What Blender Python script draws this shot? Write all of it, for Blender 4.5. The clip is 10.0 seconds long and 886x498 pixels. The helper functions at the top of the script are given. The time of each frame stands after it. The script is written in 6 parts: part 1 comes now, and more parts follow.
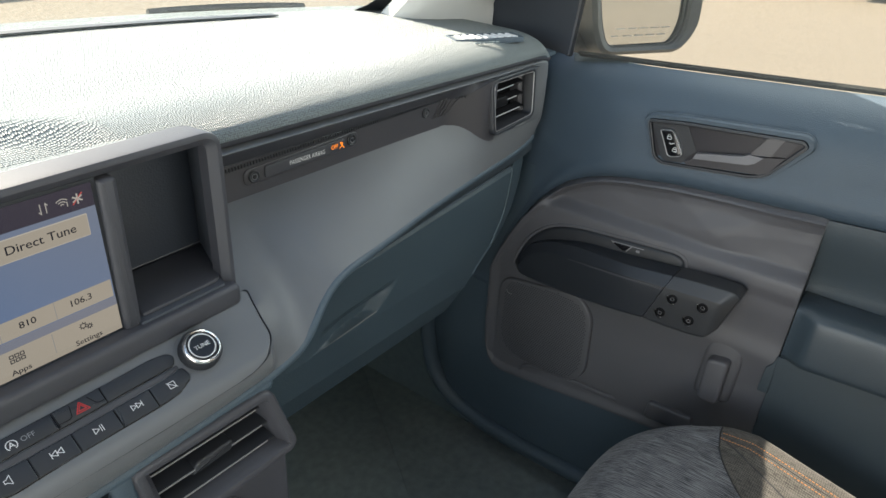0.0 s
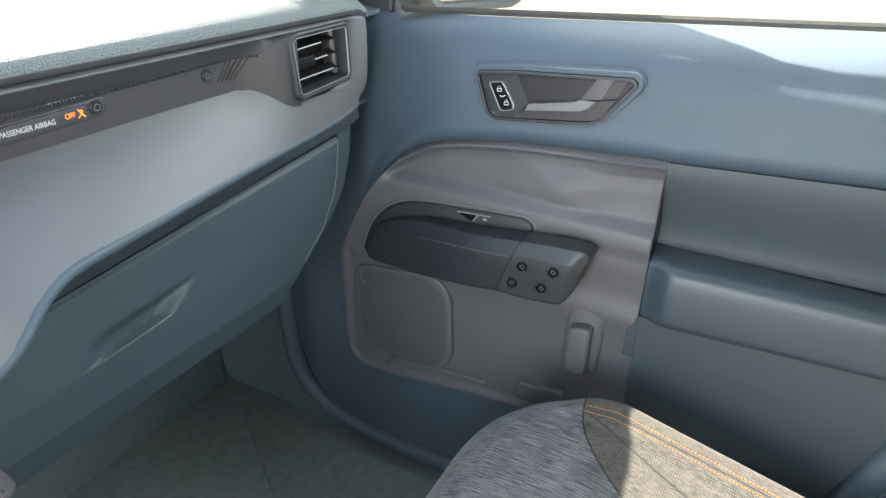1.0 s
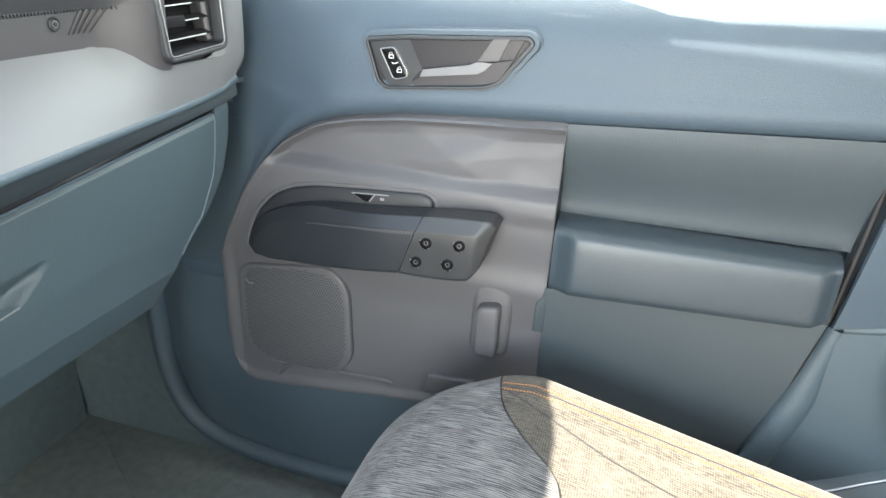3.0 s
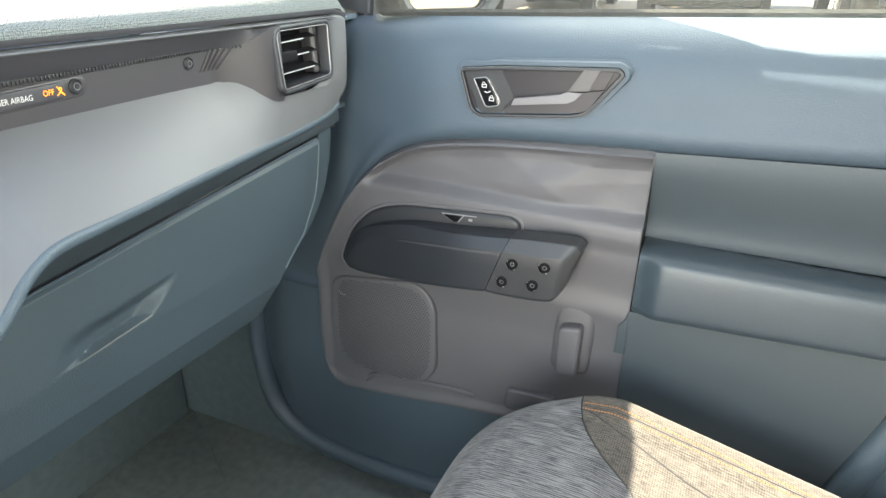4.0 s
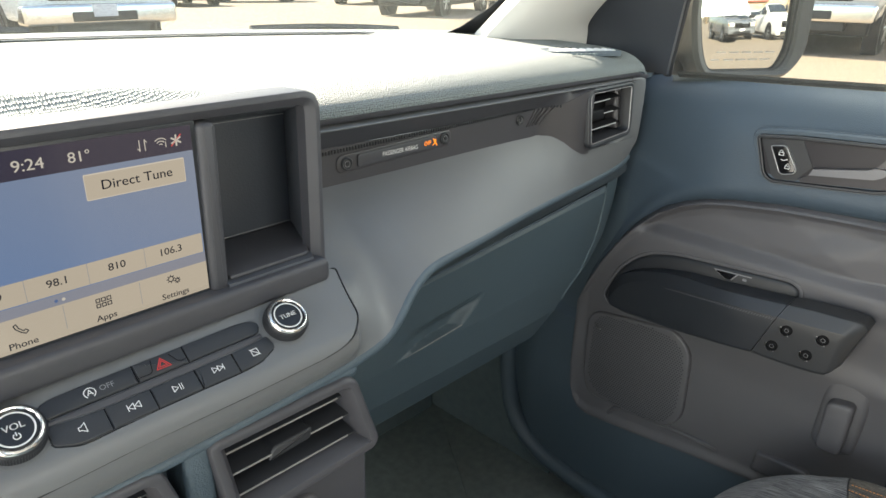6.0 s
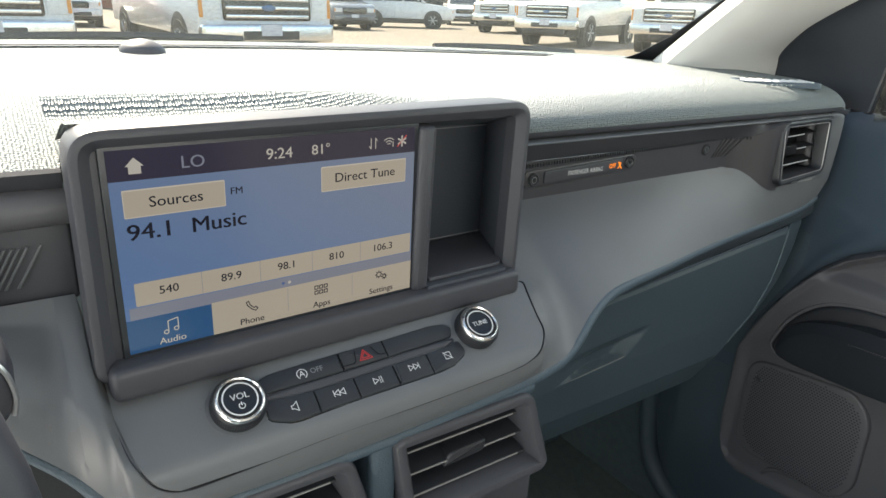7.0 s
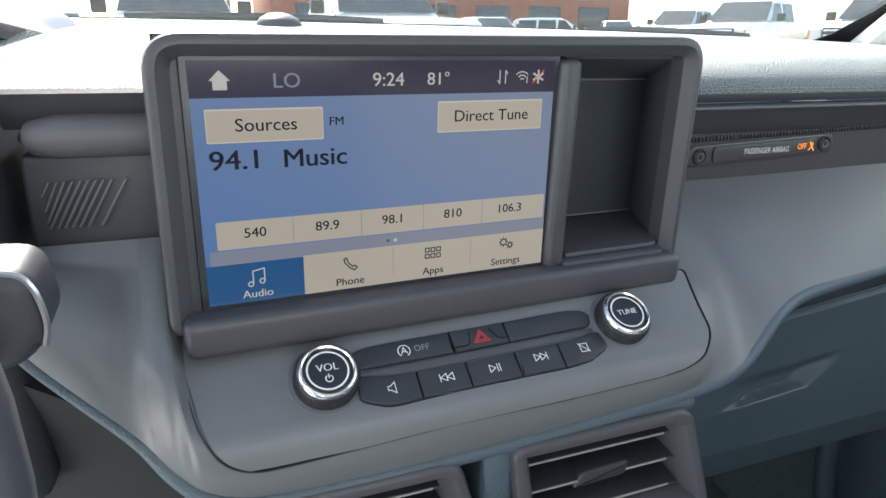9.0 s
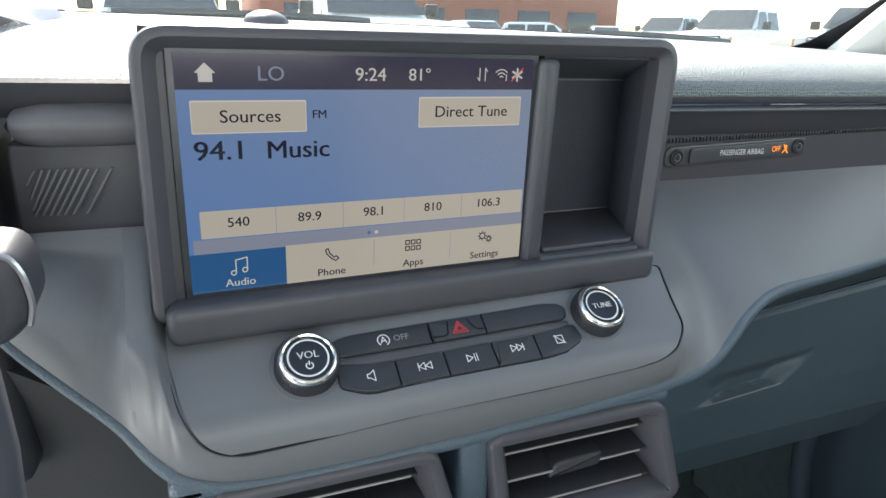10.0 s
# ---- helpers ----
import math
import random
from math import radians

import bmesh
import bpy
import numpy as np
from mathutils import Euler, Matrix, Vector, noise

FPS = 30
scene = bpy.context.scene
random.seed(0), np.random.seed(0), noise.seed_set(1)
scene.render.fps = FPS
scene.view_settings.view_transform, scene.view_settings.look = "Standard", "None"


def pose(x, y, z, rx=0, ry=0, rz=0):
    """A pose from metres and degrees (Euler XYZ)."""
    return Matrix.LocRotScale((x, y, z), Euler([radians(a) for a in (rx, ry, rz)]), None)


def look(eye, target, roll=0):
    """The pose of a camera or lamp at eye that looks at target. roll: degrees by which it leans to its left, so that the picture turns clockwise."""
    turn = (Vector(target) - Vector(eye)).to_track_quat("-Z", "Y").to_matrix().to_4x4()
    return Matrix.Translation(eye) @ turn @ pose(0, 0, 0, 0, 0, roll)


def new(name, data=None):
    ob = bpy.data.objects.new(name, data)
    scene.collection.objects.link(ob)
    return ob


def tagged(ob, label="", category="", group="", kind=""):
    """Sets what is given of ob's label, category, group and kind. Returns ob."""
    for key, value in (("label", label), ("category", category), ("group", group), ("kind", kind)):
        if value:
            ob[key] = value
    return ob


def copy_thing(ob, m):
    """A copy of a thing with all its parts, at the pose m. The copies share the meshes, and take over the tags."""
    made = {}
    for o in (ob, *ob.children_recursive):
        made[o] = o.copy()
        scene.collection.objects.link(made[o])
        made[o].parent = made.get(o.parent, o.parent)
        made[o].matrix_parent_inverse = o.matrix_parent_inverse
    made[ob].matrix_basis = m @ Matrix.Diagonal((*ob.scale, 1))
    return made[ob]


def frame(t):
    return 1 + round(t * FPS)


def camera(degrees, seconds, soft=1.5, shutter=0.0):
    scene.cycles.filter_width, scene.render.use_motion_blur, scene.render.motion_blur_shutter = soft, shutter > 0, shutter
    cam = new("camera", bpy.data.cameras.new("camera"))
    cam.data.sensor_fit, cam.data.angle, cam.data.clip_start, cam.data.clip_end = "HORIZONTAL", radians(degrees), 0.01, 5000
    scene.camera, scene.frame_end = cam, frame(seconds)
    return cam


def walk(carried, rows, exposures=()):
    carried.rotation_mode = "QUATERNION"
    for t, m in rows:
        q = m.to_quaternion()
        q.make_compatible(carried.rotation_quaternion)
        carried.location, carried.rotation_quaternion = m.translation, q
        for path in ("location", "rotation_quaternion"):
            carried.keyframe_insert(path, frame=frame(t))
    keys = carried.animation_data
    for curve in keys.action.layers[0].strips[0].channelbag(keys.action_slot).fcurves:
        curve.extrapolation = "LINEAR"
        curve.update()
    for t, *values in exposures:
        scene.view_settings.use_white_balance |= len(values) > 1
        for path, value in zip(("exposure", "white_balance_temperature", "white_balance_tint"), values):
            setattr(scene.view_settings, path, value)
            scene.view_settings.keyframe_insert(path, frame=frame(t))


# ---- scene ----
cam = camera(68.1, 10.0)
PATH = [
    (0, (0.157, 0.111, 1.526), (1.577, 1.155, 0.579), 3.2),
    (0.5, (0.23, 0.088, 1.5), (1.717, 1.027, 0.548), 2.1),
    (1, (0.283, 0.057, 1.458), (1.839, 0.897, 0.524), 1.3),
    (1.5, (0.296, 0.084, 1.42), (1.979, 0.703, 0.536), 2.5),
    (2, (0.296, 0.091, 1.384), (2.036, 0.595, 0.537), 2.7),
    (2.2, (0.299, 0.081, 1.379), (2.043, 0.585, 0.54), 3.0),
    (3.3, (0.279, 0.095, 1.372), (2.028, 0.628, 0.561), 2.9),
    (3.5, (0.273, 0.098, 1.376), (2.01, 0.671, 0.566), 2.7),
    (4, (0.258, 0.095, 1.4), (1.932, 0.828, 0.587), 1.7),
    (4.5, (0.233, 0.097, 1.427), (1.847, 0.983, 0.647), 0.8),
    (5, (0.204, 0.106, 1.442), (1.74, 1.135, 0.679), 0.7),
    (5.2, (0.194, 0.112, 1.447), (1.678, 1.206, 0.688), 0.8),
    (6.3, (0.134, 0.131, 1.45), (1.403, 1.481, 0.698), 2.3),
    (6.5, (0.125, 0.137, 1.447), (1.338, 1.55, 0.717), 2.6),
    (7, (0.11, 0.16, 1.438), (1.184, 1.691, 0.727), 3.2),
    (7.5, (0.12, 0.184, 1.415), (1.033, 1.814, 0.702), 3.3),
    (8, (0.138, 0.196, 1.394), (0.948, 1.886, 0.697), 2.5),
    (8.5, (0.143, 0.2, 1.383), (0.869, 1.946, 0.731), 1.8),
    (9, (0.146, 0.203, 1.381), (0.847, 1.96, 0.732), 1.4),
    (9.5, (0.146, 0.203, 1.38), (0.853, 1.959, 0.735), 1.5),
    (10, (0.146, 0.193, 1.379), (0.885, 1.938, 0.738), 2.4),
]
EXPOSURES = [(t, e, k, 10) for t, e, k in ((0.0, 1.7, 7200), (0.5, 2.03, 7100), (1.0, 2.72, 7000), (1.5, 3.2, 7200), (2.0, 3.4, 7350), (3.5, 3.42, 7450), (4.0, 3.25, 7650), (4.5, 2.9, 7750), (5.0, 2.5, 7950), (6.5, 1.97, 7500), (7.5, 1.61, 7250), (8.5, 1.9, 6800), (10.0, 2.0, 6800))]
walk(cam, [(t, look(eye, target, roll)) for t, eye, target, roll in PATH], EXPOSURES)

# ---- light ----
SUN_ELEV, SUN_AZ = 44.4, -5.0          # degrees above the level; degrees to the right of straight ahead
world = bpy.data.worlds.new("world")
scene.world = world
world.use_nodes = True
wn = world.node_tree
sky = wn.nodes.new("ShaderNodeTexSky")
sky.sky_type, sky.sun_disc = "NISHITA", False
sky.sun_elevation, sky.sun_rotation = radians(SUN_ELEV), radians(SUN_AZ)
wn.links.new(sky.outputs[0], wn.nodes["Background"].inputs[0])
wn.nodes["Background"].inputs[1].default_value = 0.15
lamp = bpy.data.lights.new("sun", "SUN")
lamp.energy, lamp.angle, lamp.color = 5.0, radians(0.5), (1.0, 0.95, 0.87)
sun = new("sun", lamp)
sun.matrix_world = look((0, 0, 0), (-math.sin(radians(SUN_AZ)), -math.cos(radians(SUN_AZ)), -math.tan(radians(SUN_ELEV))))


# fill lamp added outside an unseen open doorway, to brighten door, glovebox and footwell
door_fill = bpy.data.lights.new("doorway_fill", "AREA")
door_fill.shape, door_fill.size, door_fill.size_y, door_fill.energy, door_fill.color = "RECTANGLE", 0.75, 1.15, 4.7, (0.90, 0.96, 1.0)
new("doorway_fill", door_fill).matrix_world = look((-0.62, 0.22, 1.10), (0.90, 0.40, 0.82))

# fill lamp added in the unseen rear window to brighten the dash's face
rear_fill = bpy.data.lights.new("rear_window_fill", "AREA")
rear_fill.shape, rear_fill.size, rear_fill.size_y, rear_fill.energy, rear_fill.color = "RECTANGLE", 1.30, 0.34, 3.2, (0.93, 0.97, 1.0)
new("rear_window_fill", rear_fill).matrix_world = look((0.30, -1.33, 1.48), (0.45, 0.55, 1.20))

# fill lamp added at the passenger's side window, over the sky's own light
side_fill = bpy.data.lights.new("side_window_fill", "AREA")
side_fill.shape, side_fill.size, side_fill.size_y, side_fill.energy, side_fill.color = "RECTANGLE", 0.62, 0.30, 0.70, (0.90, 0.96, 1.0)
new("side_window_fill", side_fill).matrix_world = look((1.11, 0.16, 1.55), (0.40, 0.40, 1.22))


# ---- materials ----
def material(name, colour, rough=0.5, metal=0.0, grain=0.0, grain_scale=900.0, spots=0.06, spot_scale=14.0, spec=0.5, coat=0.0, stretch=(1, 1, 1), pattern="noise", sheen=0.0):
    """A surface with fine relief (grain, at grain_scale per metre) and slow changes of tone and gloss (spots)."""
    m = bpy.data.materials.new(name)
    m.use_nodes = True
    nt, b = m.node_tree, m.node_tree.nodes["Principled BSDF"]
    b.inputs["Base Color"].default_value = (*colour, 1)
    b.inputs["Roughness"].default_value = rough
    b.inputs["Metallic"].default_value = metal
    b.inputs["Specular IOR Level"].default_value = spec
    b.inputs["Coat Weight"].default_value = coat
    b.inputs["Sheen Weight"].default_value = sheen
    co = nt.nodes.new("ShaderNodeTexCoord")
    mp = nt.nodes.new("ShaderNodeMapping")
    mp.inputs["Scale"].default_value = stretch
    nt.links.new(co.outputs["Object"], mp.inputs[0])
    if spots:
        n = nt.nodes.new("ShaderNodeTexNoise")
        n.inputs["Scale"].default_value, n.inputs["Detail"].default_value = spot_scale, 5
        nt.links.new(mp.outputs[0], n.inputs["Vector"])
        mix = nt.nodes.new("ShaderNodeMix")
        mix.data_type = "RGBA"
        mix.inputs[6].default_value = (*[c * (1 - spots) for c in colour], 1)
        mix.inputs[7].default_value = (*[min(1, c * (1 + spots)) for c in colour], 1)
        nt.links.new(n.outputs["Fac"], mix.inputs[0])
        nt.links.new(mix.outputs[2], b.inputs["Base Color"])
        r = nt.nodes.new("ShaderNodeMapRange")
        r.inputs[3].default_value, r.inputs[4].default_value = max(0, rough - 0.07), min(1, rough + 0.07)
        nt.links.new(n.outputs["Fac"], r.inputs[0])
        nt.links.new(r.outputs[0], b.inputs["Roughness"])
    if grain:
        if pattern in ("cells", "dots"):
            g = nt.nodes.new("ShaderNodeTexVoronoi")
            g.inputs["Randomness"].default_value = 1.0 if pattern == "cells" else 0.42
            if pattern == "dots":
                g.voronoi_dimensions = "2D"
            g.inputs["Scale"].default_value = grain_scale
            out = g.outputs["Distance"]
        else:
            g = nt.nodes.new("ShaderNodeTexNoise")
            g.inputs["Scale"].default_value, g.inputs["Detail"].default_value = grain_scale, 3
            out = g.outputs["Fac"]
        nt.links.new(co.outputs["UV"] if pattern == "dots" else mp.outputs[0], g.inputs["Vector"])
        bump = nt.nodes.new("ShaderNodeBump")
        bump.inputs["Strength"].default_value, bump.inputs["Distance"].default_value = grain, 0.0017 if pattern == "dots" else 0.0006
        if pattern == "dots":       # the gaps of the weave are darker
            gap = nt.nodes.new("ShaderNodeMapRange")
            gap.inputs[1].default_value, gap.inputs[2].default_value, gap.inputs[3].default_value, gap.inputs[4].default_value = 0.25, 0.65, 1.0, 0.42
            nt.links.new(out, gap.inputs[0])
            mul = nt.nodes.new("ShaderNodeMix")
            mul.data_type, mul.blend_type = "RGBA", "MULTIPLY"
            mul.inputs[0].default_value = 1.0
            nt.links.new(mix.outputs[2], mul.inputs[6])
            nt.links.new(gap.outputs[0], mul.inputs[7])
            nt.links.new(mul.outputs[2], b.inputs["Base Color"])
        nt.links.new(out, bump.inputs["Height"])
        nt.links.new(bump.outputs[0], b.inputs["Normal"])
    return m


def glow(name, colour, strength):
    """A lit patch of a display."""
    m = bpy.data.materials.new(name)
    m.use_nodes = True
    b = m.node_tree.nodes["Principled BSDF"]
    b.inputs["Base Color"].default_value = (0.01, 0.01, 0.012, 1)
    b.inputs["Roughness"].default_value = 0.12
    b.inputs["Emission Color"].default_value = (*colour, 1)
    b.inputs["Emission Strength"].default_value = strength
    return m


def pane_material(name, tint, dust=0.0):
    """Clear glass: passes light straight through, with a mirror gloss that grows at grazing angles, and dust that also
    gives haze.
    """
    m = bpy.data.materials.new(name)
    m.use_nodes = True
    nt = m.node_tree
    nt.nodes.remove(nt.nodes["Principled BSDF"])
    out = nt.nodes["Material Output"]
    clear = nt.nodes.new("ShaderNodeBsdfTransparent")
    clear.inputs[0].default_value = (*tint, 1)
    gloss = nt.nodes.new("ShaderNodeBsdfGlossy")
    gloss.inputs["Roughness"].default_value = 0.02
    face = nt.nodes.new("ShaderNodeLayerWeight")
    power = nt.nodes.new("ShaderNodeMath")
    power.operation = "POWER"
    power.inputs[1].default_value = 5.0
    nt.links.new(face.outputs["Facing"], power.inputs[0])
    fres = nt.nodes.new("ShaderNodeMapRange")
    fres.inputs[3].default_value, fres.inputs[4].default_value = 0.02, 0.6
    nt.links.new(power.outputs[0], fres.inputs[0])
    mix = nt.nodes.new("ShaderNodeMixShader")
    nt.links.new(fres.outputs[0], mix.inputs[0])
    nt.links.new(clear.outputs[0], mix.inputs[1])
    nt.links.new(gloss.outputs[0], mix.inputs[2])
    last = mix
    if dust:
        co = nt.nodes.new("ShaderNodeTexCoord")
        n = nt.nodes.new("ShaderNodeTexNoise")
        n.inputs["Scale"].default_value, n.inputs["Detail"].default_value = 260, 4
        nt.links.new(co.outputs["Object"], n.inputs["Vector"])
        r = nt.nodes.new("ShaderNodeMapRange")
        r.inputs[1].default_value, r.inputs[2].default_value, r.inputs[3].default_value, r.inputs[4].default_value = 0.45, 0.80, 0.25 * dust, dust
        nt.links.new(n.outputs["Fac"], r.inputs[0])
        d = nt.nodes.new("ShaderNodeBsdfDiffuse")
        d.inputs[0].default_value = (0.6, 0.58, 0.54, 1)
        last = nt.nodes.new("ShaderNodeMixShader")
        nt.links.new(r.outputs[0], last.inputs[0])
        nt.links.new(mix.outputs[0], last.inputs[1])
        nt.links.new(d.outputs[0], last.inputs[2])
    nt.links.new(last.outputs[0], out.inputs[0])
    return m


def weave_material(name, dark, light, scale=420.0, stretch=(1, 9, 9), bump=0.5, cross=0.0, sharp=0.15, threads=()):
    """Melange cloth: fine uneven threads, light on dark."""
    m = bpy.data.materials.new(name)
    m.use_nodes = True
    nt, b = m.node_tree, m.node_tree.nodes["Principled BSDF"]
    b.inputs["Roughness"].default_value, b.inputs["Sheen Weight"].default_value = 0.92, 0.15
    b.inputs["Specular IOR Level"].default_value = 0.2
    co, mp = nt.nodes.new("ShaderNodeTexCoord"), nt.nodes.new("ShaderNodeMapping")
    mp.inputs["Scale"].default_value = stretch
    nt.links.new(co.outputs["UV"], mp.inputs[0])
    n = nt.nodes.new("ShaderNodeTexNoise")
    n.inputs["Scale"].default_value, n.inputs["Detail"].default_value, n.inputs["Roughness"].default_value = scale, 3, 0.7
    nt.links.new(mp.outputs[0], n.inputs["Vector"])
    big = nt.nodes.new("ShaderNodeTexNoise")
    big.inputs["Scale"].default_value, big.inputs["Detail"].default_value = 25, 4
    nt.links.new(co.outputs["UV"], big.inputs["Vector"])
    add = nt.nodes.new("ShaderNodeMath")
    add.operation = "MULTIPLY_ADD"
    add.inputs[1].default_value, add.inputs[2].default_value = 0.25, -0.125
    nt.links.new(big.outputs["Fac"], add.inputs[0])
    total = nt.nodes.new("ShaderNodeMath")
    nt.links.new(n.outputs["Fac"], total.inputs[0])
    nt.links.new(add.outputs[0], total.inputs[1])
    if cross:       # the short cross threads
        mp2, n2, c2 = nt.nodes.new("ShaderNodeMapping"), nt.nodes.new("ShaderNodeTexNoise"), nt.nodes.new("ShaderNodeMath")
        mp2.inputs["Scale"].default_value = (1.1, 4.4, 1)
        nt.links.new(co.outputs["UV"], mp2.inputs[0])
        n2.inputs["Scale"].default_value, n2.inputs["Detail"].default_value = 190, 2
        nt.links.new(mp2.outputs[0], n2.inputs["Vector"])
        c2.operation = "MULTIPLY_ADD"
        c2.inputs[1].default_value, c2.inputs[2].default_value = cross, -0.5 * cross
        nt.links.new(n2.outputs["Fac"], c2.inputs[0])
        both = nt.nodes.new("ShaderNodeMath")
        nt.links.new(total.outputs[0], both.inputs[0])
        nt.links.new(c2.outputs[0], both.inputs[1])
        total = both
    for axis, pitch, weight in threads:      # the even rows of thread
        wv, c3, both = nt.nodes.new("ShaderNodeTexWave"), nt.nodes.new("ShaderNodeMath"), nt.nodes.new("ShaderNodeMath")
        wv.bands_direction = axis
        wv.inputs["Scale"].default_value, wv.inputs["Distortion"].default_value, wv.inputs["Detail"].default_value, wv.inputs["Detail Scale"].default_value = math.tau / 20 / pitch, 2.2, 2, 0.6
        nt.links.new(co.outputs["UV"], wv.inputs["Vector"])
        c3.operation = "MULTIPLY_ADD"
        c3.inputs[1].default_value, c3.inputs[2].default_value = weight, -0.5 * weight
        nt.links.new(wv.outputs["Fac"], c3.inputs[0])
        nt.links.new(total.outputs[0], both.inputs[0])
        nt.links.new(c3.outputs[0], both.inputs[1])
        total = both
    ramp = nt.nodes.new("ShaderNodeValToRGB")
    ramp.color_ramp.elements[0].position, ramp.color_ramp.elements[1].position = 0.5 - sharp, 0.5 + sharp
    ramp.color_ramp.elements[0].color, ramp.color_ramp.elements[1].color = (*dark, 1), (*light, 1)
    nt.links.new(total.outputs[0], ramp.inputs[0])
    nt.links.new(ramp.outputs[0], b.inputs["Base Color"])
    bp = nt.nodes.new("ShaderNodeBump")
    bp.inputs["Strength"].default_value, bp.inputs["Distance"].default_value = bump, 0.0008
    nt.links.new(n.outputs["Fac"], bp.inputs["Height"])
    nt.links.new(bp.outputs[0], b.inputs["Normal"])
    return m


def asphalt_material():
    m = material("asphalt", (0.205, 0.163, 0.126), 0.9, grain=0.5, grain_scale=60, spots=0.12, spot_scale=0.35)
    return m


TEAL = material("slate_blue_plastic", (0.052, 0.077, 0.102), 0.50, grain=0.45, grain_scale=800, pattern="cells")
TEAL_DARK = material("deep_teal_plastic", (0.060, 0.088, 0.102), 0.5, grain=0.3, grain_scale=1500, pattern="cells")
SLATE = material("grey_slate_plastic", (0.118, 0.124, 0.130), 0.46, grain=0.2, grain_scale=1800)
GREY = material("warm_grey_plastic", (0.086, 0.085, 0.092), 0.50, grain=0.2, grain_scale=1800)
GRAPHITE = material("graphite_plastic", (0.048, 0.049, 0.057), 0.45, grain=0.2, grain_scale=1800)
SLAT_GREY = material("grey_slat_chrome", (0.34, 0.33, 0.33), 0.35, metal=0.5, spots=0.0)
SLAT_PALE = material("pale_slat_chrome", (0.62, 0.62, 0.62), 0.30, metal=0.5, spots=0.0)
LEVER = material("light_grey_lever_paint", (0.14, 0.14, 0.15), 0.38, spots=0.03)
BRONZE = material("satin_bronze_grey_plastic", (0.053, 0.051, 0.056), 0.34, grain=0.1, grain_scale=1800)
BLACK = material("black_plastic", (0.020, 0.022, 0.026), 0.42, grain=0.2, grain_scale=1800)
VENT_BLACK = material("vent_black", (0.006, 0.006, 0.007), 0.6, spots=0.0, spec=0.12)
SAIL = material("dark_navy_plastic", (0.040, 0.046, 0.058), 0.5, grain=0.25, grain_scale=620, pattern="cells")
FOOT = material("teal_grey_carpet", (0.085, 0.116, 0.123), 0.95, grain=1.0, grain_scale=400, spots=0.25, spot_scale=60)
LID = material("deep_slate_lid_plastic", (0.043, 0.066, 0.080), 0.48, grain=0.28, grain_scale=620, pattern="cells")
FASCIA = material("shaded_slate_fascia", (0.030, 0.041, 0.049), 0.5, grain=0.2, grain_scale=620, pattern="cells")
ROOT = material("shaded_lever_paint", (0.040, 0.037, 0.041), 0.40, spec=0.3, spots=0.04)
CUP = material("dark_bronze_plastic", (0.023, 0.021, 0.025), 0.38, spec=0.3, grain=0.1)
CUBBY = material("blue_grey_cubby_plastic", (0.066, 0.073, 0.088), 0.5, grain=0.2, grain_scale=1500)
GLOSS_BLACK = material("gloss_black", (0.008, 0.008, 0.009), 0.10, spots=0.0)
TEAL_LOW = material("lower_slate_blue_plastic", (0.056, 0.083, 0.104), 0.50, grain=0.40, grain_scale=800, pattern="cells")
DASH = material("grained_dash_pad", (0.22, 0.255, 0.260), 0.42, grain=1.0, grain_scale=560, pattern="dots", spots=0.1, spot_scale=8)
# darker copy of the door's slate blue; holds the shade round the armrest
DEEP = material("shaded_door_trim", (0.043, 0.058, 0.068), 0.50, grain=0.35, grain_scale=900, pattern="cells")
ARM = material("soft_armrest_vinyl", (0.035, 0.050, 0.062), 0.36, grain=0.3, grain_scale=900, pattern="cells")
# carpet colour raised to make up for light missing in the footwell
CARPET = material("lightened_carpet", (0.25, 0.295, 0.29), 0.95, grain=1.0, grain_scale=400, spots=0.3, spot_scale=60)
CHROME = material("bright_chrome", (0.80, 0.79, 0.78), 0.22, metal=1.0, spots=0.0)
SATIN = material("satin_metal_paint", (0.42, 0.42, 0.43), 0.32, metal=0.8, spots=0.03)
PRINT = material("white_print", (0.70, 0.70, 0.70), 0.6, spots=0.0)
PRINT_GREY = material("grey_print", (0.22, 0.22, 0.23), 0.6, spots=0.0)
PRINT_RED = material("red_print", (0.45, 0.03, 0.03), 0.5, spots=0.0)
HEADLINER = material("light_headliner", (0.70, 0.69, 0.67), 0.8, grain=0.4, grain_scale=900)
RUBBER = material("black_rubber", (0.012, 0.012, 0.013), 0.6, grain=0.2, grain_scale=500)
CLOTH = weave_material("dark_melange_cloth", (0.030, 0.032, 0.037), (0.165, 0.170, 0.178), 100, (6.5, 0.30, 1), cross=0.10, sharp=0.115, threads=(("X", 0.0026, 0.16),))
CLOTH_LIGHT = weave_material("grey_beige_cloth", (0.026, 0.025, 0.023), (0.118, 0.110, 0.096), 100, (6.5, 0.9, 1), cross=0.35, sharp=0.22, threads=(("X", 0.0026, 0.16), ("Y", 0.0026, 0.14)))
SEAT_VINYL = material("smooth_grey_seat_vinyl", (0.064, 0.061, 0.057), 0.55, grain=0.3, grain_scale=700, pattern="cells")
HANDLE = material("satin_black_plastic", (0.020, 0.023, 0.028), 0.36, grain=0.12, grain_scale=1500)
HANDLE_TIP = material("satin_warm_black_plastic", (0.027, 0.029, 0.032), 0.36, grain=0.12, grain_scale=1500)
STITCH = material("orange_thread", (0.42, 0.17, 0.045), 0.7, spots=0.0)
PIPE = material("black_seat_vinyl", (0.02, 0.02, 0.022), 0.6, grain=0.3)
FILM = material("thin_cloudy_film", (0.62, 0.58, 0.60), 0.35, spots=0.1)
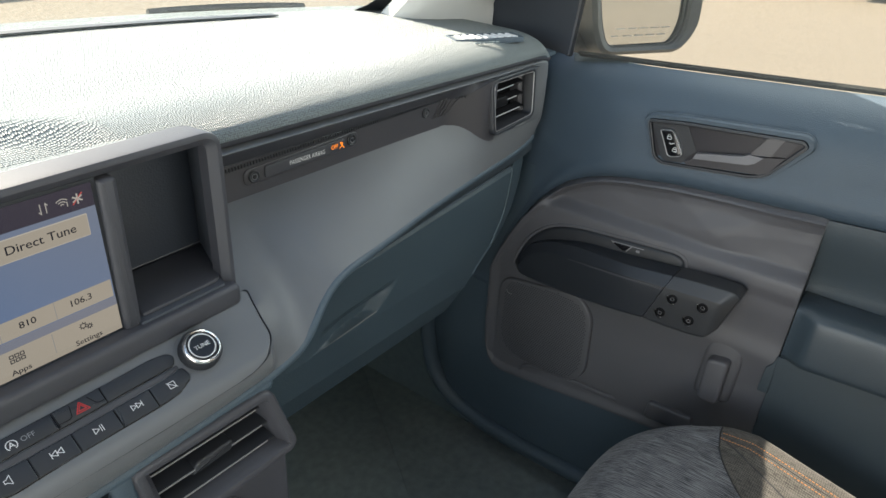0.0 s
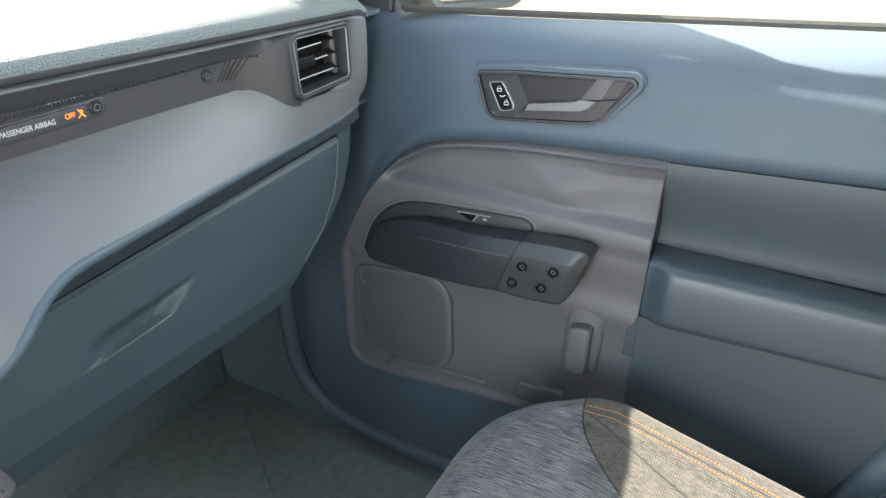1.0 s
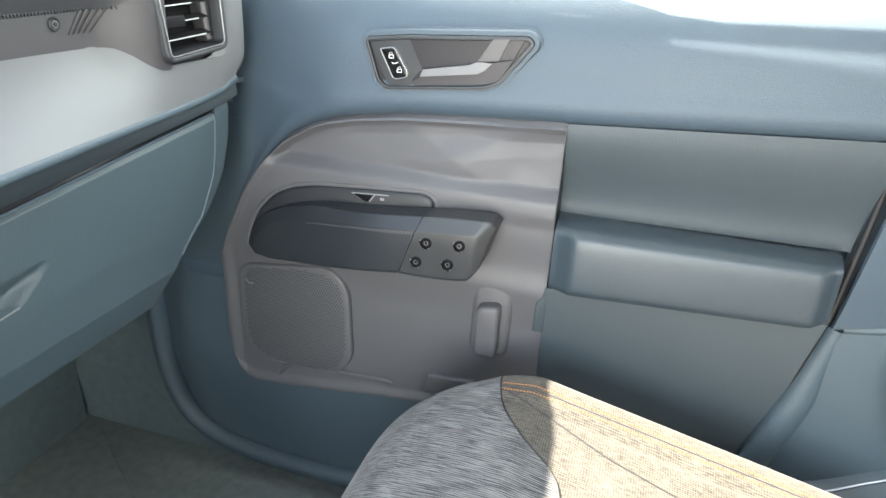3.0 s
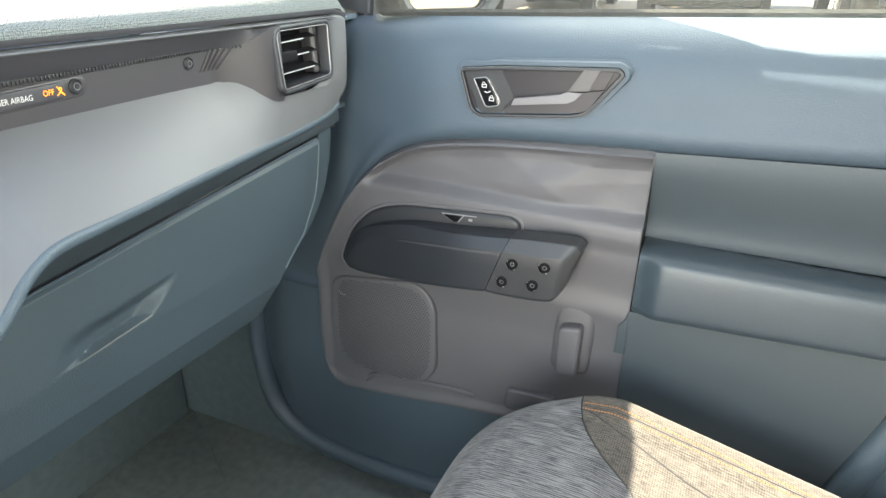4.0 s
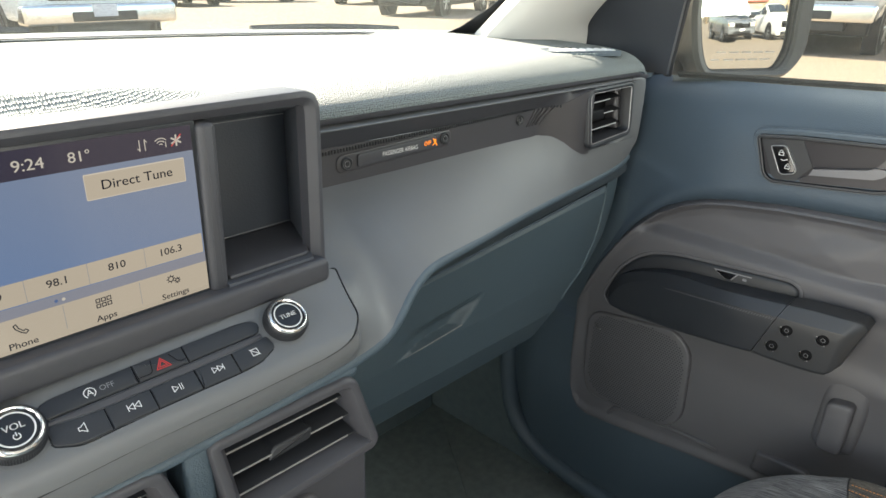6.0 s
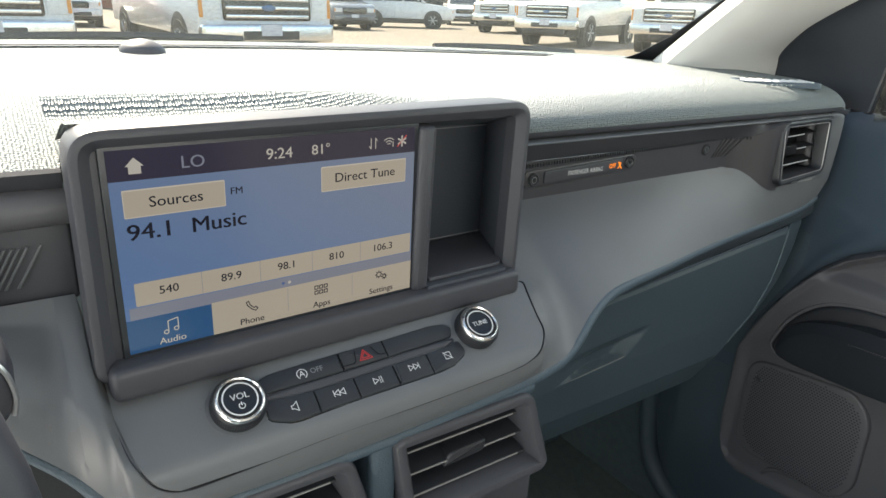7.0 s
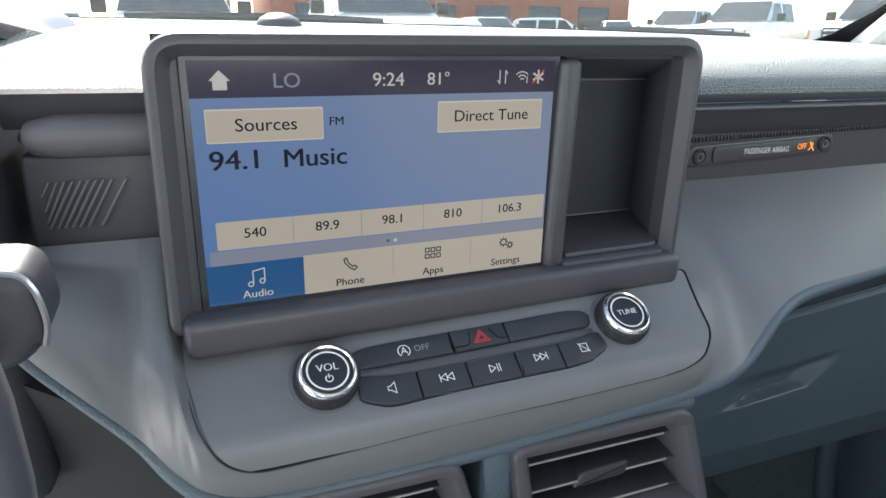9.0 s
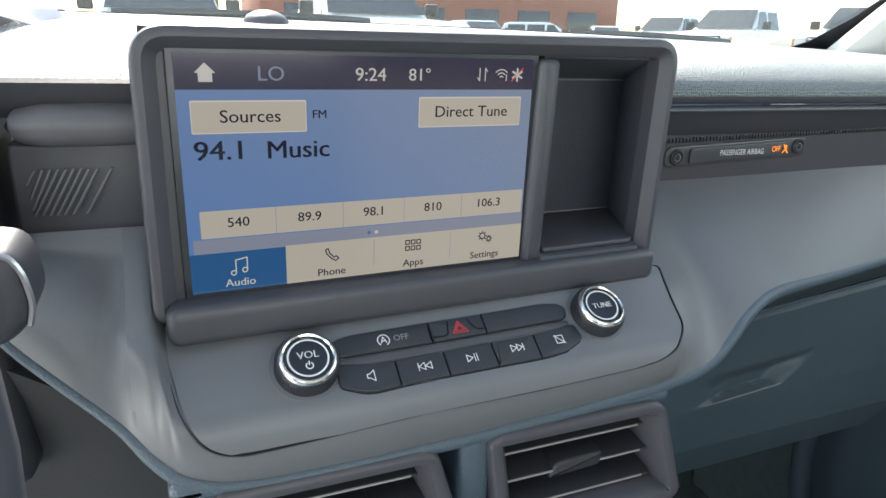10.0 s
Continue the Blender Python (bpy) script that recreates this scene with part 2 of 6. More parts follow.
# dust is set above the real specks so the view outside looks hazy
WINDSHIELD = pane_material("windshield_glass", (0.90, 0.93, 0.90), 0.22)
SIDE_GLASS = pane_material("side_glass", (0.88, 0.90, 0.86), 0.11)
SHELL = material("grey_mirror_shell", (0.075, 0.072, 0.070), 0.5, grain=0.2, grain_scale=600)
MIRROR = material("mirror_silver", (0.62, 0.64, 0.64), 0.015, metal=1.0, spots=0.0)
ASPHALT = asphalt_material()

GAIN = 0.150      # brightness of the display
UI_BAR = glow("display_dark_bar", (0.042, 0.038, 0.075), GAIN)
UI_BLUE = glow("display_blue", (0.105, 0.20, 0.46), GAIN)
UI_FIELD = glow("display_field", (0.105, 0.20, 0.46), GAIN)
nt = UI_FIELD.node_tree       # display's picture: deeper blue at the foot, paler upper corner paints in a reflection
co, sp, mx, ma = [nt.nodes.new(k) for k in ("ShaderNodeTexCoord", "ShaderNodeMapping", "ShaderNodeTexGradient", "ShaderNodeMix")]
sp.inputs["Location"].default_value, sp.inputs["Rotation"].default_value, sp.inputs["Scale"].default_value = (-6.6, 0, 0), (0, radians(55), 0), (5.86, 5.86, 5.86)
ma.data_type = "RGBA"
ma.inputs[6].default_value, ma.inputs[7].default_value = (0.120, 0.27, 0.62, 1), (0.28, 0.35, 0.50, 1)
nt.links.new(co.outputs["Object"], sp.inputs[0])
nt.links.new(sp.outputs[0], mx.inputs[0])
nt.links.new(mx.outputs["Fac"], ma.inputs[0])
nt.links.new(ma.outputs[2], nt.nodes["Principled BSDF"].inputs["Emission Color"])
UI_PALE = glow("display_pale_blue", (0.30, 0.34, 0.46), GAIN)
UI_KEY = glow("display_key", (0.62, 0.58, 0.51), GAIN)
UI_KEY_EDGE = glow("display_key_edge", (0.78, 0.75, 0.70), GAIN)
UI_TAB = glow("display_active_tab", (0.015, 0.12, 0.34), GAIN)
UI_INK = glow("display_ink", (0.012, 0.014, 0.03), GAIN)
UI_WHITE = glow("display_white", (0.72, 0.72, 0.70), GAIN)
UI_RED = glow("display_red", (0.75, 0.10, 0.10), GAIN)
AMBER = glow("amber_telltale", (1.0, 0.27, 0.03), 0.5)


# ---- mesh helpers ----
V = Vector


def part(name, bm, mat, parent=None, label="", sharp=38, category="", group="", kind=""):
    """Links a bmesh as one mesh object, smooth but for edges sharper than the given angle."""
    bmesh.ops.recalc_face_normals(bm, faces=bm.faces)
    for f in bm.faces:
        f.smooth = True
    for e in bm.edges:
        e.smooth = len(e.link_faces) == 2 and e.calc_face_angle(0) < radians(sharp)
    me = bpy.data.meshes.new(name)
    bm.to_mesh(me)
    bm.free()
    me.materials.append(mat)
    ob = new(name, me)
    ob.parent = parent
    return tagged(ob, label, category, group, kind)


def thing(name, label, category, group="", kind=""):
    ob = new(name)
    ob.empty_display_size = 0.05
    return tagged(ob, label, category, group, kind)


def axes(o, u, v):
    """A mapping from (u, v, height) to space: o the origin, u and v the plane's directions, height along u x v."""
    o, u, v = V(o), V(u).normalized(), V(v).normalized()
    n = u.cross(v).normalized()
    return lambda a, b, h=0.0: o + u * a + v * b + n * h


def facing(y):      # a plane across the car that faces the seats: (x, z, towards the seats)
    return lambda a, b, h=0.0: V((a, y - h, b))


def doorside(x):    # a plane along the car that faces inboard: (-y, z, inboard)
    return lambda a, b, h=0.0: V((x - h, -a, b))


def rounded(pts, r, seg=5):
    """A polygon with each corner rounded by up to r (one number, or one for each corner)."""
    out, n = [], len(pts)
    for i in range(n):
        p, a, b = V(pts[i]), V(pts[i - 1]), V(pts[(i + 1) % n])
        rr = r[i] if isinstance(r, (list, tuple)) else r
        da, db = (a - p), (b - p)
        d = min(rr, da.length * 0.48, db.length * 0.48)
        s, e = p + da.normalized() * d, p + db.normalized() * d
        for k in range(seg + 1):
            t = k / seg
            out.append(s * (1 - t) ** 2 + p * 2 * t * (1 - t) + e * t ** 2)
    return out


def inset(pts, d):
    """The polygon moved inwards by d (outwards if negative)."""
    n = len(pts)
    area = sum(pts[i - 1].x * pts[i].y - pts[i].x * pts[i - 1].y for i in range(n))
    s = 1 if area > 0 else -1
    out = []
    for i in range(n):
        e1, e2 = (pts[i] - pts[i - 1]), (pts[(i + 1) % n] - pts[i])
        n1 = V((-e1.y, e1.x)).normalized() if e1.length > 1e-9 else V((0, 0))
        n2 = V((-e2.y, e2.x)).normalized() if e2.length > 1e-9 else V((0, 0))
        m = n1 + n2
        m = m.normalized() if m.length > 1e-6 else n1
        out.append(pts[i] + m * (s * d / max(0.5, m.dot(n1) if n1.length else 1)))
    return out


def rect(x0, z0, x1, z1):
    return [(x0, z0), (x1, z0), (x1, z1), (x0, z1)]


def rings_mesh(rings, bm=None, cap0=True, cap1=True, wrap=False):
    bm = bm or bmesh.new()
    vs = [[bm.verts.new(p) for p in ring] for ring in rings]
    n = len(rings[0])
    pairs = list(zip(vs, vs[1:])) + ([(vs[-1], vs[0])] if wrap else [])
    for a, b in pairs:
        for i in range(n):
            j = (i + 1) % n
            bm.faces.new((a[i], a[j], b[j], b[i]))
    if not wrap:
        if cap0:
            bm.faces.new(vs[0])
        if cap1:
            bm.faces.new(vs[-1])
    return bm


def plate(outline, h0, h1, bevel, f, bm=None):
    """A plate with the outline (2D), from height h0 to h1, its upper edge rounded by bevel; f maps (u, v, h) to space."""
    o = [V(p) for p in outline]
    steps = [(0, h0), (0, h1 - bevel), (bevel * 0.13, h1 - bevel * 0.5), (bevel * 0.5, h1 - bevel * 0.13), (bevel, h1)]
    return rings_mesh([[f(p.x, p.y, h) for p in inset(o, d)] for d, h in steps], bm)


def sheet_plate(outline, f, h=0.0024, n=40):
    """A thin plate that follows a curved face: rows across the outline, each from edge to edge, with a rounded rim."""
    lo, hi = min(p.y for p in outline), max(p.y for p in outline)
    rows = []
    for k in range(n + 1):
        d = lo + (hi - lo) * (0.0005 + 0.999 * k / n)
        xs = [a.x + (b.x - a.x) * (d - a.y) / (b.y - a.y) for a, b in zip(outline, outline[1:] + outline[:1]) if (a.y - d) * (b.y - d) < 0]
        rows.append((d, min(xs), max(xs)))
    bm = bmesh.new()
    grid = []
    for d, x0, x1 in rows:
        edge = min(hi - d, 0.0016) / 0.0016
        line = []
        for q in (0.0, 0.0006, 0.0016):
            line.append(bm.verts.new(f(x0 + q, d, h * min(edge, (q / 0.0016) ** 0.5))))
        for q in range(1, 24):
            line.append(bm.verts.new(f(x0 + 0.0016 + (x1 - x0 - 0.0032) * q / 24, d, h * edge)))
        for q in (0.0016, 0.0006, 0.0):
            line.append(bm.verts.new(f(x1 - q, d, h * min(edge, (q / 0.0016) ** 0.5))))
        grid.append(line)
    for a, b in zip(grid, grid[1:]):
        for i in range(len(a) - 1):
            bm.faces.new((a[i], a[i + 1], b[i + 1], b[i]))
    return bm


def slab(outline, h0, h1, f):
    """A plain sharp-edged plate."""
    return rings_mesh([[f(p[0], p[1], h) for p in outline] for h in (h0, h1)])


def frame_ring(outline, width, h0, h1, bevel, f, bm=None, inner_h=None):
    """A frame: the outline with a hole, width wide, its edges rounded."""
    o = [V(p) for p in outline]
    ih = h0 if inner_h is None else inner_h
    steps = [(0, h0), (0, h1 - bevel), (bevel * 0.4, h1 - bevel * 0.2), (bevel, h1), (width - bevel, h1), (width - bevel * 0.4, h1 - bevel * 0.2), (width, h1 - bevel), (width, ih)]
    return rings_mesh([[f(p.x, p.y, h) for p in inset(o, d)] for d, h in steps], bm, wrap=True)


def sheet(f, nu, nv, thick=0.0, bm=None, span=None):
    """A surface from f(s, t), s and t from 0 to 1; thick gives it a back, span gives the place on the cloth, in metres."""
    bm = bm or bmesh.new()
    vs = [[bm.verts.new(f(i / nu, j / nv)) for j in range(nv + 1)] for i in range(nu + 1)]
    faces = [bm.faces.new((vs[i][j], vs[i + 1][j], vs[i + 1][j + 1], vs[i][j + 1])) for i in range(nu) for j in range(nv)]
    if span:
        lay = bm.loops.layers.uv.new("cloth")
        for k, face in enumerate(faces):
            i, j = divmod(k, nv)
            for lp, (a, b) in zip(face.loops, ((i, j), (i + 1, j), (i + 1, j + 1), (i, j + 1))):
                lp[lay].uv = span(a / nu, b / nv)
    if thick:
        bmesh.ops.recalc_face_normals(bm, faces=faces)
        bmesh.ops.solidify(bm, geom=faces, thickness=thick)
    return bm


def spline(pts, t):
    """A smooth curve through the points, t from 0 to 1 by the points' index."""
    n = len(pts) - 1
    x = min(max(t, 0), 1) * n
    i = min(int(x), n - 1)
    k = x - i
    p = [V(pts[max(0, min(n, j))]) for j in (i - 1, i, i + 1, i + 2)]
    return 0.5 * ((2 * p[1]) + (p[2] - p[0]) * k + (2 * p[0] - 5 * p[1] + 4 * p[2] - p[3]) * k * k + (3 * p[1] - p[0] - 3 * p[2] + p[3]) * k ** 3)


def table(rows, x):
    """Values between rows (x, value, ...), eased."""
    if x <= rows[0][0]:
        return V(rows[0][1:]) if len(rows[0]) > 2 else rows[0][1]
    for a, b in zip(rows, rows[1:]):
        if x <= b[0]:
            k = (x - a[0]) / (b[0] - a[0])
            if len(a) > 2:
                return V(a[1:]).lerp(V(b[1:]), k)
            return a[1] + (b[1] - a[1]) * k
    return V(rows[-1][1:]) if len(rows[0]) > 2 else rows[-1][1]


def smooth(a, b, x):
    k = min(max((x - a) / (b - a), 0), 1)
    return k * k * (3 - 2 * k)


def tube(pts, r, n=8, bm=None, closed=False):
    """A round bar along the points; r a number or one for each point."""
    pts = [V(p) for p in pts]
    rings, up = [], None
    m = len(pts)
    for i, p in enumerate(pts):
        a = pts[i - 1] if i or closed else p
        b = pts[(i + 1) % m] if i < m - 1 or closed else p
        d = (b - a).normalized()
        if up is None:
            up = d.orthogonal().normalized()
        up = (up - d * up.dot(d)).normalized()
        w = d.cross(up)
        rr = r[i] if isinstance(r, (list, tuple)) else r
        rings.append([p + (up * math.cos(q * math.tau / n) + w * math.sin(q * math.tau / n)) * rr for q in range(n)])
    return rings_mesh(rings, bm, wrap=closed)


def lathe(profile, f, n=40, bm=None):
    """A turned piece: profile of (radius, height); f maps (u, v, h)."""
    rings = [[f(r * math.cos(q * math.tau / n), r * math.sin(q * math.tau / n), h) for q in range(n)] for r, h in profile]
    return rings_mesh(rings, bm)


def box(x0, y0, z0, x1, y1, z1, b=0.004, bm=None, m=None):
    """A block with rounded edges between two corners."""
    f = lambda a, c, h: (m @ V((a, c, h))) if m else V((a, c, h))
    o = [V(p) for p in rounded(rect(x0, y0, x1, y1), b, 3)]
    steps = [(b, z0), (b * 0.3, z0 + b * 0.3), (0, z0 + b), (0, z1 - b), (b * 0.3, z1 - b * 0.3), (b, z1)]
    return rings_mesh([[f(p.x, p.y, h) for p in inset(o, d)] for d, h in steps], bm)


def letters(text, size, f, mat, parent, name="lettering", thick=0.0002, align="CENTER", wide=1.0, label="", bold=0.0):
    """Raised flat letters in the built-in font; f maps (u, v, h), the text's middle at (0, 0)."""
    cu = bpy.data.curves.new("text", "FONT")
    cu.body, cu.size, cu.align_x, cu.align_y, cu.resolution_u = text, size, align, "CENTER", 3
    tmp = new("text", cu)
    bpy.context.view_layer.update()
    me = tmp.to_mesh()
    bm = bmesh.new()
    bm.from_mesh(me)
    if bold:
        bm.from_mesh(me)
        bm.verts.ensure_lookup_table()
        for v in bm.verts[len(bm.verts) // 2:]:
            v.co.x += bold
            v.co.z += 0.0
    tmp.to_mesh_clear()
    bpy.data.objects.remove(tmp)
    bpy.data.curves.remove(cu)
    for v in bm.verts:
        v.co = f(v.co.x * wide, v.co.y, thick)
    return part(name, bm, mat, parent, label)


def strokes(lines, r, f, mat, parent, name="symbol", label=""):
    """A symbol drawn with thin raised lines: a list of polylines in (u, v)."""
    bm = bmesh.new()
    for line in lines:
        for p, q in zip(line, line[1:]):
            a, b = V(p), V(q)
            d = (b - a).normalized() * r
            s = V((-d.y, d.x))
            a, b = a - d * 0.6, b + d * 0.6
            bm.faces.new([bm.verts.new(f(c.x, c.y, 0.0003)) for c in (a - s, b - s, b + s, a + s)])
    return part(name, bm, mat, parent, label)


def circle(x, y, r, n=20, a0=0, a1=360):
    return [(x + r * math.cos(radians(a0 + (a1 - a0) * k / n)), y + r * math.sin(radians(a0 + (a1 - a0) * k / n))) for k in range(n + 1)]


def shifted(f, a, b, h=0.0):
    return lambda u, v, k=0.0: f(a + u, b + v, h + k)


# the sloping face under the display: flat under the keys, then rolling down to its lower lip; (y, z) from top to lip
FACE = [(0.4945, 1.2415), (0.476, 1.2290), (0.458, 1.2169), (0.4506, 1.2112), (0.4487, 1.2000), (0.4520, 1.1885), (0.459, 1.178)]
FACE_ARC = [spline(FACE, k / 240) for k in range(241)]
FACE_LEN = [0.0]
for p, q in zip(FACE_ARC, FACE_ARC[1:]):
    FACE_LEN.append(FACE_LEN[-1] + (q - p).length)


def face_at(d):
    """The face's (y, z) and its outward direction at a distance down from its top."""
    i = min(max(sum(1 for q in FACE_LEN if q <= d) - 1, 0), 239)
    step = FACE_ARC[i + 1] - FACE_ARC[i]
    way = step.normalized()
    return FACE_ARC[i] + way * (d - FACE_LEN[i]), V((way.y, -way.x))


def panel(a, d, h=0.0):     # x, distance down the face, height off it
    p, n = face_at(d)
    return V((a, p.x + n.x * h, p.y + n.y * h))


def upright(a, d, h=0.0):   # the same for writing: u to the right, v up the face
    return lambda u, v, k=0.0: panel(a + u, d - v, h + k)


# ---- the car's shell ----
def wall(name, pieces, mat, label, category="wall"):
    bm = bmesh.new()
    for p in pieces:
        box(*p, b=0.004, bm=bm)
    return part(name, bm, mat, None, label, kind="structure", category=category)


wall("floor", [(-0.50, -1.35, 0.46, 1.10, 1.05, 0.52)], CARPET, "carpeted floor of the cabin, colour lightened for its deep shade", "floor")
wall("ceiling", [(-0.42, -1.35, 1.77, 0.98, 0.16, 1.80)], HEADLINER, "light grey woven headliner under the roof", "ceiling")
wall("wall_front", [(-0.50, 1.05, 0.46, 1.10, 1.10, 1.30)], CARPET, "dark bulkhead ahead of the footwell")
wall("wall_rear", [(-0.50, -1.40, 0.46, 1.10, -1.35, 1.30), (-0.50, -1.40, 1.66, 1.10, -1.35, 1.80), (-0.50, -1.40, 1.30, -0.40, -1.35, 1.66), (1.00, -1.40, 1.30, 1.10, -1.35, 1.66)], TEAL_DARK, "dark rear wall of the cabin with its window opening")
# doorway on this unseen side is left open to let light in
wall("wall_left", [(-0.54, -1.35, 0.46, -0.48, -0.14, 1.31), (-0.54, -0.16, 0.46, -0.48, 0.62, 0.56), (-0.54, 0.62, 0.46, -0.48, 1.05, 1.31), (-0.52, -0.28, 1.31, -0.46, -0.14, 1.72), (-0.52, -1.35, 1.31, -0.46, -1.15, 1.72), (-0.50, -1.35, 1.72, -0.40, 0.14, 1.80)], TEAL, "slate blue driver's side wall with an open doorway")
wall("wall_right", [(1.092, -0.16, 0.46, 1.14, 1.05, 1.318), (1.09, -1.35, 0.46, 1.14, -0.16, 1.34), (1.04, -0.33, 1.34, 1.10, -0.19, 1.74), (1.04, -1.35, 1.34, 1.10, -1.15, 1.74), (0.96, -1.35, 1.72, 1.06, 0.14, 1.80)], TEAL, "slate blue passenger side wall behind the front door")


def ws_point(s, t):
    """The windshield: s across, t from its base to the roof."""
    x = -0.40 + 1.35 * s
    c = (x - 0.275) / 0.675
    base = V((x, 0.935 - 0.11 * c * c, 1.376 - 0.010 * c * c))
    c2 = c * 0.88
    top = V((0.275 + 0.675 * c2, 0.17 - 0.07 * c2 * c2, 1.77))
    return base.lerp(top, t) + V((0, 0.02, 0.03)) * math.sin(math.pi * t)


windshield = part("window_front", sheet(ws_point, 24, 14, 0.004), WINDSHIELD, None, "dusty laminated windshield glass", kind="structure", category="window")
windshield.visible_shadow = False
bm = sheet(lambda s, t: ws_point(s, -0.03 + 0.034 * t) + V((0, -0.004, -0.004)), 30, 2, 0.001)
part("frit_band", bm, BLACK, windshield, "black printed edge band of the windshield")
bm = bmesh.new()        # the dotted edge above the printed band
for row in range(3):
    for k in range(420):
        p = ws_point(0.02 + 0.96 * (k + 0.5 * (row % 2)) / 420, 0.0065 + 0.0055 * row) + V((0, -0.005, -0.004))
        r = 0.0010 - 0.0002 * row
        bm.faces.new([bm.verts.new(p + V((r * math.cos(a), -r * 0.6 * math.sin(a), r * 0.6 * math.sin(a)))) for a in (0, 1.05, 2.1, 3.14, 4.19, 5.24)])
dots = part("frit_dots", bm, BLACK, windshield, "rows of black printed dots", kind="stuff")
bm = sheet(lambda s, t: ws_point(0.980 - 0.050 * math.exp(-t / 0.06) + (0.027 + 0.050 * math.exp(-t / 0.06)) * s, t * 1.0 - 0.02) + V((-0.002, -0.005, -0.004)), 2, 18, 0.001)
part("frit_edge", bm, BLACK, windshield, "black printed side edge of the windshield")


# the light pillar trim and the dark sail panel of the door, with their seal
SEAL = [(1.045, 0.70, 1.345), (1.043, 0.702, 1.372), (1.037, 0.698, 1.395), (1.022, 0.668, 1.425), (1.012, 0.635, 1.448), (0.999, 0.56, 1.490), (0.984, 0.42, 1.57), (0.965, 0.22, 1.68), (0.95, 0.05, 1.74)]


def pillar_point(s, t):
    """From the edge of the glass round to the door seal."""
    front = ws_point(0.985, t) + V((0.004, -0.012, -0.012))
    rear = spline(SEAL, t) + V((-0.004, -0.002, 0))
    front.z = max(front.z, 1.340)
    return front.lerp(rear, s) + V((-0.043, -0.008, -0.002)) * math.sin(math.pi * s ** 0.58)


part("pillar_trim", sheet(pillar_point, 14, 40, 0.012), HEADLINER, None, "light beige moulded windshield pillar trim", kind="structure", category="pillar")
part("pillar_trim", sheet(lambda s, t: V((0.55 - pillar_point(s, t).x, pillar_point(s, t).y, pillar_point(s, t).z)), 14, 40, 0.012), HEADLINER, None, "light beige moulded windshield pillar trim", kind="structure", category="pillar")

part("door_seal", tube([spline(SEAL, k / 40) for k in range(41)], 0.0075, 8), RUBBER, None, "black rubber door seal round the opening", kind="structure", category="seal")


def sail_point(s, t):
    """The dark panel ahead of the side window: from the seal to the window's upright edge."""
    a = spline(SEAL, t * 0.78) + V((0.001, 0.004, 0))
    z = a.z
    b = V((1.062 - 0.27 * max(0, z - 1.335), 0.5655 - 0.24 * max(0, z - 1.330), z - 0.015 * (1 - t)))
    if b.y > a.y - 0.02:
        b.y = a.y - 0.02
    p = a.lerp(b, s)
    return p + V((0.010 * math.sin(math.pi * s), 0, 0))


part("sail_panel", sheet(sail_point, 12, 30, 0.006), SAIL, None, "dark slate mirror sail panel ahead of the side window", kind="structure", category="panel")

# unseen body pillar outside the trim, shaped to shade part of the sill
part("pillar_shade", sheet(lambda s, t: spline(SEAL, 0.99 * t) + V((0.020 + 0.070 * s * (1 - smooth(1.54, 1.62, spline(SEAL, 0.99 * t).z)), 0.022 - 0.004 * s, 0.016 - 0.010 * s)), 6, 40, 0.004), GRAPHITE, None, "unseen body pillar sheet, shaped to shade the door sill", kind="structure", category="pillar")

# the window's frame and glass on the passenger side
bm = tube([(1.066, 0.567, 1.328), (1.047, 0.550, 1.40), (1.028, 0.533, 1.47), (1.000, 0.46, 1.55), (0.985, 0.25, 1.67), (0.972, 0.06, 1.735), (0.97, -0.15, 1.745)], 0.006, 8)
win = part("window_1", bm, BLACK, None, "black framed side window of the passenger door", kind="structure", category="window")
pane = part("pane", sheet(lambda s, t: V((1.078 - 0.10 * t - 0.02 * t * t, 0.56 - 0.74 * s - 0.0 * t, 1.31 + 0.44 * t)), 8, 8, 0.004), SIDE_GLASS, win)
pane.visible_shadow = False

# ---- dashboard ----
dash = thing("dashboard", "slate blue and grey moulded dashboard with a grained top pad", "dashboard")
MID = 0.275


def dash_back(x):
    c = (x - MID) / 0.675
    return 0.955 - 0.11 * c * c, 1.380 - 0.008 * c * c


def dash_top(s, t):
    x = -0.44 + 1.4575 * s
    yb, zb = dash_back(x)
    end = smooth(0.965, 1.0185, x)          # the outer end turns back and down
    y0 = 0.560 + 0.012 * end * end
    prof = [(0.0, 0.0), (0.0004, 0.0050), (0.0045, 0.0105), (0.012, 0.0160), (0.022, 0.0205), (0.036, 0.0240), (0.060, 0.0265), (0.110, 0.0280)]
    if t < 0.45:
        q = spline(prof, t / 0.45)
        y, z = y0 + q.x, 1.3400 + q.y
    else:
        k = (t - 0.45) / 0.55
        y, z = (y0 + 0.110) * (1 - k) + yb * k, 1.3680 * (1 - k) + zb * k
    z -= 0.014 * end * end
    # the shallow rounded tray behind the display
    rim = (abs(x - 0.16) / 0.225) ** 4 + (max(0.0, y - 0.52) / 0.128) ** 4
    z -= 0.011 * (1 - smooth(0.52, 1.06, rim)) * smooth(0.560, 0.5605, y)
    return V((x, y, z))


def dash_cloth(s, t):
    """The place on the pad's skin, along and across it."""
    return (1.4575 * s, table([(0.0, 0.0), (0.0643, 0.005), (0.1286, 0.0119), (0.1929, 0.0212), (0.2571, 0.0322), (0.3214, 0.0442), (0.3857, 0.0580), (0.45, 0.0830), (1.0, 0.2255)], t))


part("top_pad", sheet(dash_top, 220, 120, span=dash_cloth), DASH, dash, "grained slate blue dash top with a shallow tray")
# thin dark seam strip and grey upper edge below the pad


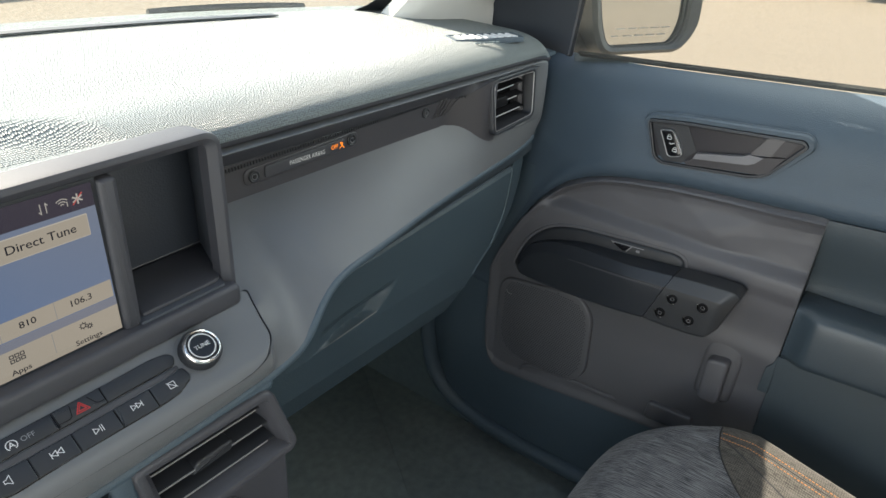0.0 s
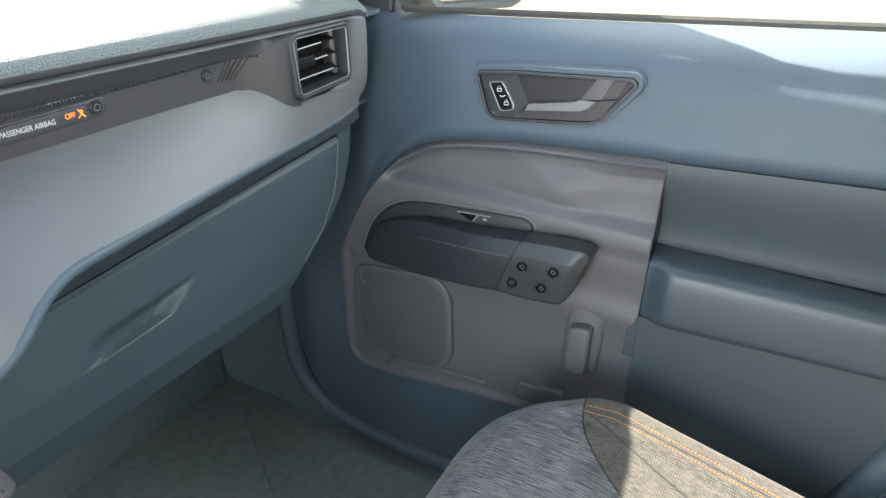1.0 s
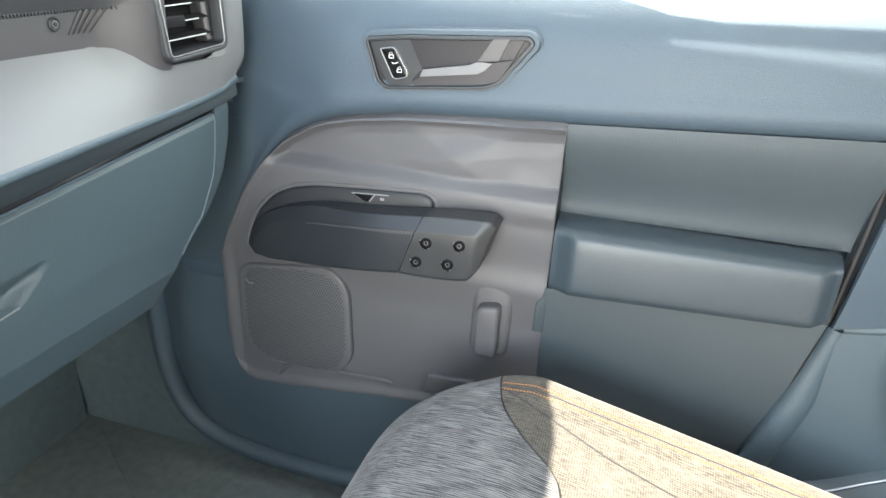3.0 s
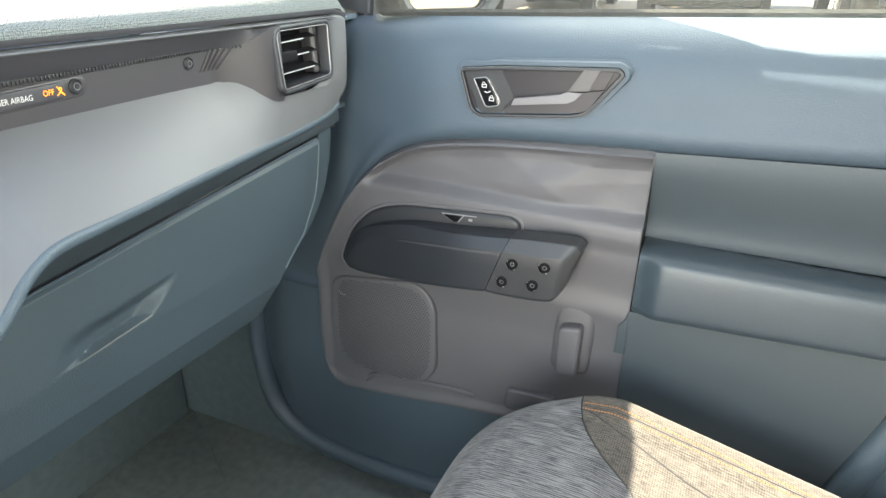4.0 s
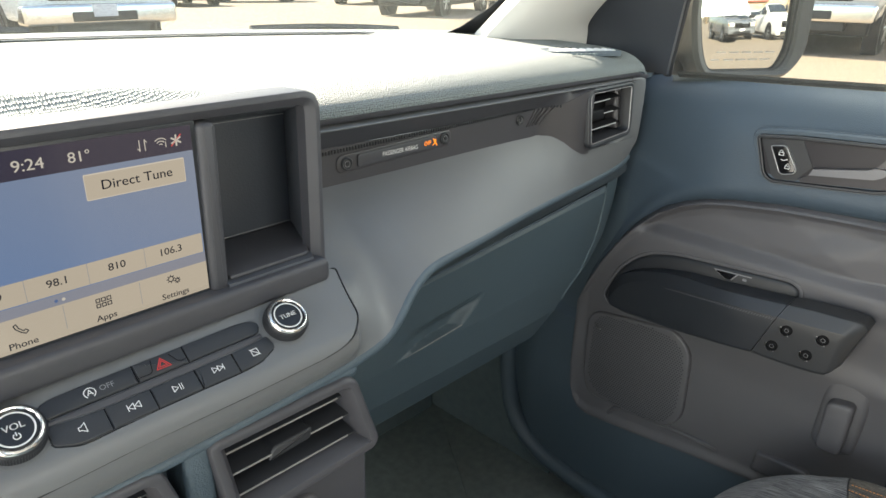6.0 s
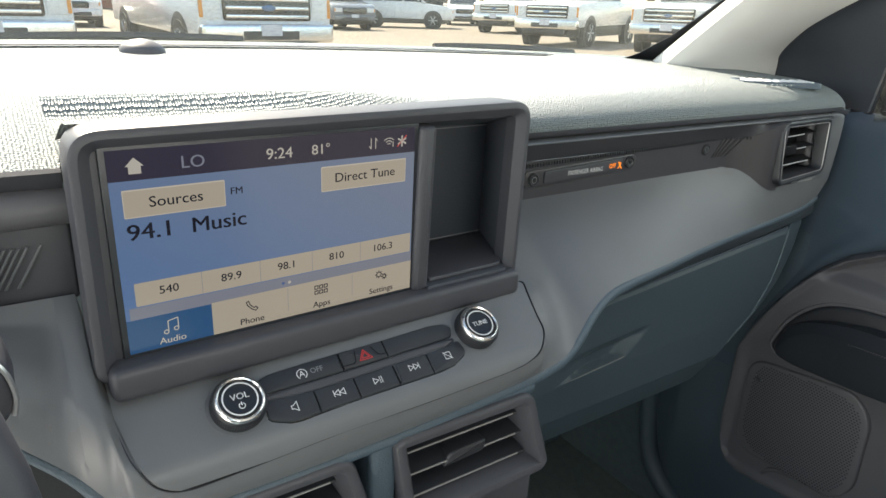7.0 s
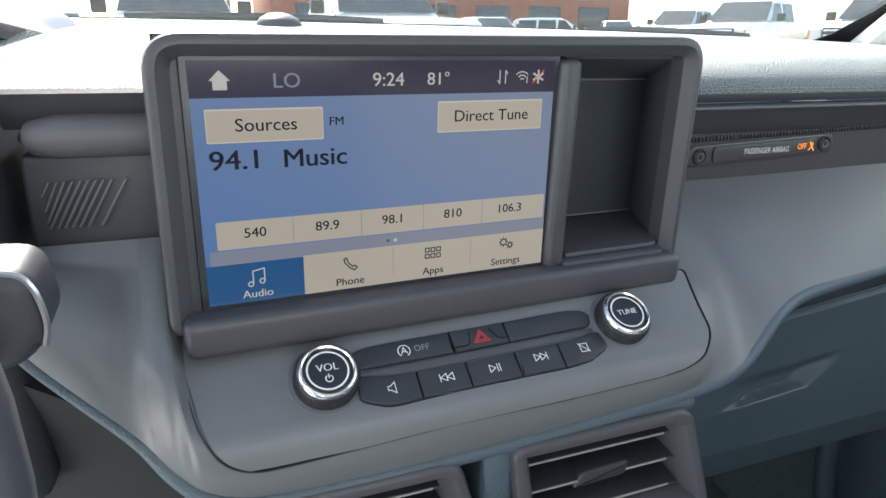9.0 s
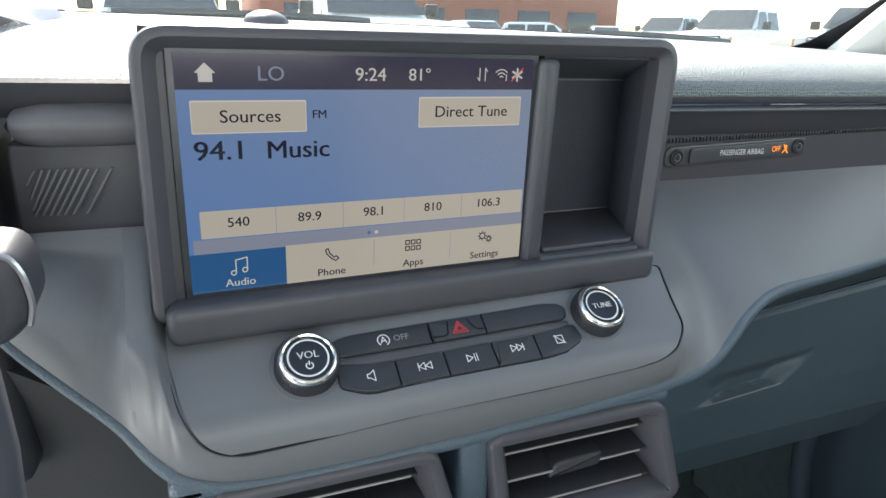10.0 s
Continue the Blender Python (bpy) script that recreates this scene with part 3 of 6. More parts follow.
part("pad_edge", sheet(lambda s, t: V((0.40 + 0.60 * s, 0.5605 + 0.003 * t * t, 1.3400 - 0.0058 * t - 0.006 * smooth(0.965, 1.0, 0.40 + 0.60 * s))), 60, 4), GRAPHITE, dash, "dark grey strip under the dash pad")
RIM_OUT = [(0.80, 1.2120), (0.88, 1.2140), (0.94, 1.2185), (0.983, 1.2270), (1.0080, 1.2480), (1.0170, 1.2800), (1.0160, 1.3100), (1.0070, 1.3265), (0.990, 1.3320), (0.955, 1.3325), (0.86, 1.3325), (0.62, 1.3325), (0.40, 1.3325)]
RIM_IN = [(0.80, 1.2440), (0.87, 1.2460), (0.920, 1.2495), (0.942, 1.2540), (0.9510, 1.2650), (0.9550, 1.2880), (0.9565, 1.3080), (0.9545, 1.3200), (0.947, 1.3275), (0.930, 1.3290), (0.86, 1.3285), (0.62, 1.3285), (0.40, 1.3285)]


def rim_point(s, t):
    """The rolled frame round the outer end: along its outer edge by s, inwards by t."""
    a = spline([(x, z) for x, z in RIM_OUT], s)
    b = spline([(x, z) for x, z in RIM_IN], s)
    q = a.lerp(b, t)
    h = -0.010 * (1 - smooth(0, 0.20, t)) + 0.004 * math.sin(math.pi * min(1, t * 1.1)) - 0.006 * smooth(0.86, 1.0, t)
    back = 0.010 * smooth(0.990, 1.02, q.x)
    return V((q.x + 0.003 * smooth(0.9, 0.98, q.x), 0.5605 - h + back + 0.04 * max(0.0, q.x - 0.88), q.y))


part("end_frame", sheet(lambda s, t: rim_point(0.72 * s, t), 70, 14), SLATE, dash, "grey rounded outer end of the dashboard")
part("upper_edge", sheet(lambda s, t: rim_point(0.72 + 0.28 * s, t), 40, 14), SLATE, dash, "slim pale edge under the dash pad")
part("end_seam", tube([rim_point(0.16 + 0.58 * k / 60, 0.15) + V((0, -0.0003, 0)) for k in range(61)], 0.0012, 6), BLACK, dash, "thin dark seam round the dashboard's end")


def band_y(x):
    return 0.583 - 0.032 * smooth(0.776, 0.846, x)


def band_bottom(x):
    return 1.275 + 0.003 * smooth(0.5, 0.75, x) - 0.0235 * smooth(0.795, 0.846, x)


def overhang(s, t):
    """The underside from the slim edge back to the band, coming forward to the vent."""
    x = 0.395 + 0.560 * s
    return V((x, 0.5660 + (band_y(x) + 0.0006 - 0.5660) * t, 1.3290 - 0.0200 * t * (1 - smooth(0.795, 0.846, x))))


part("upper_shelf", sheet(overhang, 110, 4), GRAPHITE, dash, "grey overhang above the recessed band")
part("end_fill", plate([V(p) for p in rounded(rect(0.835, 1.236, 0.990, 1.334), 0.006)], -0.03, 0, 0.002, facing(0.584)), BRONZE, dash, "bronze grey recess round the side vent")


part("recess_band", sheet(lambda s, t: V((0.395 + 0.457 * s, band_y(0.395 + 0.457 * s), 1.309 * t + (band_bottom(0.395 + 0.457 * s) - 0.004) * (1 - t) + 0.020 * t * smooth(0.795, 0.846, 0.395 + 0.457 * s))), 90, 6), BRONZE, dash, "satin bronze grey recessed band")
bm = bmesh.new()
for k in range(120):        # fine raised notches along the band
    x = 0.415 + k * 0.0033
    z = 1.3040 + 0.020 * (x - 0.5375)
    box(x, band_y(x) - 0.0012, z, x + 0.0016, band_y(x) + 0.002, z + 0.0036, 0.0003, bm)
part("notch_line", bm, BLACK, dash, "row of fine notches", kind="stuff")
for k in range(5):
    x = 0.7615 + 0.0056 * k
    bm = bmesh.new()
    f = lambda a, b, h=0.0: V((a, band_y(a) - h, b))
    plate([V(p) for p in ((x, 1.2900), (x + 0.0020, 1.2900), (x + 0.0182, 1.3100), (x + 0.0162, 1.3100))], 0, 0.0016, 0.0006, f, bm)
    part("slanted_rib", bm, BRONZE, dash)


def screw(x, z, y, r=0.0062):
    f = shifted(facing(y), x, z)
    s = part("screw", lathe([(r, 0), (r, 0.0012), (r * 0.82, 0.0022), (r * 0.62, 0.0010), (r * 0.25, 0.0010), (r * 0.2, 0.0018)], f, 24), BLACK, dash, "round black star screw")
    strokes([circle(0, 0, r * 0.45, 12)], 0.0003, shifted(f, 0, 0, 0.0016), PRINT_GREY, s, "socket_ring")


for x, z in ((0.499, 1.2925), (0.624, 1.2975), (0.749, 1.3000)):
    screw(x, z, band_y(x) - 0.0016 * (x < 0.7))
part("telltale_bezel", plate(rounded([(0.4885, 1.2840), (0.6345, 1.2890), (0.6345, 1.3055), (0.4885, 1.3005)], 0.0075), -0.002, 0.0016, 0.0014, facing(0.583)), BRONZE, dash, "raised grey bezel of the telltale")
airbag = part("telltale_plate", plate(rounded([(0.5110, 1.2872), (0.6135, 1.2908), (0.6135, 1.3028), (0.5110, 1.2992)], 0.003), 0, 0.0034, 0.0010, facing(0.583)), GRAPHITE, dash, "slim black airbag telltale plate")
letters("PASSENGER AIRBAG", 0.0062, shifted(facing(0.583), 0.5625, 1.2948, 0.0037), PRINT, airbag, wide=0.82)
letters("OFF", 0.0064, shifted(facing(0.583), 0.5985, 1.2962, 0.0037), AMBER, airbag, wide=0.85, label="lit amber letters")
strokes([circle(0.6085, 1.2965, 0.0012, 8), [(0.6055, 1.292), (0.6085, 1.2945), (0.611, 1.292)], [(0.6060, 1.2985), (0.6115, 1.2915)]], 0.0004, shifted(facing(0.583), 0, 0.0012, 0.0037), AMBER, airbag, label="lit amber airbag symbol")

# lip: the front edge of the grey moulding, from the driver's side under the controls and up to the outer vent
LIP = [(0.0613, 0.4952, 1.2648), (0.079, 0.4874, 1.2441), (0.0967, 0.4805, 1.2264), (0.1154, 0.4726, 1.2087), (0.1282, 0.4657, 1.193), (0.142, 0.4608, 1.1822), (0.1656, 0.4583, 1.1767), (0.2089, 0.4578, 1.1758), (0.2542, 0.4583, 1.1762), (0.3073, 0.4588, 1.1777), (0.3565, 0.4598, 1.1797), (0.4057, 0.4613, 1.1826), (0.4373, 0.4637, 1.1864), (0.4551, 0.4675, 1.1917), (0.4698, 0.4722, 1.1997), (0.4845, 0.4778, 1.2087), (0.5004, 0.483, 1.2153), (0.520, 0.488, 1.2190), (0.560, 0.499, 1.2170), (0.620, 0.513, 1.2140), (0.700, 0.530, 1.2120), (0.800, 0.545, 1.2120), (0.880, 0.553, 1.2140), (0.940, 0.557, 1.2190), (0.972, 0.559, 1.2280)]
LIPN = len(LIP) - 1


def lip(t):
    return spline(LIP, t)


def tray_back(x):
    """Where the moulding meets what stands behind it."""
    k = smooth(0.405, 0.425, x)
    centre = V((x, 0.4945, 1.2415))
    band = V((x, band_y(x) + 0.001, band_bottom(x)))
    if x < 0.1375:
        centre = centre.lerp(V((x, 0.525, 1.283)), 1 - smooth(0.1305, 0.1375, x))
    return centre.lerp(band, k)


def tray_point(s, t):
    a = lip(s)
    b = tray_back(a.x)
    b.x = a.x + (0.012 if a.x < 0.12 else 0.0)
    p = a.lerp(b, t)
    p += V((0, -0.012, 0.005)) * math.sin(math.pi * min(1.0, t * 1.2)) * (1 - smooth(0.090, 0.126, a.x))
    bulge = face_at(FACE_LEN[-1] * (1 - t))[0] - FACE_ARC[-1].lerp(FACE_ARC[0], t)
    p += V((0, bulge.x, bulge.y)) * smooth(0.105, 0.130, a.x) * (1 - smooth(0.425, 0.475, a.x))
    k = smooth(0.43, 0.50, a.x)
    p.z += k * (0.004 * math.sin(math.pi * t)) - k * 0.006 * smooth(0.82, 0.95, a.x) * math.sin(math.pi * t)
    return p


part("tray", sheet(tray_point, 170, 36), SLATE, dash, "grey moulded shelf with a stepped front edge")
part("lip_edge", tube([lip(k / 160) + V((0, 0.0030, -0.0036)) for k in range(161)], [0.0034 + 0.0016 * smooth(0.10, 0.14, lip(k / 160).x) for k in range(161)], 10), TEAL_LOW, dash, "slate blue rolled edge along the shelf")


def lid_top(x):
    return 1.140 + 0.047 * (x - 0.432) / 0.486


def fascia(s, t):
    """The dark face below the rolled edge, down to the glovebox."""
    a = lip(s) + V((0, 0.003, -0.0060))
    k = smooth(0.425, 0.475, a.x)
    b = V((a.x, 0.505, a.z - 0.012)).lerp(V((a.x, 0.5625, min(lid_top(a.x) + 0.004, a.z - 0.012))), k)
    p = a.lerp(b, t)
    return p + V((0, -0.003, -0.002)) * math.sin(math.pi * t) * k


# dark slate and black paint in the shadow band under the edge
part("fascia", sheet(lambda s, t: fascia(s, 0.62 * t), 160, 10), FASCIA, dash, "slate face below the shelf edge, darkened for its shade")
part("fascia_gap", sheet(lambda s, t: fascia(s, 0.62 + 0.38 * t) + V((0, 0.003 + 0.006 * math.sin(math.pi * t), 0)), 160, 8), BLACK, dash, "gap above the glovebox, black for its shade")

part("end_side", sheet(lambda s, t: V((1.0165 - 0.002 * t - 0.025 * (1 - smooth(0, 0.25, t)), 0.576 + 0.30 * s, 1.222 + 0.106 * t)), 6, 12, 0.004), TEAL, dash, "slate side of the dashboard's end")
# blockers added so no sun leaks past the dashboard's end
part("end_shade", sheet(lambda s, t: V((0.76 + 0.325 * s, 0.588 + 0.43 * t, 1.222 - 0.01 * s)), 4, 4, 0.006), TEAL_DARK, dash, "added sun blocker under the dashboard's end")
part("end_blocker", sheet(lambda s, t: V((1.006 + 0.085 * s, 0.600 + 0.40 * t, 1.322 + 0.004 * s)), 4, 4, 0.006), TEAL_DARK, dash, "added sun blocker between dashboard and door")


def air_vent(name, outline, f, depth, slat_zs, x0, x1, label, tilt, frame_mat, knob_x):
    v = thing(name, label, "air vent", "dashboard air vents")
    o = [V(p) for p in outline]
    part("frame", frame_ring(o, 0.0055, -depth, 0.006, 0.0024, f), frame_mat, v)
    part("throat", plate([p for p in inset(o, 0.004)], -depth - 0.004, -depth, 0.0005, f), VENT_BLACK, v)
    for i, z in enumerate(slat_zs):
        bm = bmesh.new()
        sec = [(-0.0055, 0.0006), (0.0, 0.0009), (0.0060, 0.0005), (0.0060, -0.0005), (0.0, -0.0009), (-0.0055, -0.0006)]
        rings = [[f(x, z + b - a * 0.25 + (x - x0) * tilt, a - depth * 0.42) for a, b in sec] for x in (x0, x1)]
        rings_mesh(rings, bm)
        s = part("slat", bm, VENT_BLACK, v)
        tip = [[f(x, z + b - 0.0015 + (x - x0) * tilt, a - depth * 0.42 + 0.0062) for a, b in ((0, 0.0007), (0.0006, 0.0005), (0.0006, -0.0005), (0, -0.0007))] for x in (x0 + 0.004, x1 - 0.010 - 0.008 * i)]
        part("slat_edge", rings_mesh(tip), SLAT_PALE, s, "bright slat edge")
    k = len(slat_zs) // 2
    z = slat_zs[k]
    bm = plate(rounded(rect(knob_x - 0.016, z - 0.0062, knob_x + 0.016, z + 0.0058), 0.0030), -depth * 0.6, -0.002, 0.0018, f)
    part("adjuster", bm, VENT_BLACK, v, "dark adjuster tab on the slat")
    return v


SIDE_VENT = rounded([(0.8405, 1.2570), (0.9440, 1.2625), (0.9500, 1.3310), (0.8385, 1.3300)], [0.012, 0.013, 0.012, 0.016], 8)


def vent_face(a, b, h=0.0):      # the side vent leans back a little
    return V((a + 0.05 * h, 0.5500 + 0.11 * (b - 1.264) + 0.015 * (a - 0.85) - h, b))


side_vent = air_vent("air_vent", SIDE_VENT, vent_face, 0.026, (1.2785, 1.2950, 1.3110), 0.846, 0.931, "black rectangular side air vent with bright-edged slats", 0.03, BLACK, 0.872)
part("vent_edge", tube([vent_face(p.x, p.y, 0.0050) for p in inset([V(q) for q in SIDE_VENT], 0.0062)], 0.0006, 5, closed=True), SLAT_GREY, side_vent, "thin bright inner edge")
part("inner_wall", plate([V(p) for p in rounded(rect(0.9310, 1.2690, 0.9420, 1.3240), 0.003)], -0.026, -0.008, 0.006, vent_face), BRONZE, side_vent, "warm grey wall inside the vent")


# ---- display unit ----
disp = thing("infotainment_display", "grey framed dashboard touchscreen with an open storage cubby, showing the radio", "display")
HOOD = [V(p) for p in rounded([(0.1315, 1.2470), (0.4085, 1.2480), (0.4095, 1.3760), (0.1325, 1.3740)], [0.008, 0.006, 0.016, 0.016], 8)]
hf = facing(0.4865)
steps = [(0.001, -0.026), (0.0, -0.004), (0.0006, -0.001), (0.0022, 0.0), (0.0045, 0.0), (0.0060, -0.0012), (0.0100, -0.0050), (0.0104, -0.0140)]
part("hood", rings_mesh([[hf(p.x, p.y, h) for p in inset(HOOD, d)] for d, h in steps], cap0=False, cap1=False), GRAPHITE, disp, "graphite rounded housing")
part("left_bezel", plate(rect(0.1385, 1.2550, 0.1456, 1.3660), -0.014, -0.0058, 0.0004, hf), GRAPHITE, disp)
part("housing_side", sheet(lambda s, t: V((0.4130 + 0.014 * s, 0.510 + 0.040 * s, 1.256 + (0.108 - 0.014 * s) * t)), 6, 6, 0.002), GRAPHITE, disp, "dark rear side of the housing")
part("tray_front", sheet(lambda s, t: V((0.137 + 0.266 * s, 0.5105 + 0.060 * t, 1.3728 - 0.018 * smooth(0, 1, t))), 20, 10, span=lambda s, t: (0.266 * s, 0.063 * t)), DASH, disp, "sunlit grained ledge behind the housing")
part("lower_ledge", plate(rounded(rect(0.1365, 1.2385, 0.4065, 1.2570), 0.0060), -0.02, 0.0075, 0.0040, hf), GRAPHITE, disp, "rounded lower ledge")
part("divider", plate(rounded([(0.3185, 1.255), (0.3305, 1.255), (0.3325, 1.3640), (0.3205, 1.3640)], 0.004), -0.030, -0.0005, 0.0035, hf), GRAPHITE, disp)
# the cubby: back, sides, floor and ceiling; the darker back paints its depth's shade
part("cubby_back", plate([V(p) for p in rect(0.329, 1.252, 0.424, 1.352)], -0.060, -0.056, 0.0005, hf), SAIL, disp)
part("cubby_wall", sheet(lambda s, t: V((0.3290 + 0.001 * s, 0.510 + 0.050 * s, 1.253 + 0.096 * t)), 4, 4, 0.002), CUBBY, disp)
part("cubby_wall", sheet(lambda s, t: V((0.4018 + 0.0186 * s, 0.4985 + 0.045 * s, 1.253 + (0.112 - 0.014 * s) * t)), 4, 4, 0.002), CUBBY, disp)
part("cubby_mat", plate(rounded([(0.3325, 0.4890), (0.3960, 0.4890), (0.4170, 0.5400), (0.3325, 0.5400)], [0.002, 0.006, 0.002, 0.002]), 0, 0.0022, 0.001, lambda a, b, h=0.0: V((a, b, 1.2600 + (b - 0.485) * 0.0714 + h))), GRAPHITE, disp, "rubber mat in the cubby")
part("cubby_floor", sheet(lambda s, t: V((0.329 + (0.067 + 0.027 * t) * s, 0.485 + 0.07 * t, 1.2590 + 0.005 * t)), 4, 4, 0.002), CUBBY, disp)
part("cubby_ceiling", sheet(lambda s, t: V((0.329 + (0.072 + 0.025 * t) * s, 0.499 + 0.06 * t, 1.3660 - 0.018 * t)), 4, 4, 0.002), CUBBY, disp)
part("cubby_liner", frame_ring([V(p) for p in rect(0.3320, 1.266, 0.4190, 1.3500)], 0.0006, 0, 0.0006, 0.0002, facing(0.5424)), PRINT_GREY, disp, "fine pale seam in the cubby")

SX0, SX1, SZ0, SZ1 = 0.1485, 0.3175, 1.2590, 1.3635
scr = part("screen", plate([V(p) for p in rect(SX0 - 0.003, SZ0 - 0.003, SX1 + 0.003, SZ1 + 0.002)], -0.014, -0.0042, 0.0006, hf), HANDLE, disp, "black display glass border")


def ui(x0, z0, x1, z1, mat, name, label="", lift=1, r=0.0006):
    """A lit patch of the display."""
    f = shifted(facing(0.4905), 0, 0, 0.00012 * lift)
    bm = bmesh.new()
    bm.faces.new([bm.verts.new(f(p.x, p.y)) for p in rounded(rect(x0, z0, x1, z1), r, 2)])
    return part(name, bm, mat, scr, label)


def uit(text, x, z, size, mat=None, wide=1.06, align="CENTER", bold=0.00012):
    return letters(text, size, shifted(facing(0.4905), x, z, 0.0006), mat or UI_INK, scr, "screen_text", wide=wide, align=align, bold=bold)


def uis(lines, x, z, mat=None, r=0.00028):
    return strokes(lines, r, shifted(facing(0.4905), x, z, 0.0004), mat or UI_INK, scr, "screen_symbol")


ui(SX0, SZ0, SX1, 1.3488, UI_FIELD, "screen_field", "lit blue field")
ui(SX0, 1.3488, SX1, SZ1, UI_BAR, "status_bar", "dark status bar", 2, 0)
ui(SX0 + 0.002, 1.2775, SX1, 1.2840, UI_PALE, "screen_band", "", 2, 0)
uit("LO", 0.187, 1.3552, 0.0086, UI_PALE)
uit("9:24", 0.2315, 1.3552, 0.0082, UI_WHITE)
uit("81°", 0.2555, 1.3553, 0.0078, UI_WHITE)
bm = bmesh.new()
f = shifted(facing(0.4905), 0.1605, 1.3555, 0.0004)
bm.faces.new([bm.verts.new(f(a, b)) for a, b in ((-0.0042, 0), (0, 0.0042), (0.0042, 0), (0.0028, 0), (0.0028, -0.0036), (-0.0028, -0.0036), (-0.0028, 0))])
part("home_symbol", bm, UI_WHITE, scr)
uis([[(-0.0015, 0.003), (-0.0015, -0.003), (-0.0026, -0.0015)], [(0.0015, -0.003), (0.0015, 0.003), (0.0026, 0.0015)]], 0.2885, 1.356, UI_WHITE)
uis([circle(0, -0.002, 0.0012 + 0.0016 * k, 8, 45, 135) for k in range(3)] + [[(0.0028, -0.0028), (0.0028, 0.0)]], 0.299, 1.356, UI_WHITE)
uis([[(math.cos(a) * 0.003, math.sin(a) * 0.003), (-math.cos(a) * 0.003, -math.sin(a) * 0.003)] for a in (0.52, 1.57, 2.62)], 0.308, 1.356, UI_WHITE, 0.0005)
uis([[(-0.003, -0.003), (0.003, 0.003)]], 0.308, 1.3561, UI_RED, 0.0004)
for x0, z0, x1, z1, t in ((0.1540, 1.3310, 0.2015, 1.3440, "Sources"), (0.2560, 1.3315, 0.3110, 1.3450, "Direct Tune")):
    ui(x0 - 0.0004, z0 - 0.0005, x1 + 0.0004, z1 + 0.0004, UI_KEY_EDGE, "key_edge", "", 2)
    ui(x0, z0, x1, z1 - 0.0003, UI_KEY, "screen_key", "pale lit screen key", 3)
    uit(t, (x0 + x1) / 2, (z0 + z1) / 2, 0.0076)
uit("FM", 0.2076, 1.3380, 0.0052)
uit("94.1", 0.1645, 1.3230, 0.0116, wide=1.12, bold=0.00035)
uit("Music", 0.1977, 1.3226, 0.0112, wide=1.10, bold=0.00035)
ui(0.1540, 1.2845, 0.3165, 1.2970, UI_KEY, "preset_strip", "pale strip of station presets", 3)
for x in (0.1865, 0.218, 0.249, 0.2805):
    ui(x, 1.2845, x + 0.00025, 1.2970, UI_PALE, "preset_gap", "", 4, 0)
for x, t in ((0.170, "540"), (0.202, "89.9"), (0.2335, "98.1"), (0.2645, "810"), (0.296, "106.3")):
    uit(t, x, 1.2912, 0.0062)
for x, m in ((0.231, UI_BLUE), (0.2347, UI_WHITE)):
    uis([circle(0, 0, 0.0004, 8)], x, 1.2808, m, 0.0005)
ui(SX0, SZ0, 0.1905, 1.2775, UI_TAB, "active_tab", "bright blue active tab", 3, 0)
ui(0.1905, SZ0, SX1, 1.2780, UI_KEY, "tab_strip", "pale strip of menu tabs", 3, 0)
for x in (0.2335, 0.275):
    ui(x, 1.263, x + 0.00025, 1.277, UI_PALE, "tab_gap", "", 4, 0)
for x, t, m in ((0.1695, "Audio", UI_WHITE), (0.212, "Phone", None), (0.2545, "Apps", None), (0.2955, "Settings", None)):
    uit(t, x, 1.2627, 0.0052, m)
uis([[(-0.002, -0.003), (-0.002, 0.003), (0.003, 0.004), (0.003, -0.002)], circle(-0.0031, -0.003, 0.0011, 10), circle(0.0019, -0.002, 0.0011, 10)], 0.1698, 1.2705, UI_WHITE)
uis([[(-0.003, 0.0028), (-0.0024, 0.0008), (0.0, -0.0018), (0.002, -0.0030), (0.0034, -0.0018), (0.0022, -0.0006), (0.0012, -0.0012), (-0.001, 0.001), (-0.0012, 0.002), (-0.0018, 0.0034), (-0.003, 0.0028)]], 0.2122, 1.2712)
for i in range(3):
    for j in range(2):
        uis([[(-0.001, -0.001), (0.001, -0.001), (0.001, 0.001), (-0.001, 0.001), (-0.001, -0.001)]], 0.2513 + 0.003 * i, 1.2705 + 0.0032 * j)
uis([circle(0, 0, 0.0016, 10)] + [[(0.0018 * math.cos(a), 0.0018 * math.sin(a)), (0.0025 * math.cos(a), 0.0025 * math.sin(a))] for a in [k * 0.785 for k in range(8)]], 0.2938, 1.2732)
uis([circle(0, 0, 0.0011, 10)] + [[(0.0013 * math.cos(a), 0.0013 * math.sin(a)), (0.0019 * math.cos(a), 0.0019 * math.sin(a))] for a in [k * 0.785 for k in range(8)]], 0.2977, 1.2713)

turn = Matrix.Translation((0.1612, 0.4895, 1.3010)) @ Matrix.Rotation(radians(2.2), 4, "Z") @ Matrix.Scale(1.012, 4) @ Matrix.Translation((-0.1605, -0.4905, -1.3000))
disp.matrix_world = turn       # the unit is turned slightly towards the driver

# ---- audio controls ----
ctl = thing("audio_control_panel", "grey sloping panel of audio keys between two chrome-ringed knobs", "control panel")
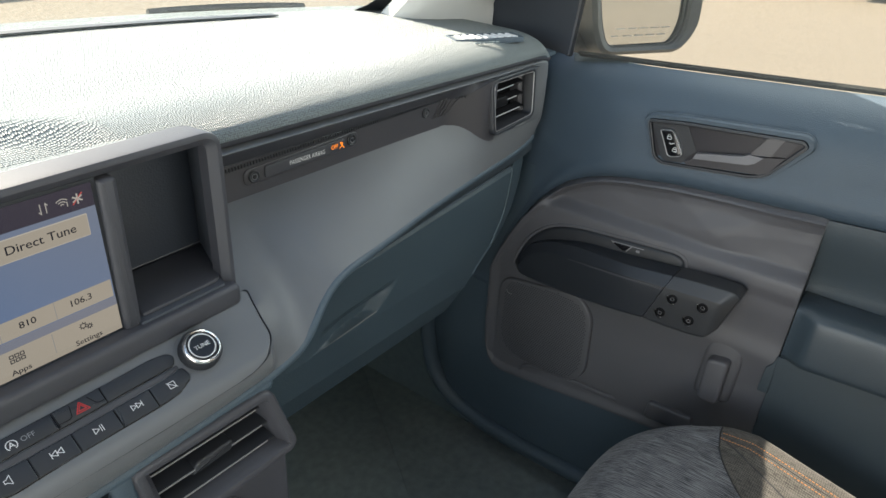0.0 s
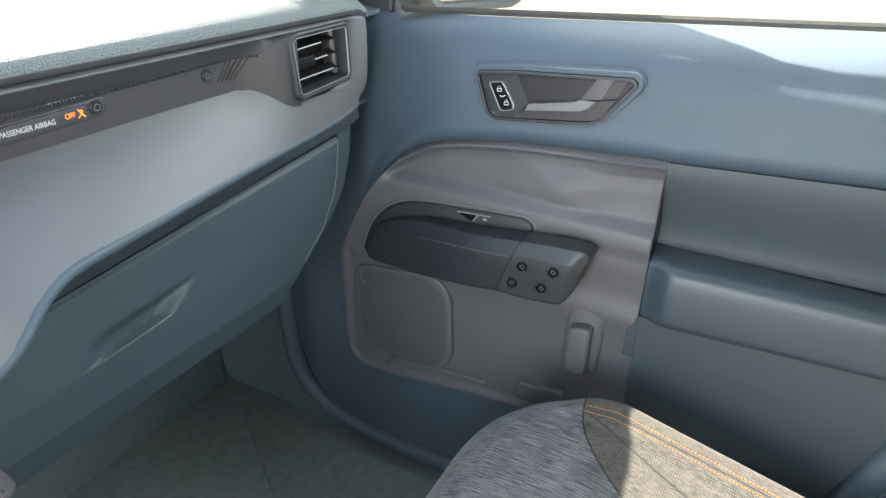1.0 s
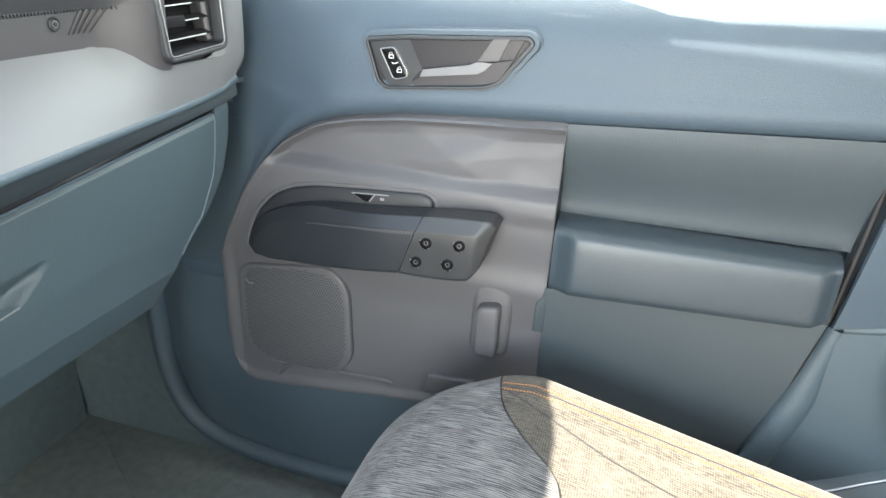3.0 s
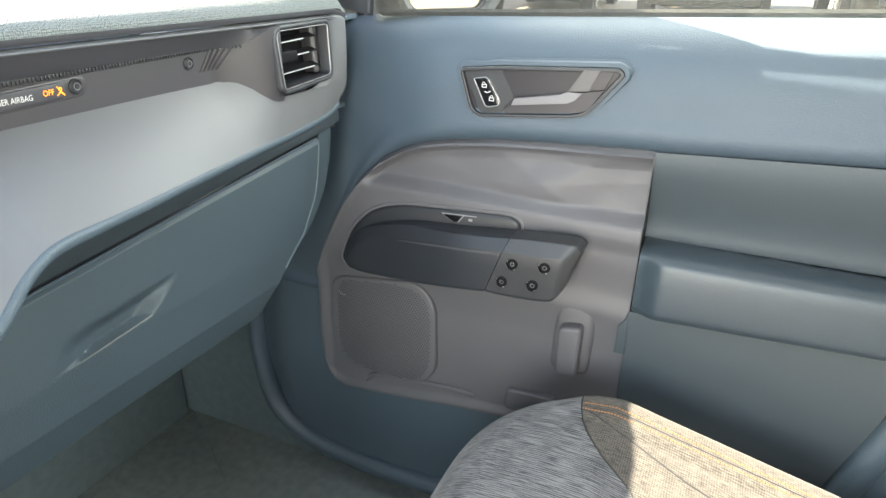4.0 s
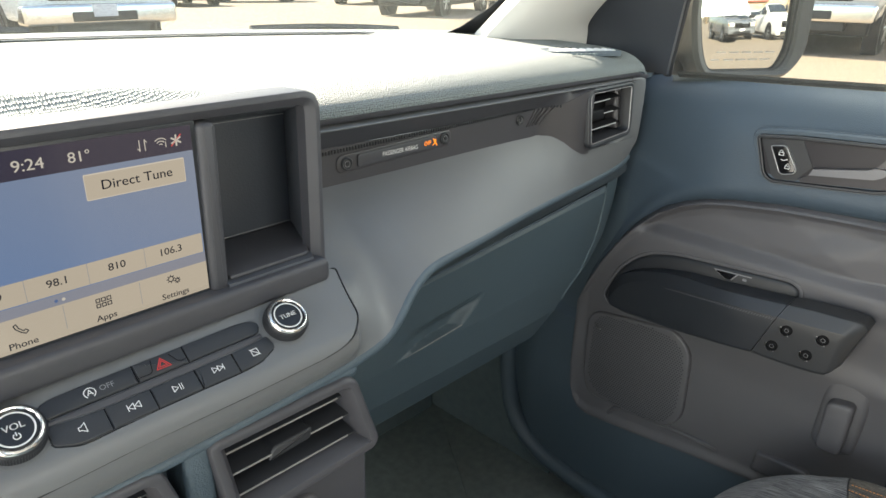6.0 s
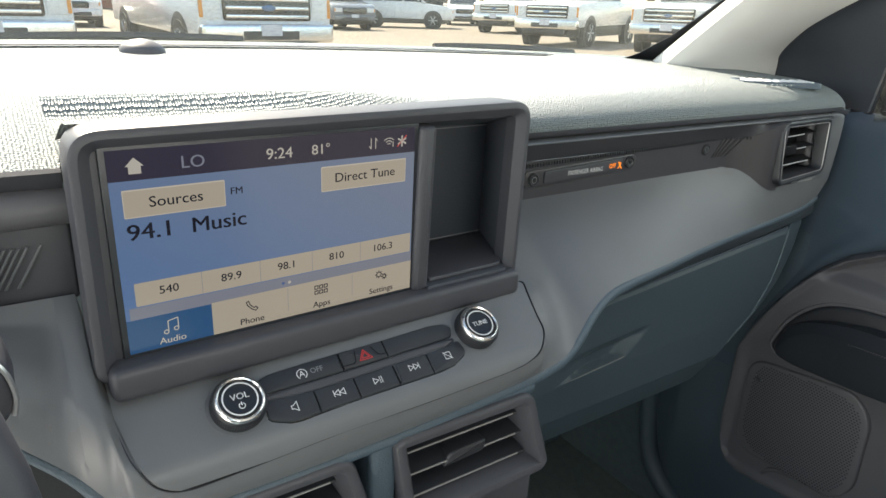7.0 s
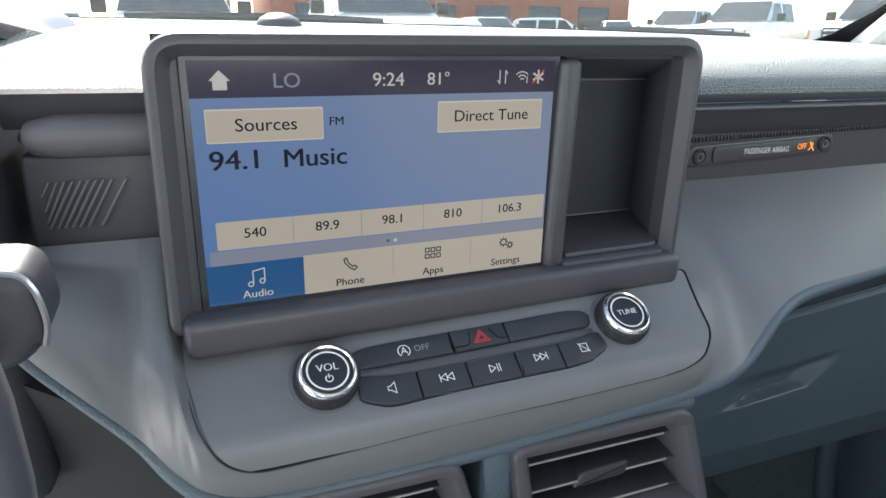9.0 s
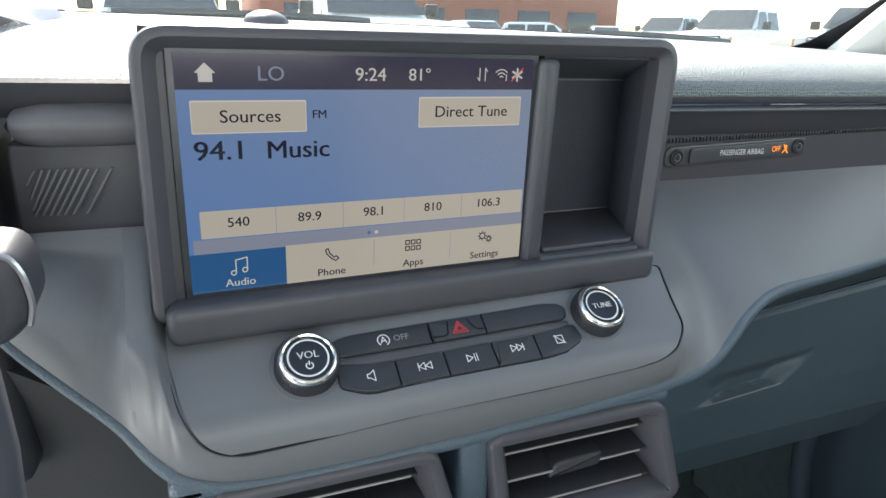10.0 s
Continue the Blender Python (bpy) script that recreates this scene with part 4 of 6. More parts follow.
PLATE_EDGE = [V(p) for p in rounded([(0.1318, -0.002), (0.1334, 0.0105), (0.1361, 0.0263), (0.1387, 0.0413), (0.1418, 0.0509), (0.1466, 0.0582), (0.1540, 0.0637), (0.1631, 0.0662), (0.1751, 0.0660), (0.1949, 0.0651), (0.2491, 0.0622), (0.3110, 0.0615), (0.3746, 0.0593), (0.3880, 0.0578), (0.4000, 0.0540), (0.4081, 0.0475), (0.4135, 0.0396), (0.4150, 0.0242), (0.4181, 0.0061), (0.4200, -0.002)], 0.006, 4)]
part("face_plate", sheet_plate(PLATE_EDGE, panel), SLATE, ctl, "matt grey face plate")
part("seam", frame_ring(inset(PLATE_EDGE, -0.0006), 0.0007, -0.004, 0.0022, 0.0002, panel), BLACK, ctl, "dark seam round the face plate")
strip_up = [V(p) for p in rounded([(0.2095, 0.0209), (0.2134, 0.0195), (0.2177, 0.0187), (0.2306, 0.0180), (0.2584, 0.0172), (0.2904, 0.0164), (0.3275, 0.0151), (0.3376, 0.0164), (0.3416, 0.0200), (0.3384, 0.0264), (0.2897, 0.0280), (0.2607, 0.0288), (0.2137, 0.0296), (0.2085, 0.0297)], 0.003)]
strip_low = [V(p) for p in rounded([(0.2085, 0.0334), (0.2231, 0.0350), (0.2361, 0.0356), (0.2624, 0.0350), (0.2902, 0.0340), (0.3157, 0.0331), (0.3335, 0.0320), (0.3417, 0.0300), (0.3437, 0.0397), (0.3367, 0.0429), (0.3299, 0.0463), (0.3141, 0.0475), (0.2897, 0.0478), (0.2634, 0.0484), (0.2387, 0.0492), (0.2246, 0.0500), (0.2181, 0.0492), (0.2085, 0.0450)], 0.003)]
part("key_bed", plate(inset(strip_low, -0.0009), 0, 0.0024, 0.0004, panel), GLOSS_BLACK, ctl)
part("key_bed", plate(inset(strip_up, -0.0009), 0, 0.0024, 0.0004, panel), GLOSS_BLACK, ctl)
part("key_ridge", plate([V(p) for p in rounded([(0.2080, 0.0302), (0.2607, 0.0293), (0.2897, 0.0285), (0.3400, 0.0268), (0.3400, 0.0296), (0.3335, 0.0315), (0.2902, 0.0334), (0.2624, 0.0344), (0.2361, 0.0350), (0.2080, 0.0330)], 0.001)], 0, 0.0030, 0.0012, panel), GRAPHITE, ctl, "slim grey ridge between the rows of keys")


def clip_strip(poly, x0, x1):
    """The part of a polygon between two uprights."""
    for side, x in ((1, x0), (-1, x1)):
        out = []
        for a, b in zip(poly, poly[1:] + poly[:1]):
            ia, ib = side * (a.x - x) >= 0, side * (b.x - x) >= 0
            if ia:
                out.append(a)
            if ia != ib:
                out.append(a.lerp(b, (x - a.x) / (b.x - a.x)))
        poly = out
    return poly


CAP_BLACK = material("piano_black_cap", (0.010, 0.010, 0.011), 0.16, spots=0.0)
KEY = material("soft_black_key", (0.020, 0.022, 0.026), 0.45, grain=0.1)
icons = {}
for a, b, sym, x, d in ((0.20, 0.2370, "mute", 0.2241, 0.0419), (0.2377, 0.2625, "back", 0.2505, 0.0413), (0.2632, 0.2896, "play", 0.2770, 0.0410), (0.2903, 0.3146, "next", 0.3035, 0.0394), (0.3153, 0.37, "off", 0.3289, 0.0385)):
    icons[sym] = (part("key", plate(clip_strip(strip_low, a, b), 0.001, 0.0040, 0.0007, panel), KEY, ctl), x, d)
for a, b, sym, x, d in ((0.20, 0.2592, "idle", 0.2344, 0.0241), (0.2599, 0.2897, "hazard", 0.2756, 0.0232), (0.2904, 0.37, "blank", 0.315, 0.022)):
    icons[sym] = (part("key", plate(clip_strip(strip_up, a, b), 0.001, 0.0040, 0.0007, panel), KEY, ctl), x, d)


def icon(sym, lines, mat=PRINT, r=0.00022, dx=0.0):
    key, x, d = icons[sym]
    strokes(lines, r, upright(x + dx, d, 0.0041), mat, key, "symbol")


tri = lambda x, s=1: [(x, -0.0019), (x + 0.0032 * s, 0), (x, 0.0019), (x, -0.0019)]
icon("mute", [[(-0.002, -0.001), (-0.0008, -0.001), (0.0015, -0.0028), (0.0015, 0.0028), (-0.0008, 0.001), (-0.002, 0.001), (-0.002, -0.001)]])
icon("back", [tri(0.0008, -1), tri(0.0042, -1), [(-0.0026, -0.002), (-0.0026, 0.002)]])
icon("play", [tri(-0.003), [(0.0012, -0.002), (0.0012, 0.002)], [(0.0025, -0.002), (0.0025, 0.002)]])
icon("next", [tri(-0.004), tri(-0.0006), [(0.0030, -0.002), (0.0030, 0.002)]])
icon("off", [[(-0.0022, -0.0022), (0.0022, -0.0022), (0.0022, 0.0022), (-0.0022, 0.0022), (-0.0022, -0.0022)], [(-0.0028, 0.0026), (0.0028, -0.0026)]])
icon("hazard", [[(-0.0042, -0.0026), (0.0042, -0.0026), (0, 0.0040), (-0.0042, -0.0026)], [(-0.0024, -0.0015), (0.0024, -0.0015), (0, 0.0023), (-0.0024, -0.0015)]], PRINT_RED, 0.00030)
icon("hazard", [[(-0.0155, -0.0034), (-0.0085, -0.0034), (-0.0070, -0.0022), (-0.0055, 0.0046)], [(0.0055, 0.0046), (0.0085, -0.0012), (0.0105, -0.0022), (0.0135, -0.0022)]], VENT_BLACK, 0.00025)
icon("idle", [circle(0, 0, 0.0030, 18, -60, 230), [(-0.0014, -0.0014), (0, 0.0018), (0.0014, -0.0014)], [(-0.0008, -0.0004), (0.0008, -0.0004)]], PRINT, 0.00026)
letters("OFF", 0.0046, upright(0.2436, 0.0238, 0.0041), PRINT_GREY, icons["idle"][0])


def knob(x, d, word, power):
    f = upright(x, d)
    k = part("knob", lathe([(0.0156, 0.0), (0.0156, 0.0016), (0.0150, 0.0024), (0.0146, 0.0094), (0.0138, 0.0106)], f, 72), BLACK, ctl, f"black knurled knob with a chrome ring marked {word}")
    bm = bmesh.new()
    for q in range(72):
        a = q * math.tau / 72
        c, e = math.cos(a), math.sin(a)
        for h0, h1 in ((0.0030, 0.0046), (0.0052, 0.0068), (0.0074, 0.0090)):
            rings_mesh([[f(c * 0.0147 + w * e + c * g, e * 0.0147 - w * c + e * g, h) for w, g in ((-0.0004, 0), (0, 0.0004), (0.0004, 0))] for h in (h0, h1)], bm)
    part("knurl", bm, BLACK, k, kind="stuff")
    part("chrome_ring", lathe([(0.0139, 0.0094), (0.0136, 0.0110), (0.0129, 0.0122), (0.0120, 0.0126), (0.0113, 0.0120), (0.0111, 0.0106)], f, 64), CHROME, k, "bright chrome ring")
    part("cap", lathe([(0.0113, 0.0102), (0.0110, 0.0110), (0.0101, 0.0114), (0.0090, 0.0112), (0.002, 0.0111)], f, 48), CAP_BLACK, k, "gloss black cap")
    strokes([circle(0, 0, 0.0092, 48)], 0.00042, lambda u, v, h=0.0: f(u, v, h + 0.0114), PRINT, k, "printed_circle")
    letters(word, 0.0052 if power else 0.0046, lambda u, v, h=0.0: f(u, v + (0.0014 if power else 0.0), h + 0.0114), PRINT, k, bold=0.00012)
    if power:
        strokes([circle(0, -0.0040, 0.0016, 14, 125, 415), [(0, -0.0018), (0, -0.0036)]], 0.00026, lambda u, v, h=0.0: f(u, v, h + 0.0113), PRINT, k, "power_symbol")
    part("collar", lathe([(0.0186, -0.001), (0.0182, 0.0022), (0.0170, 0.0026), (0.0158, 0.0016)], f, 48), SLATE, ctl, "raised grey collar")


knob(0.1954, 0.0314, "VOL", True)
knob(0.3589, 0.0257, "TUNE", False)

# ---- centre stack below ----
stack = thing("centre_stack", "dark slate centre stack below the audio panel", "console")
part("stack_body", box(0.130, 0.4900, 0.62, 0.425, 0.60, 1.180, 0.012), TEAL_LOW, stack, "slate blue plastic body")
for x0, z0, x1, z1 in ((0.131, 1.100, 0.150, 1.182), (0.2735, 1.100, 0.2930, 1.182), (0.131, 0.78, 0.418, 1.110), (0.131, 1.168, 0.412, 1.180)):
    part("stack_face", box(x0, 0.4590, z0, x1, 0.495, z1, 0.005), GRAPHITE if z1 < 1.12 else TEAL_LOW, stack)
part("stack_floor", box(0.120, 0.10, 0.52, 0.440, 0.62, 0.84, 0.03), TEAL_DARK, stack, "dark lower console")


def centre_vent(x0, x1):
    """A centre vent: rounded frame, dark throat, three long slats and an adjuster on the middle one."""
    o = rounded([(x0 + 0.0086, 1.1019), (x1 + 0.0207, 1.1036), (x1 + 0.0267, 1.1105), (x1 + 0.0103, 1.1691), (x1 + 0.0017, 1.1743), (x0 + 0.005, 1.1743), (x0, 1.1691)], 0.0105, 8)
    f = lambda a, b, h=0.0: V((a, 0.4570 - h + (b - 1.138) * 0.10, b))
    v = thing("air_vent", "warm grey framed centre air vent with bright-edged slats", "air vent", "dashboard air vents")
    oo = [V(p) for p in o]
    steps = [(0, -0.010), (0, 0.003), (0.0014, 0.0052), (0.0040, 0.0060), (0.0075, 0.0050), (0.0125, -0.004), (0.0140, -0.030)]
    part("frame", rings_mesh([[f(p.x, p.y, h) for p in inset(oo, d)] for d, h in steps], cap0=False, cap1=False), GRAPHITE, v, "warm grey rounded frame")
    part("throat", plate(inset(oo, 0.010), -0.034, -0.030, 0.0005, f), VENT_BLACK, v)
    a, b = x0 + 0.0112, x1 + 0.0034
    for k, z in enumerate((1.1200, 1.1377, 1.1553)):
        sec = [(-0.010, 0.0010), (0.0, 0.0014), (0.0065, 0.0006), (0.0065, -0.0006), (0.0, -0.0014), (-0.010, -0.0010)]
        w = b + 0.006 * (2 - k) * 0.5
        s = part("slat", rings_mesh([[f(x, z + q - p * 0.2, p - 0.012) for p, q in sec] for x in (a, w)]), BLACK, v)
        part("slat_edge", rings_mesh([[f(x, z + q - 0.0012, p - 0.0056) for p, q in ((0, 0.0007), (0.0006, 0.0005), (0.0006, -0.0005), (0, -0.0007))] for x in (a + 0.003, w - 0.006)]), SLAT_GREY, s, "bright slat edge")
    c = (a + b) / 2 + 0.002
    part("adjuster", plate(rounded([(c - 0.020, 1.1318), (c + 0.016, 1.1335), (c + 0.018, 1.1425), (c - 0.015, 1.1415)], 0.003), -0.02, -0.0045, 0.0020, f), BLACK, v, "black adjuster tab on the slat")
    return v


centre_vent(0.2885, 0.397)
centre_vent(0.1486, 0.2503)
clim = thing("climate_control", "grey climate control panel with chrome-ringed knobs", "control panel")
part("face_plate", plate(rounded(rect(0.153, 1.004, 0.369, 1.091), 0.02), 0, 0.006, 0.003, facing(0.4590)), GREY, clim)
for x in (0.183, 0.338):
    f = shifted(facing(0.4530), x, 1.0650)
    k = part("knob", lathe([(0.0215, 0), (0.0210, 0.016), (0.0190, 0.018)], f, 48), BLACK, clim)
    part("chrome_ring", lathe([(0.0192, 0.0170), (0.0186, 0.0200), (0.0168, 0.0208), (0.0152, 0.0190)], f, 48), CHROME, k, "bright chrome ring")
    part("cap", lathe([(0.0154, 0.0170), (0.0150, 0.0195), (0.002, 0.0198)], f, 36), GLOSS_BLACK, k)

# ---- glovebox and footwell ----
glove = thing("glovebox", "dark slate glovebox lid with a scooped pull", "glovebox")


KNEE = [(0.0, 0.5640, 1.200), (0.04, 0.5605, 1.194), (0.45, 0.5610, 1.085), (0.68, 0.5650, 1.030), (0.84, 0.5780, 0.994), (0.93, 0.600, 0.980), (1.0, 0.64, 0.975)]
LID_SIDE = [(0.96, 0.780), (1.01, 0.817), (1.052, 0.853), (1.077, 0.883), (1.118, 0.911), (1.145, 0.919), (1.20, 0.927)]
KNEE_SIDE = [(0.96, 0.790), (0.976, 0.800), (1.030, 0.838), (1.049, 0.857), (1.078, 0.905), (1.100, 0.933), (1.122, 0.951), (1.161, 0.970), (1.21, 0.977)]


def lid(s, t):
    p = table(KNEE, t)
    zt = 1.1415 + 0.047 * s
    z = p.y + (zt - 1.200) * max(0.0, 1 - t / 0.6)
    y = p.x
    x = 0.432 + (table(LID_SIDE, z) - 0.432) * s
    # the scooped pull
    line = 1.0765 + 0.078 * (x - 0.550)
    slant = x - 1.50 * (z - line)
    a = smooth(0.535, 0.600, x) * (1 - smooth(0.622, 0.646, slant))
    up = smooth(line - 0.0008, line + 0.0018, z) * (1 - smooth(line + 0.010, line + 0.030, z))
    return V((x, y + 0.012 * a * up, z))


part("lid", sheet(lid, 190, 190, 0.004), LID, glove, "slate blue lid with a rounded outer edge")
# paler line along the edge paints the light it catches
part("pull_edge", tube([V((x, 0.5606, 1.0762 + 0.078 * (x - 0.550))) for x in [0.553 + 0.088 * k / 30 for k in range(31)]], [0.0002 + 0.0006 * smooth(0, 10, k) for k in range(31)], 6), SLATE, glove, "fine moulded edge of the scooped pull, pale for its highlight")
part("lid_edge", tube([lid(k / 40, 0) + V((0, -0.0005, 0.0015)) for k in range(41)], 0.0014, 6), TEAL, glove, "fine bright upper edge")
part("lid_seam", tube([lid(1.0, k / 30 * 0.62) + V((0.0012, -0.0002, 0)) for k in range(31)], 0.0013, 6), TEAL_DARK, glove, "dark seam beside the lid")


def knee_side(s, t):
    """The outer knee panel, which rolls away towards the door."""
    p = table(KNEE, t)
    x0, x1 = table(LID_SIDE, p.y) + 0.003, table(KNEE_SIDE, p.y)
    return V((x0 + (x1 - x0) * s, p.x + 0.001 + 0.030 * smooth(0.45, 1.0, s) ** 2, p.y))


part("knee_panel", sheet(knee_side, 20, 60, 0.004), LID, dash, "slate blue outer knee panel")
part("knee_return", sheet(lambda s, t: knee_side(1.0, t * 0.8) + V((-0.02 * s, 0.22 * s, 0)), 8, 40, 0.004), TEAL_DARK, dash, "dark side of the knee panel")
# black block stands in for the unlit hollow behind the lid
part("knee_back", box(0.425, 0.640, 0.99, 0.79, 0.70, 1.215, 0.01), BLACK, dash, "black block for the shaded hollow behind the glovebox")
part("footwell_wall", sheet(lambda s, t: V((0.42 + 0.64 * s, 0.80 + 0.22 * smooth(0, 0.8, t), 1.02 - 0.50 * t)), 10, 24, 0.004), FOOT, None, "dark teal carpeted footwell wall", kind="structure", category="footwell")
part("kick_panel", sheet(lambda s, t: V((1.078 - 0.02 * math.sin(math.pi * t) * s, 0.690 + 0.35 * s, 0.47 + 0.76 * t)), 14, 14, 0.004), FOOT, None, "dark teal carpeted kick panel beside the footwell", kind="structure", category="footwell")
part("underdash", sheet(lambda s, t: V((0.42 + (table(KNEE_SIDE, 0.975) - 0.42) * s, 0.635 + 0.26 * t, 0.9775 + 0.03 * t)), 6, 6, 0.004), TEAL_DARK, dash, "dark cover under the dashboard")
# ---- driver's side of the dash ----
left = thing("driver_side_trim", "grey moulded trim beside the display with slanted ribs", "trim")
part("roll_bar", tube([(0.1330, 0.527, 1.3315), (0.110, 0.525, 1.3315), (0.096, 0.525, 1.3315), (0.086, 0.527, 1.3310), (0.0805, 0.533, 1.3300)], [0.0098, 0.0098, 0.0096, 0.0076, 0.002], 14), GREY, left, "rounded grey moulding")
part("rib_plate", plate([V(p) for p in rounded(rect(0.0785, 1.2790, 0.1340, 1.3230), 0.003)], -0.05, 0.0, 0.002, facing(0.528)), GRAPHITE, left)
RIBS = [(0.0841, 1.3047, 0.0886), (0.0845, 1.2980, 0.0917), (0.0848, 1.2930, 0.0948)] + [(0.0854 + 0.0030 * k, 1.2902, 0.0979 + 0.0031 * k) for k in range(5)] + [(0.1008, 1.2902, 0.1138), (0.1064, 1.2902, 0.1197)]
for x0, z0, x1 in RIBS:
    part("slanted_rib", plate([V(p) for p in ((x0, z0), (x0 + 0.0014, z0), (x1 + 0.0007, 1.3115), (x1 - 0.0007, 1.3115))], 0, 0.0018, 0.0006, facing(0.528)), SLATE, left)
part("upper_face", sheet(lambda s, t: V((0.075 + 0.058 * s, 0.520 + 0.012 * (1 - t), 1.336 + 0.016 * t)), 6, 6, 0.003), GRAPHITE, left, "grey upper face")
part("cowl_top", sheet(lambda s, t: V((-0.02 + 0.153 * s, 0.520 + 0.110 * t, 1.352 + 0.024 * math.sin(t * 1.4))), 12, 12, span=lambda s, t: (0.153 * s, 0.113 * t)), DASH, left, "sunlit grained top")

cluster = thing("instrument_cluster", "hooded instrument cluster with a loose clear film on its visor", "instruments")
part("side_wall", box(-0.32, 0.505, 1.16, 0.074, 0.58, 1.345, 0.012), BLACK, cluster, "black cluster surround")


def visor(s, t):
    a = math.pi * s
    return V((-0.105 - 0.198 * math.cos(a), 0.600 - 0.075 * t * math.sin(a) + 0.03 * (1 - math.sin(a)), 1.366 + 0.030 * math.sin(a) - 0.010 * t))


part("visor", sheet(visor, 30, 8, 0.006), BLACK, cluster, "black curved visor")
part("film", sheet(lambda s, t: visor(0.55 + 0.47 * s, t * 0.9) + V((0.004, 0, 0.007 + 0.002 * math.sin(9 * s + 5 * t))), 24, 10, 0.0006), FILM, cluster, "crumpled clear protective film")

wheel = thing("steering_wheel", "dark grey steering wheel with a moulded rim", "steering wheel")
wm = pose(-0.092, 0.345, 1.262, 66, 0, 0)
ring = [wm @ V((0.184 * math.cos(a), 0.184 * math.sin(a), 0)) for a in [k * math.tau / 64 for k in range(64)]]
part("rim", tube(ring, 0.0150, 12, closed=True), GRAPHITE, wheel, "dark grey rim")
part("hub", lathe([(0.065, -0.03), (0.062, 0.0), (0.05, 0.012), (0.01, 0.016)], lambda a, b, h: wm @ V((a, b * 0.8, h)), 32), BLACK, wheel)
for a in (0.0, math.pi, -1.57):
    part("spoke", tube([wm @ V((0.05 * math.cos(a), 0.05 * math.sin(a), 0)), wm @ V((0.17 * math.cos(a), 0.17 * math.sin(a), 0))], [0.016, 0.012], 8), BLACK, wheel)
part("column", tube([wm @ V((0, 0, -0.03)), wm @ V((0, 0, -0.2))], 0.045, 20), BLACK, wheel)
stalk = thing("control_stalk", "black control stalk behind the steering wheel with a worn bright edge", "stalk")
part("arm", tube([(-0.06, 0.425, 1.262), (0.03, 0.425, 1.280), (0.082, 0.425, 1.290)], [0.011, 0.012, 0.014], 12), BLACK, stalk)
part("tip", plate([V(p) for p in rounded([(0.040, 1.272), (0.093, 1.276), (0.1015, 1.287), (0.0985, 1.3085), (0.040, 1.3130)], 0.007)], -0.020, 0.008, 0.006, facing(0.425)), GRAPHITE, stalk, "broad grey tip")
part("tip_edge", tube([spline([(0.060, 0.4195, 1.3110), (0.0905, 0.4195, 1.3080), (0.0980, 0.4195, 1.303), (0.1005, 0.4195, 1.291), (0.0990, 0.4195, 1.283)], k / 16) for k in range(17)], 0.0011, 6), SATIN, stalk, "worn bright edge")

# ---- things on the dash top ----
sensor = part("sun_sensor", lathe([(0.021, -0.004), (0.0205, 0.001), (0.017, 0.0050), (0.010, 0.0085), (0.003, 0.0098)], axes((0.239, 0.865, 1.3780), (1, 0, 0), (0, 1, 0.05)), 32), GREY, None, "small grey domed light sensor on the dash", category="sensor")
grille = thing("defrost_outlet", "dark demister outlet with pale louvres set in the dash top", "air vent")
gm = axes((0.897, 0.606, 1.3655), (0.90, -0.42, 0), (0.42, 0.90, 0.03))
part("frame", frame_ring([V(p) for p in rounded(rect(-0.052, -0.016, 0.052, 0.016), 0.004)], 0.004, -0.004, 0.0024, 0.001, gm), TEAL, grille)
part("throat", plate([V(p) for p in rect(-0.050, -0.014, 0.050, 0.014)], -0.003, 0.0006, 0.0002, gm), BLACK, grille)
for k in range(8):
    u = -0.036 + 0.0110 * k
    part("louvre", plate([V(p) for p in ((u, -0.010), (u + 0.0038, -0.010), (u - 0.001, 0.010), (u - 0.0048, 0.010))], 0, 0.0030, 0.0005, gm), PRINT, grille)
mark = thing("moulded_mark", "small dark row of unreadable marks pressed into the dash", "marking")
for k in range(6):
    part("bar", plate([V(p) for p in rect(-0.030 + 0.0062 * k, -0.030, -0.0255 + 0.0062 * k, -0.0265)], 0.0, 0.0014, 0.0003, gm), TEAL_DARK, mark)
slot = part("defrost_slot", sheet(lambda s, t: V((-0.30 + 1.05 * s, dash_back(-0.30 + 1.05 * s)[0] - 0.062 + 0.016 * t, dash_back(-0.30 + 1.05 * s)[1] + 0.0006)), 40, 2, 0.001), BLACK, dash, "long dark demister slot along the windshield")

# black rubber colour stands in for the deep shade under the lip
part("knee_bolster", sheet(lambda s, t: V((-0.42 + 0.552 * s, 0.512 + 0.09 * t + 0.05 * math.sin(math.pi * t) * t, 1.235 - 0.045 * smooth(0.85, 1, s) - 0.40 * t)), 16, 16, 0.006), RUBBER, left, "knee panel under the steering wheel, near black for the shade there")
# ---- passenger door ----
door = thing("passenger_door", "slate blue and grey moulded front passenger door, closed", "door")


INSERT_TOP = [(0.168, 1.2055), (0.290, 1.1990), (0.360, 1.1945), (0.421, 1.1860), (0.455, 1.1785), (0.483, 1.1680), (0.515, 1.1490), (0.542, 1.1230), (0.568, 1.0880), (0.590, 1.0510), (0.612, 1.0080), (0.630, 0.9650), (0.6355, 0.935), (0.637, 0.8970)]


def sill_z(y):
    return 1.3265 + 0.052 * (0.553 - y)


def rear_edge(z):
    return table([(0.56, -0.030), (0.823, -0.096), (0.906, -0.121), (0.974, -0.134), (1.022, -0.144), (1.114, -0.151), (1.226, -0.158), (1.40, -0.167)], z)


def trim_foot(y):
    """The lower edge of the upper trim: over the grey insert, then over the armrest."""
    return table(INSERT_TOP, y) + 0.0015 if y > 0.168 else 1.2060 + 0.062 * (0.168 - y)


